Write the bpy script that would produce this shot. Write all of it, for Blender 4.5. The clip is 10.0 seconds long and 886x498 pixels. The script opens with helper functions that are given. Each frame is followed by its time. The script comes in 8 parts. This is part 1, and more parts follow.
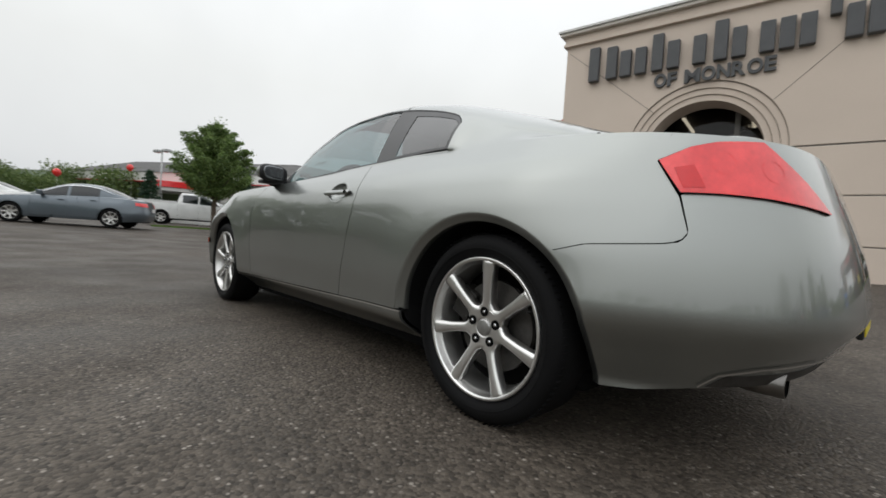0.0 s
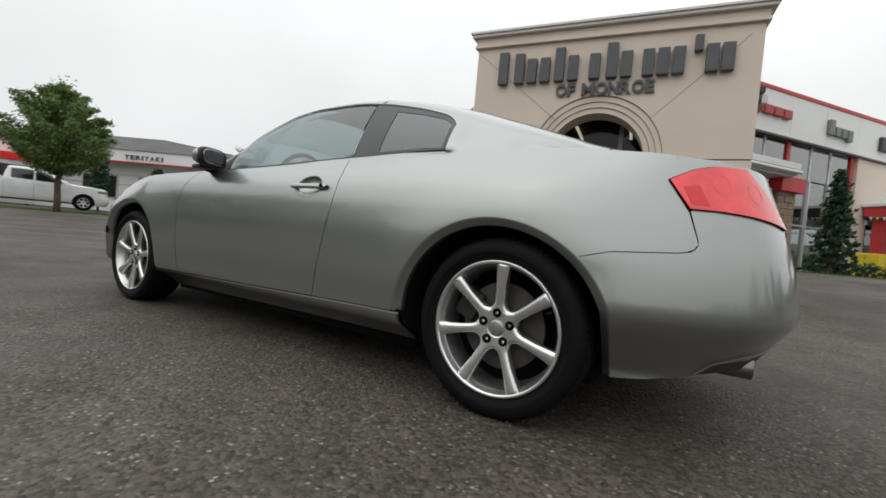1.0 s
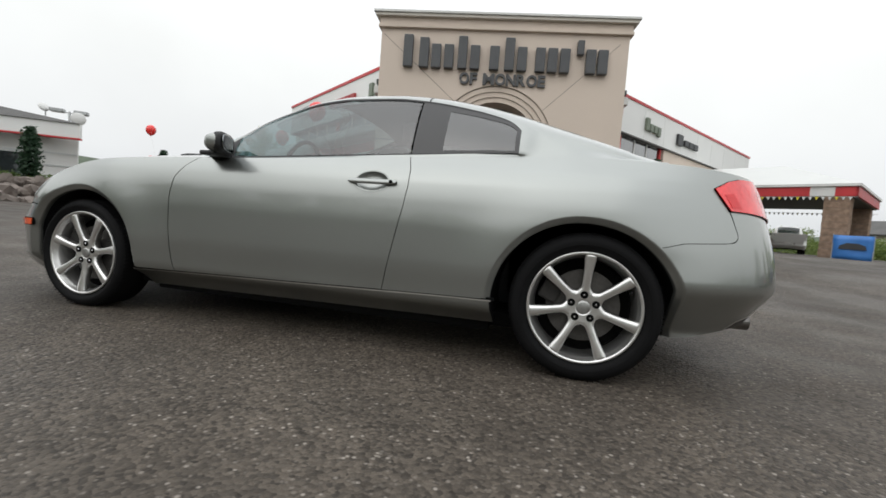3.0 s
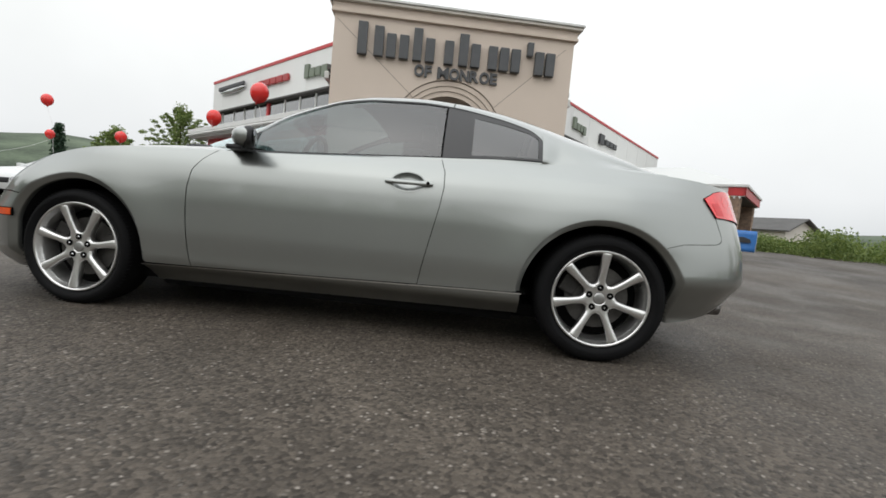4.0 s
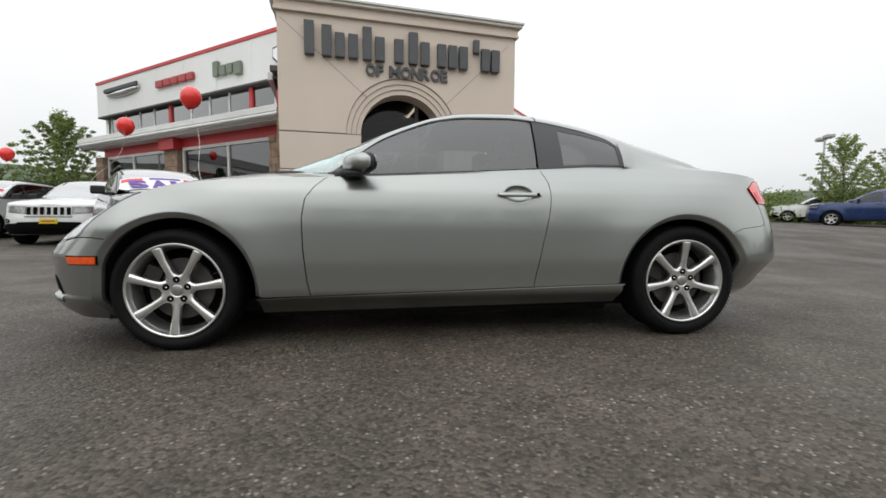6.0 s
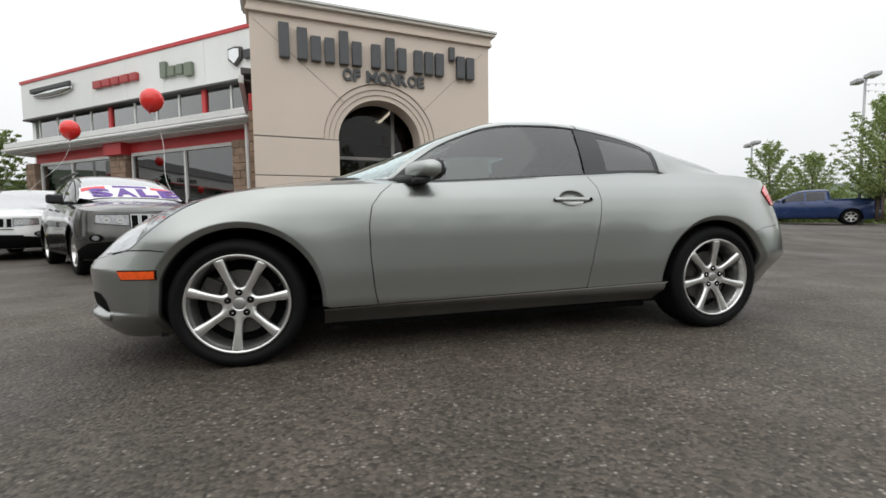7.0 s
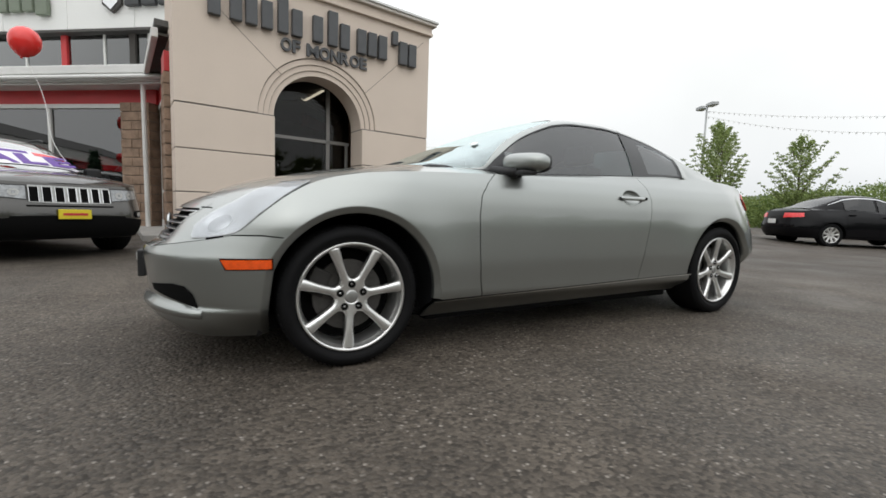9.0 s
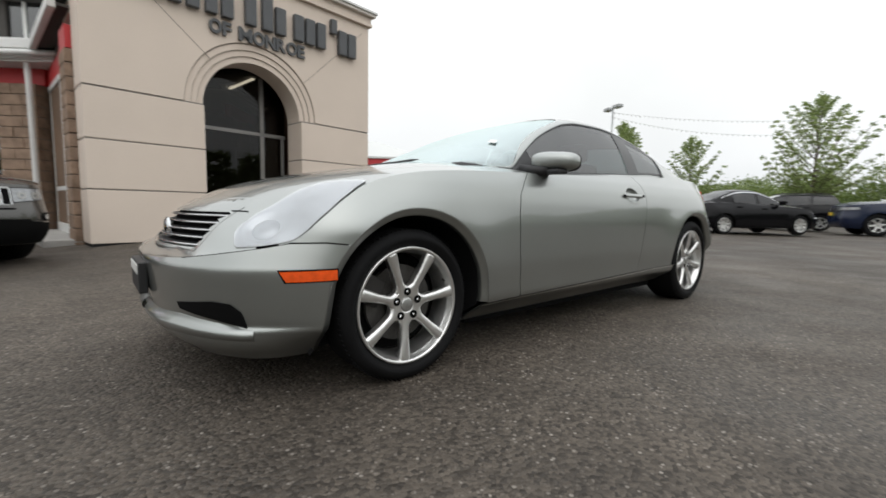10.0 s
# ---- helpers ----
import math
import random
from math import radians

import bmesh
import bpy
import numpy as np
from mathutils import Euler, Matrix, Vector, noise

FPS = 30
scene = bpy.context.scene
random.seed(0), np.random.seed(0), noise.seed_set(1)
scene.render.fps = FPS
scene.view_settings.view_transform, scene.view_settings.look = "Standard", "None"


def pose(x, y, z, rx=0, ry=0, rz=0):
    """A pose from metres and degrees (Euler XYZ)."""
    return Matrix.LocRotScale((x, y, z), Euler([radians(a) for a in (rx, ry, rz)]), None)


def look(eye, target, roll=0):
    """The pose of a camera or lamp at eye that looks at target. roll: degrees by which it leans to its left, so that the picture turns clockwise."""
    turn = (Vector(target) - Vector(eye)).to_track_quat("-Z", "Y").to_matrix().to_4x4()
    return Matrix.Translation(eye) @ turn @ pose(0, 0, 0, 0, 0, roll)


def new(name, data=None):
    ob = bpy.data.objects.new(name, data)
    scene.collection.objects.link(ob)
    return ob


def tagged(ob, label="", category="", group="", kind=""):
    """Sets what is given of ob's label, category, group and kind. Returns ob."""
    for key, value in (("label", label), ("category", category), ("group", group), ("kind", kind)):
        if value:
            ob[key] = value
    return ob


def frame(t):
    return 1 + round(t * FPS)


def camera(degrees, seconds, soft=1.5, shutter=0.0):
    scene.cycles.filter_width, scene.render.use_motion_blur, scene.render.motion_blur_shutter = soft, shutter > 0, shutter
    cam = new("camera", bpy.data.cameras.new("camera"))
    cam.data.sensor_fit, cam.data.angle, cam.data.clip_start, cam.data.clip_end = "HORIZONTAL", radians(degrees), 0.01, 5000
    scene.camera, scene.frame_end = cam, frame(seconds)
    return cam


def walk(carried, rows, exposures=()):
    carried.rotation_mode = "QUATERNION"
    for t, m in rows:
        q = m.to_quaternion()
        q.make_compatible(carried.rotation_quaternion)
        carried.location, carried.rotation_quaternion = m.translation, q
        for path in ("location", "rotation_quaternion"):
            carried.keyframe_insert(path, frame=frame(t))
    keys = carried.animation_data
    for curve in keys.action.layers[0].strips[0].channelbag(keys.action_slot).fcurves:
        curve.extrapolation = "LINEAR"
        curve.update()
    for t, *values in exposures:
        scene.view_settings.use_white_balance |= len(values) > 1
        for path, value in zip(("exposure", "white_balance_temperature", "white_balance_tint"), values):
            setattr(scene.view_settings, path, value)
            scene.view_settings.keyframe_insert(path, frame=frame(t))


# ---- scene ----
cam = camera(91.8, 10.0, 1.6, 0.3)
PATH = [
    (0, (2.41, -1.999, 0.63), (0.955, -0.627, 0.581), 3.9),
    (0.5, (2.252, -2.139, 0.63), (1.007, -0.575, 0.584), 5.8),
    (1, (2.066, -2.288, 0.64), (1.008, -0.592, 0.586), 5.1),
    (1.5, (1.855, -2.387, 0.639), (0.921, -0.62, 0.564), 5.8),
    (2, (1.671, -2.528, 0.641), (0.951, -0.664, 0.572), 6.9),
    (2.5, (1.473, -2.696, 0.639), (0.921, -0.777, 0.529), 4.7),
    (2.7, (1.379, -2.756, 0.639), (0.851, -0.83, 0.529), 4.1),
    (3.8, (0.857, -3.033, 0.655), (0.68, -1.044, 0.541), 6.2),
    (4, (0.745, -3.084, 0.652), (0.617, -1.092, 0.519), 5.4),
    (4.5, (0.454, -3.178, 0.656), (0.386, -1.189, 0.451), 4.7),
    (5, (0.171, -3.207, 0.679), (0.188, -1.216, 0.484), 1.4),
    (5.5, (-0.099, -3.231, 0.697), (0.036, -1.242, 0.533), 0.1),
    (5.7, (-0.187, -3.228, 0.703), (-0.001, -1.243, 0.545), -0.1),
    (6.8, (-0.818, -3.147, 0.716), (-0.386, -1.199, 0.577), 0.3),
    (7, (-0.94, -3.133, 0.715), (-0.467, -1.194, 0.583), -0.7),
    (7.5, (-1.205, -3.077, 0.711), (-0.672, -1.154, 0.587), 0.5),
    (8, (-1.467, -2.984, 0.722), (-0.772, -1.114, 0.574), 0.7),
    (8.5, (-1.727, -2.874, 0.713), (-0.848, -1.085, 0.549), 2.5),
    (9, (-1.994, -2.713, 0.714), (-1.031, -0.969, 0.537), 1.8),
    (9.5, (-2.23, -2.492, 0.737), (-1.215, -0.775, 0.594), 0.8),
    (10, (-2.446, -2.307, 0.724), (-1.176, -0.774, 0.534), 1.1),
]
walk(cam, [(t, look(eye, target, roll)) for t, eye, target, roll in PATH], ((0.0, -0.22), (1.5, -0.16), (2.5, -0.08), (4.0, -0.02), (10.0, 0.05)))

# ---- world, sun, exposure ----
scene.view_settings.exposure = 0.0
world = bpy.data.worlds.new("overcast_sky")
scene.world = world
world.use_nodes = True
wn = world.node_tree.nodes
wl = world.node_tree.links
wn.clear()
SUN_EL, SUN_AZ = 52.0, 205.0
w_sky = wn.new("ShaderNodeTexSky")
w_sky.sky_type = "NISHITA"
w_sky.sun_disc = False
w_sky.sun_elevation = radians(SUN_EL)
w_sky.sun_rotation = radians(SUN_AZ)
w_sky.dust_density = 6.0
w_hsv = wn.new("ShaderNodeHueSaturation")
w_hsv.inputs["Saturation"].default_value = 0.25
w_hsv.inputs["Value"].default_value = 0.10
w_co = wn.new("ShaderNodeTexCoord")
w_sep = wn.new("ShaderNodeSeparateXYZ")
w_ramp = wn.new("ShaderNodeValToRGB")
w_ramp.color_ramp.elements[0].position = 0.0
w_ramp.color_ramp.elements[0].color = (0.70, 0.73, 0.75, 1)
w_ramp.color_ramp.elements[1].position = 1.0
w_ramp.color_ramp.elements[1].color = (1.60, 1.64, 1.68, 1)
for pos_, col_ in ((0.10, (0.84, 0.86, 0.87, 1)), (0.30, (0.93, 0.95, 0.94, 1)), (0.55, (1.15, 1.18, 1.20, 1))):
    e_ = w_ramp.color_ramp.elements.new(pos_)
    e_.color = col_
w_noise = wn.new("ShaderNodeTexNoise")
w_noise.inputs["Scale"].default_value = 1.7
w_noise.inputs["Detail"].default_value = 5.0
w_cloud = wn.new("ShaderNodeMapRange")
w_cloud.inputs["From Min"].default_value = 0.3
w_cloud.inputs["From Max"].default_value = 0.7
w_cloud.inputs["To Min"].default_value = 0.92
w_cloud.inputs["To Max"].default_value = 1.08
w_mul = wn.new("ShaderNodeMix")
w_mul.data_type, w_mul.blend_type = "RGBA", "MULTIPLY"
w_mul.inputs["Factor"].default_value = 1.0
w_mix = wn.new("ShaderNodeMix")
w_mix.data_type = "RGBA"
w_mix.inputs["Factor"].default_value = 0.12
w_bg = wn.new("ShaderNodeBackground")
w_bg.inputs["Strength"].default_value = 1.17
w_out = wn.new("ShaderNodeOutputWorld")
wl.new(w_co.outputs["Generated"], w_sep.inputs[0])
wl.new(w_sep.outputs["Z"], w_ramp.inputs["Fac"])
wl.new(w_co.outputs["Generated"], w_noise.inputs["Vector"])
wl.new(w_noise.outputs["Fac"], w_cloud.inputs["Value"])
wl.new(w_ramp.outputs["Color"], w_mul.inputs[6])
wl.new(w_cloud.outputs["Result"], w_mul.inputs[7])
wl.new(w_sky.outputs["Color"], w_hsv.inputs["Color"])
wl.new(w_mul.outputs[2], w_mix.inputs[6])
wl.new(w_hsv.outputs["Color"], w_mix.inputs[7])
wl.new(w_mix.outputs[2], w_bg.inputs["Color"])
wl.new(w_bg.outputs["Background"], w_out.inputs["Surface"])

sun_data = bpy.data.lights.new("sun", "SUN")
sun_data.energy = 0.35
sun_data.angle = radians(80)
sun_data.color = (1.0, 0.97, 0.92)
sun = new("sun", sun_data)
sun.matrix_world = look((-8, -14, 24), (0, 0, 0))


# ---- materials ----
def material(name, color, rough=0.5, metal=0.0, vary=0.12, scale=3.0, fine=60.0, bump=0.0, bump_scale=80.0, coat=0.0, spec=0.5, tint=None, rough_vary=0.08):
    """Principled surface with colour variation at two scales, uneven gloss and fine relief."""
    m = bpy.data.materials.new(name)
    m.use_nodes = True
    n, l = m.node_tree.nodes, m.node_tree.links
    b = n["Principled BSDF"]
    co = n.new("ShaderNodeTexCoord")
    big = n.new("ShaderNodeTexNoise")
    big.inputs["Scale"].default_value = scale
    big.inputs["Detail"].default_value = 6.0
    l.new(co.outputs["Object"], big.inputs["Vector"])
    small = n.new("ShaderNodeTexNoise")
    small.inputs["Scale"].default_value = fine
    small.inputs["Detail"].default_value = 3.0
    l.new(co.outputs["Object"], small.inputs["Vector"])
    add = n.new("ShaderNodeMath")
    add.operation = "MULTIPLY_ADD"
    add.inputs[1].default_value = 0.4
    l.new(small.outputs["Fac"], add.inputs[0])
    l.new(big.outputs["Fac"], add.inputs[2])
    rng = n.new("ShaderNodeMapRange")
    rng.inputs["From Min"].default_value = 0.45
    rng.inputs["From Max"].default_value = 0.95
    l.new(add.outputs[0], rng.inputs["Value"])
    mix = n.new("ShaderNodeMix")
    mix.data_type = "RGBA"
    dark = [c * (1 - vary) for c in color]
    light = [min(1, c * (1 + vary)) for c in (tint or color)]
    mix.inputs[6].default_value = (*dark, 1)
    mix.inputs[7].default_value = (*light, 1)
    l.new(rng.outputs["Result"], mix.inputs["Factor"])
    l.new(mix.outputs[2], b.inputs["Base Color"])
    rr = n.new("ShaderNodeMapRange")
    rr.inputs["To Min"].default_value = max(0.02, rough - rough_vary)
    rr.inputs["To Max"].default_value = min(1, rough + rough_vary)
    l.new(big.outputs["Fac"], rr.inputs["Value"])
    l.new(rr.outputs["Result"], b.inputs["Roughness"])
    b.inputs["Metallic"].default_value = metal
    b.inputs["Specular IOR Level"].default_value = spec
    b.inputs["Coat Weight"].default_value = coat
    b.inputs["Coat Roughness"].default_value = 0.04
    if bump:
        bt = n.new("ShaderNodeTexNoise")
        bt.inputs["Scale"].default_value = bump_scale
        bt.inputs["Detail"].default_value = 4.0
        l.new(co.outputs["Object"], bt.inputs["Vector"])
        bn = n.new("ShaderNodeBump")
        bn.inputs["Strength"].default_value = bump
        bn.inputs["Distance"].default_value = 0.01
        l.new(bt.outputs["Fac"], bn.inputs["Height"])
        l.new(bn.outputs["Normal"], b.inputs["Normal"])
    return m


def glass_material(name, tint, gloss=0.03, ior=1.5, facing=0.0, sheen=(1, 1, 1)):
    """Thin tinted pane: clear with the tint, mirrored by Fresnel."""
    m = bpy.data.materials.new(name)
    m.use_nodes = True
    n, l = m.node_tree.nodes, m.node_tree.links
    n.clear()
    out = n.new("ShaderNodeOutputMaterial")
    mix = n.new("ShaderNodeMixShader")
    fr = n.new("ShaderNodeFresnel")
    fr.inputs["IOR"].default_value = ior
    tr = n.new("ShaderNodeBsdfTransparent")
    tr.inputs["Color"].default_value = (*tint, 1)
    gl = n.new("ShaderNodeBsdfGlossy")
    gl.inputs["Color"].default_value = (*sheen, 1)
    gl.inputs["Roughness"].default_value = gloss
    if facing:
        fr = n.new("ShaderNodeLayerWeight")
        fr.inputs["Blend"].default_value = facing
    l.new(fr.outputs[1 if facing else 0], mix.inputs["Fac"])
    l.new(tr.outputs[0], mix.inputs[1])
    l.new(gl.outputs[0], mix.inputs[2])
    l.new(mix.outputs[0], out.inputs["Surface"])
    return m


def asphalt_material():
    m = bpy.data.materials.new("asphalt")
    m.use_nodes = True
    n, l = m.node_tree.nodes, m.node_tree.links
    b = n["Principled BSDF"]
    b.inputs["Specular IOR Level"].default_value = 0.35
    co = n.new("ShaderNodeTexCoord")

    def noise_tex(scale, detail=4.0, rough=0.5):
        t = n.new("ShaderNodeTexNoise")
        t.inputs["Scale"].default_value = scale
        t.inputs["Detail"].default_value = detail
        t.inputs["Roughness"].default_value = rough
        l.new(co.outputs["Object"], t.inputs["Vector"])
        return t

    def ramp(src, a, b_, ca, cb):
        r = n.new("ShaderNodeValToRGB")
        r.color_ramp.elements[0].position, r.color_ramp.elements[1].position = a, b_
        r.color_ramp.elements[0].color, r.color_ramp.elements[1].color = (*ca, 1), (*cb, 1)
        l.new(src, r.inputs["Fac"])
        return r

    def mixed(fac, a, c, kind="MIX"):
        x = n.new("ShaderNodeMix")
        x.data_type, x.blend_type = "RGBA", kind
        if isinstance(fac, float):
            x.inputs["Factor"].default_value = fac
        else:
            l.new(fac, x.inputs["Factor"])
        l.new(a, x.inputs[6])
        l.new(c, x.inputs[7])
        return x.outputs[2]

    grain = n.new("ShaderNodeTexVoronoi")
    grain.inputs["Scale"].default_value = 70.0
    l.new(co.outputs["Object"], grain.inputs["Vector"])
    sepc = n.new("ShaderNodeSeparateColor")
    l.new(grain.outputs["Color"], sepc.inputs[0])
    base = ramp(sepc.outputs[0], 0.0, 1.0, (0.032, 0.0265, 0.0212), (0.108, 0.091, 0.074))
    stone = ramp(sepc.outputs[1], 0.80, 0.97, (0, 0, 0), (1, 1, 1))
    stone_col = ramp(sepc.outputs[2], 0.0, 1.0, (0.125, 0.108, 0.091), (0.29, 0.264, 0.236))
    near_c = ramp(grain.outputs["Distance"], 0.30, 0.55, (1, 1, 1), (0, 0, 0))
    stone_f = n.new("ShaderNodeMath")
    stone_f.operation = "MULTIPLY"
    l.new(stone.outputs[0], stone_f.inputs[0])
    l.new(near_c.outputs[0], stone_f.inputs[1])
    col = mixed(stone_f.outputs[0], base.outputs[0], stone_col.outputs[0])
    patch = ramp(noise_tex(0.35, 5).outputs["Fac"], 0.3, 0.72, (0.62, 0.61, 0.60), (1.22, 1.20, 1.17))
    col = mixed(1.0, col, patch.outputs[0], "MULTIPLY")
    patch2 = ramp(noise_tex(3.1, 6).outputs["Fac"], 0.3, 0.7, (0.82, 0.82, 0.82), (1.14, 1.14, 1.14))
    col = mixed(1.0, col, patch2.outputs[0], "MULTIPLY")
    l.new(col, b.inputs["Base Color"])
    rr = ramp(noise_tex(1.1, 5).outputs["Fac"], 0.35, 0.7, (0.52, 0.52, 0.52), (0.8, 0.8, 0.8))
    l.new(rr.outputs[0], b.inputs["Roughness"])
    bump = n.new("ShaderNodeBump")
    bump.inputs["Strength"].default_value = 0.75
    bump.inputs["Distance"].default_value = 0.006
    l.new(grain.outputs["Distance"], bump.inputs["Height"])
    bump.invert = True
    bump2 = n.new("ShaderNodeBump")
    bump2.inputs["Strength"].default_value = 0.5
    bump2.inputs["Distance"].default_value = 0.01
    l.new(noise_tex(30, 4).outputs["Fac"], bump2.inputs["Height"])
    l.new(bump.outputs[0], bump2.inputs["Normal"])
    l.new(bump2.outputs[0], b.inputs["Normal"])
    return m


def leaf_material(name, a, c):
    m = bpy.data.materials.new(name)
    m.use_nodes = True
    n, l = m.node_tree.nodes, m.node_tree.links
    b = n["Principled BSDF"]
    g = n.new("ShaderNodeNewGeometry")
    mix = n.new("ShaderNodeMix")
    mix.data_type = "RGBA"
    mix.inputs[6].default_value = (*a, 1)
    mix.inputs[7].default_value = (*c, 1)
    l.new(g.outputs["Random Per Island"], mix.inputs["Factor"])
    l.new(mix.outputs[2], b.inputs["Base Color"])
    b.inputs["Roughness"].default_value = 0.55
    b.inputs["Subsurface Weight"].default_value = 0.0
    tr = n.new("ShaderNodeBsdfTranslucent")
    l.new(mix.outputs[2], tr.inputs["Color"])
    ms = n.new("ShaderNodeMixShader")
    ms.inputs[0].default_value = 0.35
    l.new(b.outputs[0], ms.inputs[1])
    l.new(tr.outputs[0], ms.inputs[2])
    l.new(ms.outputs[0], n["Material Output"].inputs["Surface"])
    return m


ASPHALT = asphalt_material()
PAINT = material("silver_grey_paint", (0.326, 0.341, 0.327), 0.32, 0.90, 0.035, 1.5, 900.0, coat=1.0, rough_vary=0.02)
PAINT.node_tree.nodes["Principled BSDF"].inputs["Coat Roughness"].default_value = 0.02


def flake_gloss(m, face, edge):
    """Metal flakes lie flat: the base turns glossier towards grazing view."""
    n, l = m.node_tree.nodes, m.node_tree.links
    lw = n.new("ShaderNodeLayerWeight")
    lw.inputs["Blend"].default_value = 0.5
    rg = n.new("ShaderNodeMapRange")
    rg.inputs["From Min"].default_value, rg.inputs["From Max"].default_value = 0.15, 0.75
    rg.inputs["To Min"].default_value, rg.inputs["To Max"].default_value = face, edge
    l.new(lw.outputs["Facing"], rg.inputs["Value"])
    l.new(rg.outputs["Result"], n["Principled BSDF"].inputs["Roughness"])


flake_gloss(PAINT, 0.37, 0.32)
RUBBER = material("tyre_rubber", (0.006, 0.006, 0.0065), 0.7, 0, 0.25, 8, 90, bump=0.10, bump_scale=120, spec=0.15)
ALLOY = material("machined_alloy", (0.76, 0.755, 0.74), 0.33, 0.95, 0.06, 14, 160)
FRIT = material("gloss_black_glass", (0.030, 0.030, 0.031), 0.30, 0, 0.1, 4, 60, spec=0.55)
ALLOY_CAP = material("cap_alloy", (0.40, 0.40, 0.39), 0.35, 0.8, 0.2, 30, 160)
# Inner barrel and caliper colour, darkened for the shade behind the spokes.
SHADED_IRON = material("wheel_inner_shade", (0.035, 0.033, 0.031), 0.6, 0.5, 0.3, 14, 80)
LAMP_GREY = material("lamp_bowl", (0.60, 0.615, 0.63), 0.30, 0.3, 0.1, 9, 60)
# Dark iron; on the soffits the same colour paints the shade.
ALLOY_DARK = material("dark_iron_and_shade", (0.10, 0.095, 0.09), 0.55, 0.8, 0.3, 14, 80)
CHROME = material("chrome", (0.75, 0.76, 0.77), 0.10, 1.0, 0.04, 5, 60)
MIRROR_DARK = material("mirror_glass", (0.22, 0.23, 0.24), 0.05, 1.0, 0.03)
BLACK = material("black_plastic", (0.010, 0.010, 0.011), 0.55, 0, 0.2, 6, 200, bump=0.05, bump_scale=300)
GAP = material("dark_gap", (0.005, 0.005, 0.005), 0.9, 0, 0.1, spec=0.08)
CABIN = material("grey_cabin_cloth", (0.05, 0.05, 0.052), 0.85, 0, 0.2, 6, 150)
TINT = glass_material("tinted_car_glass", (0.36, 0.43, 0.43), 0.02, 1.8)
DOOR_GLASS = glass_material("door_glass", (0.30, 0.38, 0.39), 0.015, 1.95)
QUARTER_GLASS = glass_material("quarter_glass", (0.24, 0.28, 0.29), 0.02, 2.05)
PIPE = material("dulled_chrome", (0.22, 0.21, 0.20), 0.3, 1.0, 0.2, 20, 90)
CLEAR = glass_material("windscreen_glass", (0.80, 0.95, 0.96), 0.01, 1.9, 0.41, (0.88, 0.99, 0.99))
PORCH_GLASS = glass_material("porch_glass", (0.45, 0.44, 0.42), 0.01, 1.35)
LENS = glass_material("clear_lamp_lens", (0.95, 0.96, 0.97), 0.02, 1.65)
RED_LENS = material("red_lamp_lens", (0.80, 0.028, 0.034), 0.14, 0, 0.10, 14, 60, coat=0.8, tint=(0.95, 0.045, 0.05))
RED_LENS_DARK = material("dark_red_lamp_lens", (0.70, 0.023, 0.028), 0.2, 0, 0.1, 9, 60, coat=0.2)
AMBER = material("amber_lens", (0.80, 0.090, 0.008), 0.18, 0, 0.15, 40, 120, coat=0.35)
LAMP_BACK = material("lamp_reflector", (0.72, 0.735, 0.75), 0.20, 0.2, 0.10, 9, 60)
STUCCO = material("beige_stucco", (0.69, 0.59, 0.505), 0.9, 0, 0.045, 0.8, 45, bump=0.25, bump_scale=260, spec=0.25)
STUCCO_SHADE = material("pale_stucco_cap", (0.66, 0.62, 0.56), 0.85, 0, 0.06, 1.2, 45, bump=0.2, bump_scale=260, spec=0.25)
WHITE_PANEL = material("white_metal_panel", (0.78, 0.78, 0.76), 0.45, 0, 0.04, 0.5, 20)
WHITE_TRIM = material("white_trim_paint", (0.70, 0.70, 0.68), 0.5, 0, 0.06, 2, 30)
RED_BAND = material("red_fascia_paint", (0.52, 0.036, 0.040), 0.45, 0, 0.10, 1.5, 30)
ALU = material("aluminium_frame", (0.62, 0.63, 0.63), 0.4, 0.6, 0.06, 4, 60)
SHOP_GLASS = glass_material("shop_glass", (0.34, 0.36, 0.37), 0.01, 2.3)
VEHICLE_GLASS = glass_material("dark_vehicle_glass", (0.20, 0.23, 0.24), 0.02, 1.6)
SCREEN_GLASS = glass_material("vehicle_windscreen", (0.42, 0.47, 0.48), 0.02, 1.9, 0.40)
UPPER_GLASS = glass_material("upper_window_glass", (0.25, 0.27, 0.28), 0.02, 1.9, 0.27)
PENNANT = material("pale_pennant", (0.80, 0.80, 0.80), 0.7, 0, 0.05)
# Near-black that stands in for shade inside the rooms and under a soffit.
SHADE_DARK = material("room_and_soffit_shade", (0.06, 0.055, 0.05), 0.9, 0, 0.3, 0.7, 12)
SIGN_GREY = material("charcoal_sign_letters", (0.085, 0.088, 0.092), 0.55, 0.1, 0.15, 5, 60)
STONE = material("split_face_stone", (0.29, 0.205, 0.150), 0.9, 0, 0.35, 5, 60, bump=0.8, bump_scale=40, spec=0.2)
MORTAR = material("mortar", (0.20, 0.18, 0.16), 0.95, 0, 0.15, 8, 60)
CONCRETE = material("kerb_concrete", (0.36, 0.35, 0.33), 0.9, 0, 0.15, 2, 60, bump=0.3, bump_scale=120)
LINE_PAINT = material("worn_line_paint", (0.42, 0.41, 0.39), 0.8, 0, 0.3, 5, 60)
BARK = material("bark", (0.10, 0.075, 0.055), 0.9, 0, 0.3, 8, 60, bump=0.6, bump_scale=40)
LEAF_DARK = leaf_material("dark_leaves", (0.065, 0.12, 0.03), (0.21, 0.30, 0.085))
LEAF_FRESH = leaf_material("fresh_leaves", (0.14, 0.21, 0.05), (0.36, 0.43, 0.16))
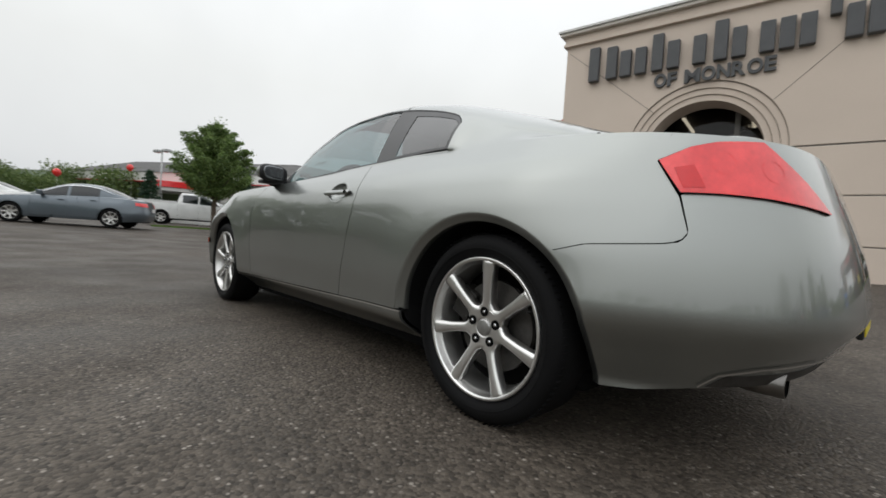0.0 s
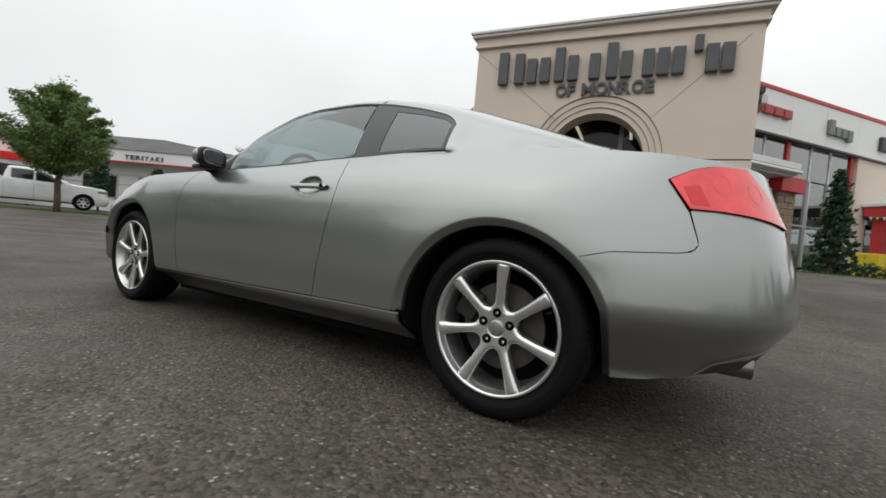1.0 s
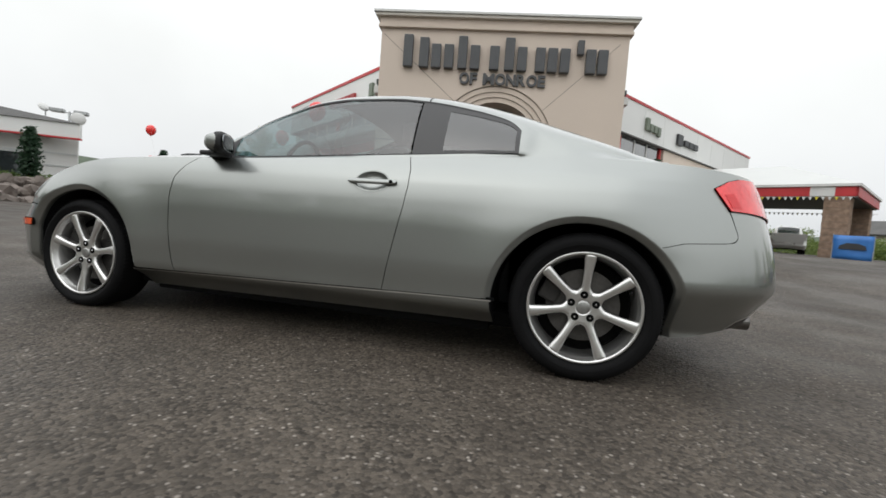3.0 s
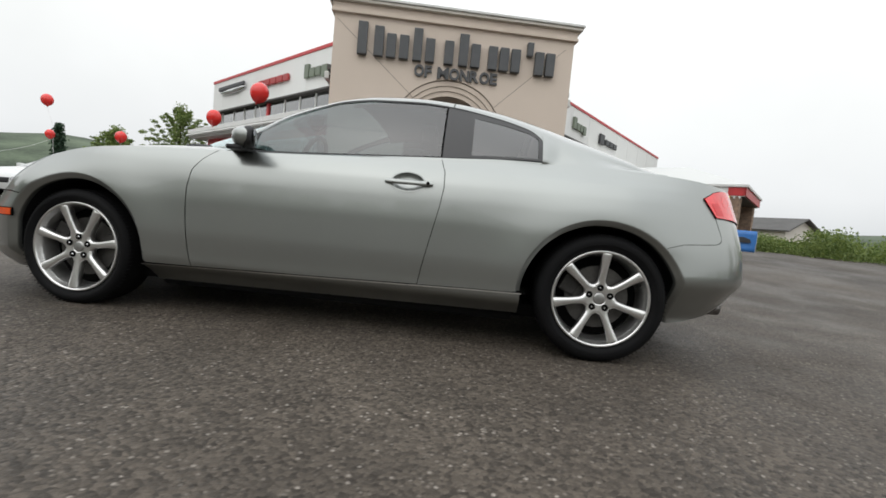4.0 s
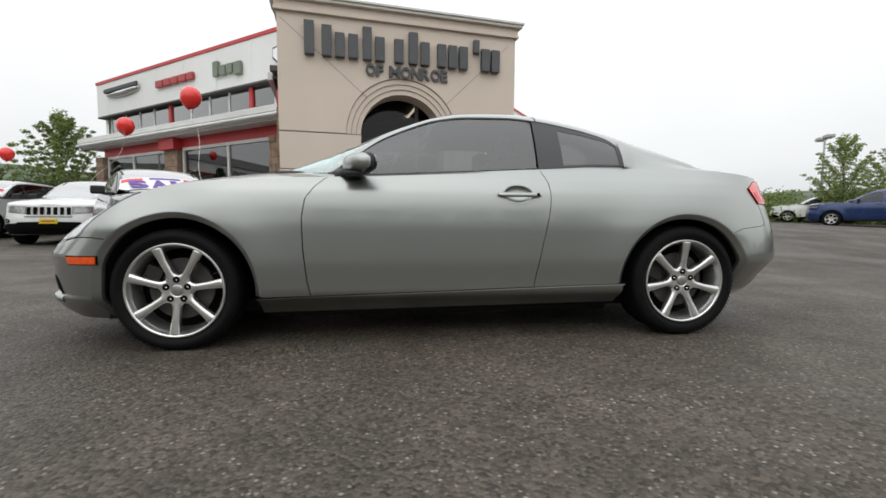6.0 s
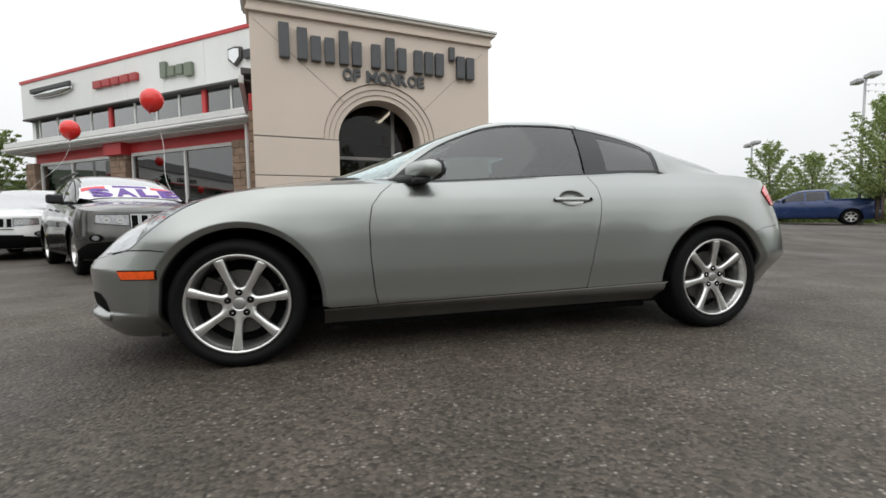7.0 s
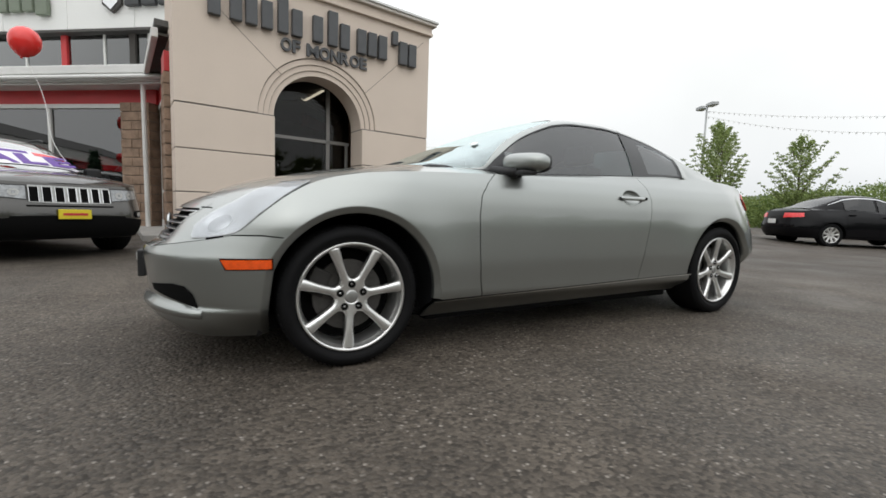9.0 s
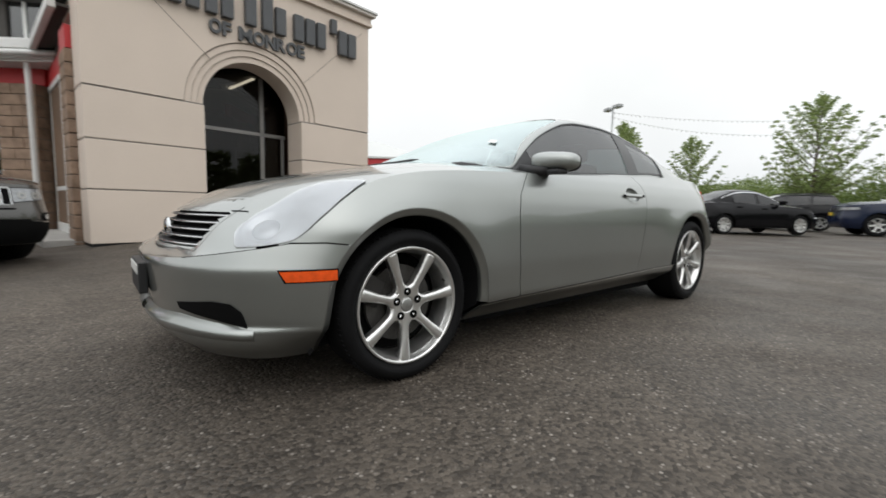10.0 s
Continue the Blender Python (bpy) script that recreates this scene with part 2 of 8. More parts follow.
LEAF_BUSH = leaf_material("bush_leaves", (0.065, 0.115, 0.03), (0.19, 0.25, 0.08))
LEAF_HEDGE = leaf_material("hedge_leaves", (0.085, 0.145, 0.032), (0.26, 0.32, 0.09))
LEAF_MID = leaf_material("light_leaves", (0.10, 0.165, 0.038), (0.31, 0.38, 0.12))
LEAF_CONIFER = leaf_material("conifer_leaves", (0.015, 0.045, 0.022), (0.04, 0.085, 0.04))
GRASS = leaf_material("grass_blades", (0.07, 0.14, 0.02), (0.16, 0.27, 0.05))
SOIL = material("soil", (0.09, 0.07, 0.05), 0.95, 0, 0.3, 2, 40, bump=0.5)
HILL = material("wooded_hill", (0.045, 0.068, 0.040), 1.0, 0, 0.45, 0.05, 0.6, bump=1.0, bump_scale=0.4, tint=(0.085, 0.110, 0.070))
BALLOON = material("red_balloon", (0.78, 0.035, 0.03), 0.22, 0, 0.05, 4, 40, coat=0.3)
STRING = material("white_ribbon", (0.7, 0.7, 0.68), 0.6)
POLE = material("galvanised_pole", (0.42, 0.43, 0.43), 0.5, 0.5, 0.1, 3, 40)
ROOF_GREY = material("grey_shingle_roof", (0.11, 0.108, 0.105), 0.95, 0, 0.2, 1, 20, bump=0.6, bump_scale=30)
CANOPY_ROOF = material("pale_metal_canopy_roof", (0.60, 0.61, 0.59), 0.4, 0.2, 0.05, 0.8, 20)
YELLOW = material("yellow_plastic", (0.72, 0.58, 0.03), 0.45, 0, 0.08, 3, 60)
BLUE_SHEET = material("blue_banner_vinyl", (0.05, 0.20, 0.55), 0.4, 0, 0.1, 2, 30)
ROCK = material("landscape_rock", (0.20, 0.17, 0.15), 0.95, 0, 0.3, 2, 30, bump=0.8, bump_scale=20)
BANNER = material("white_banner", (0.78, 0.76, 0.80), 0.6, 0, 0.05, 3, 40)
PURPLE = material("purple_banner_print", (0.13, 0.06, 0.30), 0.6, 0, 0.1)


# ---- mesh tools ----
def link_mesh(name, bm, mat, parent=None, label="", smooth=False):
    me = bpy.data.meshes.new(name)
    bm.to_mesh(me)
    bm.free()
    mats = mat if isinstance(mat, (list, tuple)) else [mat]
    for m in mats:
        me.materials.append(m)
    if smooth:
        me.polygons.foreach_set("use_smooth", [True] * len(me.polygons))
        me.update()
    ob = new(name, me)
    if parent is not None:
        ob.parent = parent
    if label:
        tagged(ob, label)
    return ob


def part(name, bm, mat, parent, label="", smooth=False):
    return link_mesh(name, bm, mat, parent, label, smooth)


def thing(name, label, category, m=None, group="", kind=""):
    ob = new(name)
    ob.empty_display_size = 0.2
    if m is not None:
        ob.matrix_world = m
    return tagged(ob, label, category, group, kind)


def add_box(bm, x0, x1, y0, y1, z0, z1, bevel=0.0, m=None):
    vs = [bm.verts.new((x, y, z)) for z in (z0, z1) for y in (y0, y1) for x in (x0, x1)]
    fs = [bm.faces.new([vs[i] for i in q]) for q in ((0, 2, 3, 1), (4, 5, 7, 6), (0, 1, 5, 4), (2, 6, 7, 3), (0, 4, 6, 2), (1, 3, 7, 5))]
    if bevel:
        es = list({e for f in fs for e in f.edges})
        r = bmesh.ops.bevel(bm, geom=es, offset=bevel, segments=2, profile=0.6, affect="EDGES")
        vs = list({v for f in r["faces"] for v in f.verts} | {v for v in vs if v.is_valid})
    if m is not None:
        bmesh.ops.transform(bm, matrix=m, verts=[v for v in vs if v.is_valid])
    return vs


def box(x0, x1, y0, y1, z0, z1, bevel=0.0, m=None):
    bm = bmesh.new()
    add_box(bm, x0, x1, y0, y1, z0, z1, bevel, m)
    return bm


def add_tube(bm, pts, radii, seg=10, cap=True):
    """A round bar along points, with a radius at each."""
    rings = []
    pts = [Vector(p) for p in pts]
    if not isinstance(radii, (list, tuple)):
        radii = [radii] * len(pts)
    for i, p in enumerate(pts):
        d = (pts[min(i + 1, len(pts) - 1)] - pts[max(i - 1, 0)]).normalized()
        a = d.orthogonal().normalized() if abs(d.z) > 0.9 else d.cross(Vector((0, 0, 1))).normalized()
        b = d.cross(a)
        rings.append([bm.verts.new(p + radii[i] * (a * math.cos(6.28318 * k / seg) + b * math.sin(6.28318 * k / seg))) for k in range(seg)])
    for r, q in zip(rings, rings[1:]):
        for k in range(seg):
            bm.faces.new((r[k], r[(k + 1) % seg], q[(k + 1) % seg], q[k]))
    if cap:
        bm.faces.new(rings[0][::-1])
        bm.faces.new(rings[-1])
    return rings


def tube(pts, radii, seg=10):
    bm = bmesh.new()
    add_tube(bm, pts, radii, seg)
    return bm


def lathe(profile, seg=48, axis="Y"):
    """Turn (radius, height) points round an axis."""
    bm = bmesh.new()
    rings = []
    for r, h in profile:
        ring = []
        for k in range(seg):
            a = 2 * math.pi * k / seg
            c, s = r * math.cos(a), r * math.sin(a)
            ring.append(bm.verts.new((c, h, s) if axis == "Y" else (c, s, h)))
        rings.append(ring)
    for r, q in zip(rings, rings[1:]):
        for k in range(seg):
            bm.faces.new((r[k], r[(k + 1) % seg], q[(k + 1) % seg], q[k]))
    bmesh.ops.remove_doubles(bm, verts=bm.verts, dist=1e-5)
    bmesh.ops.recalc_face_normals(bm, faces=bm.faces)
    return bm


def add_grid(bm, rows):
    vs = [[bm.verts.new(p) for p in r] for r in rows]
    for a, b in zip(vs, vs[1:]):
        for i in range(len(a) - 1):
            bm.faces.new((a[i], a[i + 1], b[i + 1], b[i]))
    return vs


def prism(poly, d0, d1, m=None):
    """A flat outline (x, z) given depth along y."""
    bm = bmesh.new()
    a = [bm.verts.new((x, d0, z)) for x, z in poly]
    b = [bm.verts.new((x, d1, z)) for x, z in poly]
    k = len(poly)
    bm.faces.new(a)
    bm.faces.new(b[::-1])
    for i in range(k):
        bm.faces.new((a[i], b[i], b[(i + 1) % k], a[(i + 1) % k]))
    bmesh.ops.recalc_face_normals(bm, faces=bm.faces)
    if m is not None:
        bm.transform(m)
    return bm


def lettering(name, text, size, depth, mat, m, parent=None, bold=0.0, space=1.0, width=None):
    """Raised words in the built-in font as a mesh."""
    cu = bpy.data.curves.new(name, "FONT")
    cu.body, cu.size, cu.extrude, cu.offset, cu.space_character = text, size, depth, bold, space
    tmp = bpy.data.objects.new(name, cu)
    scene.collection.objects.link(tmp)
    bpy.context.view_layer.update()
    me = bpy.data.meshes.new_from_object(tmp.evaluated_get(bpy.context.evaluated_depsgraph_get()))
    bpy.data.objects.remove(tmp)
    if width:
        xs = [v.co.x for v in me.vertices]
        k = width / (max(xs) - min(xs))
        x0 = min(xs)
        for v in me.vertices:
            v.co.x = (v.co.x - x0) * k
    me.transform(m)
    me.materials.clear()
    me.materials.append(mat)
    ob = new(name, me)
    if parent is not None:
        ob.parent = parent
    return ob


def curve(*pts):
    """A smooth line through (x, value) points that does not overshoot."""
    xs = np.array([p[0] for p in pts], float)
    ys = np.array([p[1] for p in pts], float)
    d = np.diff(ys) / np.diff(xs)
    s = np.zeros(len(xs))
    for i in range(1, len(xs) - 1):
        s[i] = 0 if d[i - 1] * d[i] <= 0 else 2 * d[i - 1] * d[i] / (d[i - 1] + d[i])
    s[0], s[-1] = d[0], d[-1]

    def f(x):
        x = min(max(x, xs[0]), xs[-1])
        i = min(int(np.searchsorted(xs, x, "right")) - 1, len(xs) - 2)
        h = xs[i + 1] - xs[i]
        t = (x - xs[i]) / h
        return float((1 + 2 * t) * (1 - t) ** 2 * ys[i] + t * (1 - t) ** 2 * h * s[i] + t * t * (3 - 2 * t) * ys[i + 1] + t * t * (t - 1) * h * s[i + 1])

    return f


def step(a, b, x):
    t = min(max((x - a) / (b - a), 0.0), 1.0)
    return t * t * (3 - 2 * t)


def along(poly, n):
    """n points evenly along a broken line of (a, b) pairs."""
    p = np.array(poly, float)
    d = np.concatenate([[0], np.cumsum(np.hypot(*np.diff(p, axis=0).T))])
    t = np.linspace(0, d[-1], n)
    return np.stack([np.interp(t, d, p[:, 0]), np.interp(t, d, p[:, 1])], 1)


def coons(bottom, top, left, right, n, m):
    """Fill the patch between four edges; rows run from bottom to top."""
    b, t, l, r = along(bottom, n), along(top, n), along(left, m), along(right, m)
    u = np.linspace(0, 1, n)[None, :, None]
    v = np.linspace(0, 1, m)[:, None, None]
    g = (1 - v) * b[None] + v * t[None] + (1 - u) * l[:, None] + u * r[:, None]
    return g - ((1 - u) * (1 - v) * b[0] + u * (1 - v) * b[-1] + (1 - u) * v * t[0] + u * v * t[-1])


def ground_height(x, y):
    """The lot lies flat by the coupe and rises gently towards the building and the street."""
    return 0.55 * step(0.9, 9.0, y) * step(-4.0, 2.0, x) * (1 - 0.55 * step(10.0, 20.0, x) * (1 - step(14.0, 24.0, y))) + 0.30 * step(6.0, 24.0, -x)


def tube_ring(r0, r1, y0, y1, seg=40):
    return lathe([(r0, y0), (r1, y0), (r1, y1), (r0, y1), (r0, y0)], seg)


# ---- cars ----
class Shape:
    """The skin of a car: front towards -x, wheels on z = 0. The plan outline is a rounded box, pulled in by height."""

    def __init__(self, front_at, front_len, front_n, rear_at, rear_len, rear_n, half, hub_f, hub_r, hub_z, arch_r, flare,
                 in_side, in_front, in_rear, z_hi, z_mid, belt_y, belt_z, rail_y, rail_z, roof_z, crown=0.0, undercut=False, flare_w=0.15):
        self.undercut, self.flare_w = undercut, flare_w
        self.front_at, self.front_len, self.front_n = front_at, front_len, front_n
        self.rear_at, self.rear_len, self.rear_n, self.half = rear_at, rear_len, rear_n, half
        self.hub_f, self.hub_r, self.hub_z, self.arch_r, self.flare = hub_f, hub_r, hub_z, arch_r, flare
        self.in_side, self.in_front, self.in_rear = in_side, in_front, in_rear
        self.z_hi, self.z_mid, self.crown = z_hi, z_mid, crown
        self.belt_y, self.belt_z, self.rail_y, self.rail_z, self.roof_z = belt_y, belt_z, rail_y, rail_z, roof_z
        n = 160
        th = np.linspace(0, math.pi / 2, n)
        fx = self.front_at - self.front_len * np.cos(th) ** (2 / self.front_n)
        fy = self.half * np.sin(th) ** (2 / self.front_n)
        rx = self.rear_at + self.rear_len * np.sin(th) ** (2 / self.rear_n)
        ry = self.half * np.cos(th) ** (2 / self.rear_n)
        x, y = np.concatenate([fx, rx]), np.concatenate([fy, ry])
        d = np.concatenate([[0], np.cumsum(np.hypot(np.diff(x), np.diff(y)))])
        self.ts = d - d[n - 1] + self.front_at
        self.tx, self.ty = x, y
        self.s0, self.s1 = float(self.ts[0]), float(self.ts[-1])

    def s_of(self, x):
        return float(np.interp(x, self.tx, self.ts))

    def xy(self, s):
        return float(np.interp(s, self.ts, self.tx)), float(np.interp(s, self.ts, self.ty))

    def normal(self, s):
        a, b = self.xy(max(s - 0.03, self.s0)), self.xy(min(s + 0.03, self.s1))
        dx, dy = b[0] - a[0], b[1] - a[1]
        if s < self.s0 + 0.03:
            dx, dy = dx * (s - self.s0) / 0.03, abs(dy) + 1e-6
        if s > self.s1 - 0.03:
            dx, dy = dx * (self.s1 - s) / 0.03, -abs(dy) - 1e-6
        h = math.hypot(dx, dy)
        return -dy / h, dx / h

    def side(self, s, z, off=0.0):
        """A point of the flank, nose or tail at the girth s and height z, on the left (-y)."""
        x, y = self.xy(s)
        wf = step(self.front_at - 0.15, self.front_at - 0.65, s) if s < self.front_at else 0.0
        wr = step(self.rear_at + 0.15, self.rear_at + 0.65, s) if s > self.rear_at else 0.0
        if z < 0.62 and self.undercut and s > self.rear_at:
            wr += (step(self.rear_at + 0.02, self.rear_at + 0.42, s) - wr) * step(0.62, 0.48, z)
        zz = z - 0.03 * wr if self.undercut else z
        inset = (1 - wf - wr) * self.in_side(z) + wf * self.in_front(z) + wr * self.in_rear(zz)
        inset += self.crown * step(-1.15, -1.75, s) * step(0.62, 0.86, z) if s < -1.15 else 0.0
        for h in (self.hub_f, self.hub_r):
            r = math.hypot(s - h, z - self.hub_z)
            inset -= self.flare * math.exp(-(max(r - self.arch_r, 0.0) / self.flare_w) ** 2) * step(0.12, 0.3, z)
        nx, ny = self.normal(s)
        k = off - inset
        return Vector((x + nx * k, -max(y + ny * k, 0.0), z))

    def s_at(self, y):
        """The girth at which the tail's outline is y from the middle."""
        n = len(self.ts) // 2
        return float(np.interp(-y, -self.ty[n:], self.ts[n:]))

    def ring(self, s, off=0.0):
        return self.side(s, self.z_hi(self.xy(s)[0]), off)

    def top(self, x, v, off=0.0):
        """A point of the bonnet or boot: v from -1 (left edge) to 1."""
        s = self.s_of(x)
        p = self.ring(s)
        zc = self.z_mid(x)
        return Vector((p.x, p.y * -v, p.z + (zc - p.z) * (1 - abs(v) ** (3.0 if x < 0 else 2.2)) + off))

    def glass_side(self, x, w, off=0.0):
        """A point of the side windows: w from the belt (0) to the roof rail (1)."""
        yb, zb, yr, zr = self.belt_y(x), self.belt_z(x), self.rail_y(x), self.rail_z(x)
        b = 0.012 * math.sin(math.pi * w)
        return Vector((x, -(yb + (yr - yb) * w + b + off), zb + (zr - zb) * w + 0.3 * off))

    def roof(self, x, w, off=0.0):
        """A point of roof, windscreen or rear glass: w from the rail (0) to the middle (1)."""
        yb, zb, yr, zr, zc = self.belt_y(x), self.belt_z(x), self.rail_y(x), self.rail_z(x), self.roof_z(x)
        if zr - zb > 0.02:
            k = min((zc - zr) / (zr - zb), 1.2)
            ky = max(yr + (yr - yb) * k, yr * 0.8)
        else:
            ky = yr * 0.9
        a = Vector((x, -yr, zr))
        q = Vector((x, -ky, zc - 0.004))
        c = Vector((x, 0, zc))
        p = a * (1 - w) ** 2 + q * 2 * w * (1 - w) + c * w * w
        return p + Vector((0, -off * (1 - w), off))


def skin(shape, g, off=0.0, gap=0.0028, hem=0.014, edges="blrt"):
    """Panel mesh over a grid of (girth, height); its named edges (bottom, left, right, top) stand back by the gap and turn inwards."""
    g = np.array(g)
    h = g.copy()
    if gap:
        if "b" in edges:
            h[0] += gap * unit_rows(g[1] - g[0])
        if "t" in edges:
            h[-1] += gap * unit_rows(g[-2] - g[-1])
        if "l" in edges:
            h[:, 0] += gap * unit_rows(g[:, 1] - g[:, 0])
        if "r" in edges:
            h[:, -1] += gap * unit_rows(g[:, -2] - g[:, -1])
    bm = bmesh.new()
    add_grid(bm, [[shape.side(s, z, off) for s, z in r] for r in h])
    if hem:
        for e, line in (("b", h[0]), ("r", h[:, -1]), ("t", h[-1][::-1]), ("l", h[:, 0][::-1])):
            if e in edges:
                add_grid(bm, [[shape.side(s, z, off - hem) for s, z in line], [shape.side(s, z, off) for s, z in line]])
    return bm


def unit_rows(d):
    return d / np.maximum(np.linalg.norm(d, axis=1, keepdims=True), 1e-6)


def flip(bm):
    """The same part on the other flank."""
    bm2 = bm.copy()
    for v in bm2.verts:
        v.co.y = -v.co.y
    bmesh.ops.reverse_faces(bm2, faces=bm2.faces)
    return bm2


def pair(name, bm, mat, parent, label="", smooth=True):
    other = flip(bm)
    a = part(name, bm, mat, parent, label, smooth)
    b = part(name, other, mat, parent, label, smooth)
    return a, b


def arch(x, z, r, a0, a1, n=24):
    """Points of a wheel arch, from angle a0 to a1 in degrees (0 points to the tail, 90 up)."""
    return [(x + r * math.cos(radians(a)), z + r * math.sin(radians(a))) for a in np.linspace(a0, a1, n)]


def ribbon(shape, line, width, off, n=40):
    """A narrow strip on the flank along a line of (girth, height)."""
    p = along(line, n)
    t = np.gradient(p, axis=0)
    t = unit_rows(t)
    nn = np.stack([-t[:, 1], t[:, 0]], 1) * width / 2
    bm = bmesh.new()
    add_grid(bm, [[shape.side(s, z, off) for s, z in p - nn], [shape.side(s, z, off) for s, z in p + nn]])
    return bm


def wheel(parent, x, y, z, r_tyre, r_rim, width, spokes, turn, left=True, fine=True, wide=1.0, dark=False):
    """An alloy wheel with its tyre; y is the outer face."""
    seg = 72 if fine else 28
    sgn = 1 if left else -1
    w = new("wheel")
    w.parent = parent
    w.matrix_local = pose(x, y, z, 0, 0, 0 if left else 180)
    R, q = r_tyre, r_rim
    tyre = part("tyre", lathe([(q - 0.004, 0.016), (q + 0.004, 0.006), (q + 0.02, -0.004), (q + (R - q) * 0.45, -0.012), (R - 0.022, -0.004), (R - 0.006, 0.012), (R, 0.035), (R + 0.001, width * 0.5), (R, width - 0.03), (R - 0.02, width), (q, width - 0.01), (q - 0.02, width - 0.02)], seg), RUBBER, w, smooth=True)
    if fine:
        bm = bmesh.new()
        for k in range(90):
            a = 2 * math.pi * k / 90
            add_box(bm, -0.0012, 0.0012, 0.004, 0.03, R - 0.004, R + 0.0005, 0, Matrix.Rotation(a, 4, "Y"))
        tagged(part("tread", bm, RUBBER, tyre), kind="stuff")
        bm = lathe([(q + 0.030, -0.0105), (q + 0.032, -0.0125), (q + 0.034, -0.0105)], seg)
        part("sidewall_rib", bm, RUBBER, tyre, smooth=True)
    rim = part("rim", lathe([(q + 0.001, 0.012), (q + 0.001, 0.0), (q - 0.003, -0.002), (q - 0.010, 0.0), (q - 0.013, 0.006), (q - 0.017, 0.024), (q - 0.021, 0.030)], seg), ALLOY, w, smooth=True)
    part("barrel", lathe([(q - 0.020, 0.028), (q - 0.026, 0.045), (q - 0.034, 0.12)], seg), ALLOY, w, smooth=True)
    # inner barrel and wheel back are darkened to stand for the wheel's inner shade
    part("inner_barrel", lathe([(q - 0.034, 0.12), (q - 0.03, width - 0.04), (q - 0.012, width - 0.02)], seg), SHADED_IRON, w, smooth=True)
    part("brake_disc", tube_ring(0.06, q * 0.66, 0.085, 0.105, 40), ALLOY_DARK, w, smooth=False)
    part("wheel_back", lathe([(0.0, 0.14), (q - 0.034, 0.14), (q - 0.034, 0.15), (0.0, 0.15)], 32), GAP, w)
    if fine:
        bm = bmesh.new()
        m = Matrix.Rotation(radians(-155), 4, "Y")
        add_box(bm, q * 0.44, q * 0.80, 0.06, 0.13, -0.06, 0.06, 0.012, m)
        part("brake_caliper", bm, SHADED_IRON, w)
    for k in range(spokes):
        bm = bmesh.new()
        secs = []
        for rr in (np.concatenate([np.linspace(0.22, 0.44, 9), np.linspace(0.50, 0.972, 9)]) if fine else np.linspace(0.24, 0.968, 5)):
            rad = rr * q
            wd = wide * q * (0.150 + 0.25 * math.exp(-((rr - 0.22) / 0.085) ** 2) + 0.065 * step(0.55, 1.0, rr))
            face = 0.002 + 0.030 * (1 - rr) ** 1.3
            deep = face + 0.046
            secs.append([(-wd / 2 * 0.70, deep, rad), (-wd / 2, face + 0.013, rad), (-wd / 2 * 0.84, face + 0.0035, rad), (-wd * 0.16, face, rad), (wd * 0.16, face, rad), (wd / 2 * 0.84, face + 0.0035, rad), (wd / 2, face + 0.013, rad), (wd / 2 * 0.70, deep, rad)])
        vs = add_grid(bm, secs)
        bm.faces.new([v for v in vs[0]][::-1])
        bm.faces.new(vs[-1])
        for a, b in zip(vs, vs[1:]):
            bm.faces.new((a[-1], a[0], b[0], b[-1]))
        bmesh.ops.recalc_face_normals(bm, faces=bm.faces)
        bm.transform(Matrix.Rotation(radians(turn * sgn + 360 / spokes * k), 4, "Y"))
        part("spoke", bm, ALLOY, w, smooth=fine)
    hub = part("hub", lathe([(0.0, 0.026), (q * 0.13, 0.026), (q * 0.15, 0.0240), (q * 0.265, 0.0225), (q * 0.295, 0.030), (q * 0.29, 0.045)], 40), ALLOY, w)
    part("centre_cap", lathe([(0.0, 0.019), (q * 0.09, 0.0195), (q * 0.118, 0.022), (q * 0.122, 0.027)], 32), ALLOY_CAP, hub, "dull silver centre cap", smooth=True)
    if fine:
        for k in range(5):
            a = radians(90 + 72 * k)
            cx, cz = q * 0.225 * math.cos(a), q * 0.225 * math.sin(a)
            bm = lathe([(0.0, 0.0), (0.017, 0.0), (0.017, 0.006)], 16)
            bm.transform(pose(cx, 0.0195, cz))
            part("lug_recess", bm, GAP, hub)
            bm = lathe([(0.0, -0.003), (0.004, -0.003), (0.0065, 0.0), (0.0065, 0.004)], 6)
            bm.transform(pose(cx, 0.0195, cz))
            part("lug_nut", bm, CHROME, hub)
        bm = tube([(q * 0.80, 0.03, q * 0.36), (q * 0.76, 0.005, q * 0.345)], [0.004, 0.003], 8)
        part("valve", bm, BLACK, rim)
    return w


def cabin_patch(fn, xs, w0, w1, m, off):
    """A patch on the greenhouse: w0 and w1 are functions of x."""
    bm = bmesh.new()
    rows = [[fn(x, w0(x) + (w1(x) - w0(x)) * j / (m - 1), off) for x in xs] for j in range(m)]
    add_grid(bm, rows)
    return bm


def thicken(bm, t):
    bmesh.ops.recalc_face_normals(bm, faces=bm.faces)
    r = bmesh.ops.solidify(bm, geom=bm.faces[:], thickness=t)
    return bm


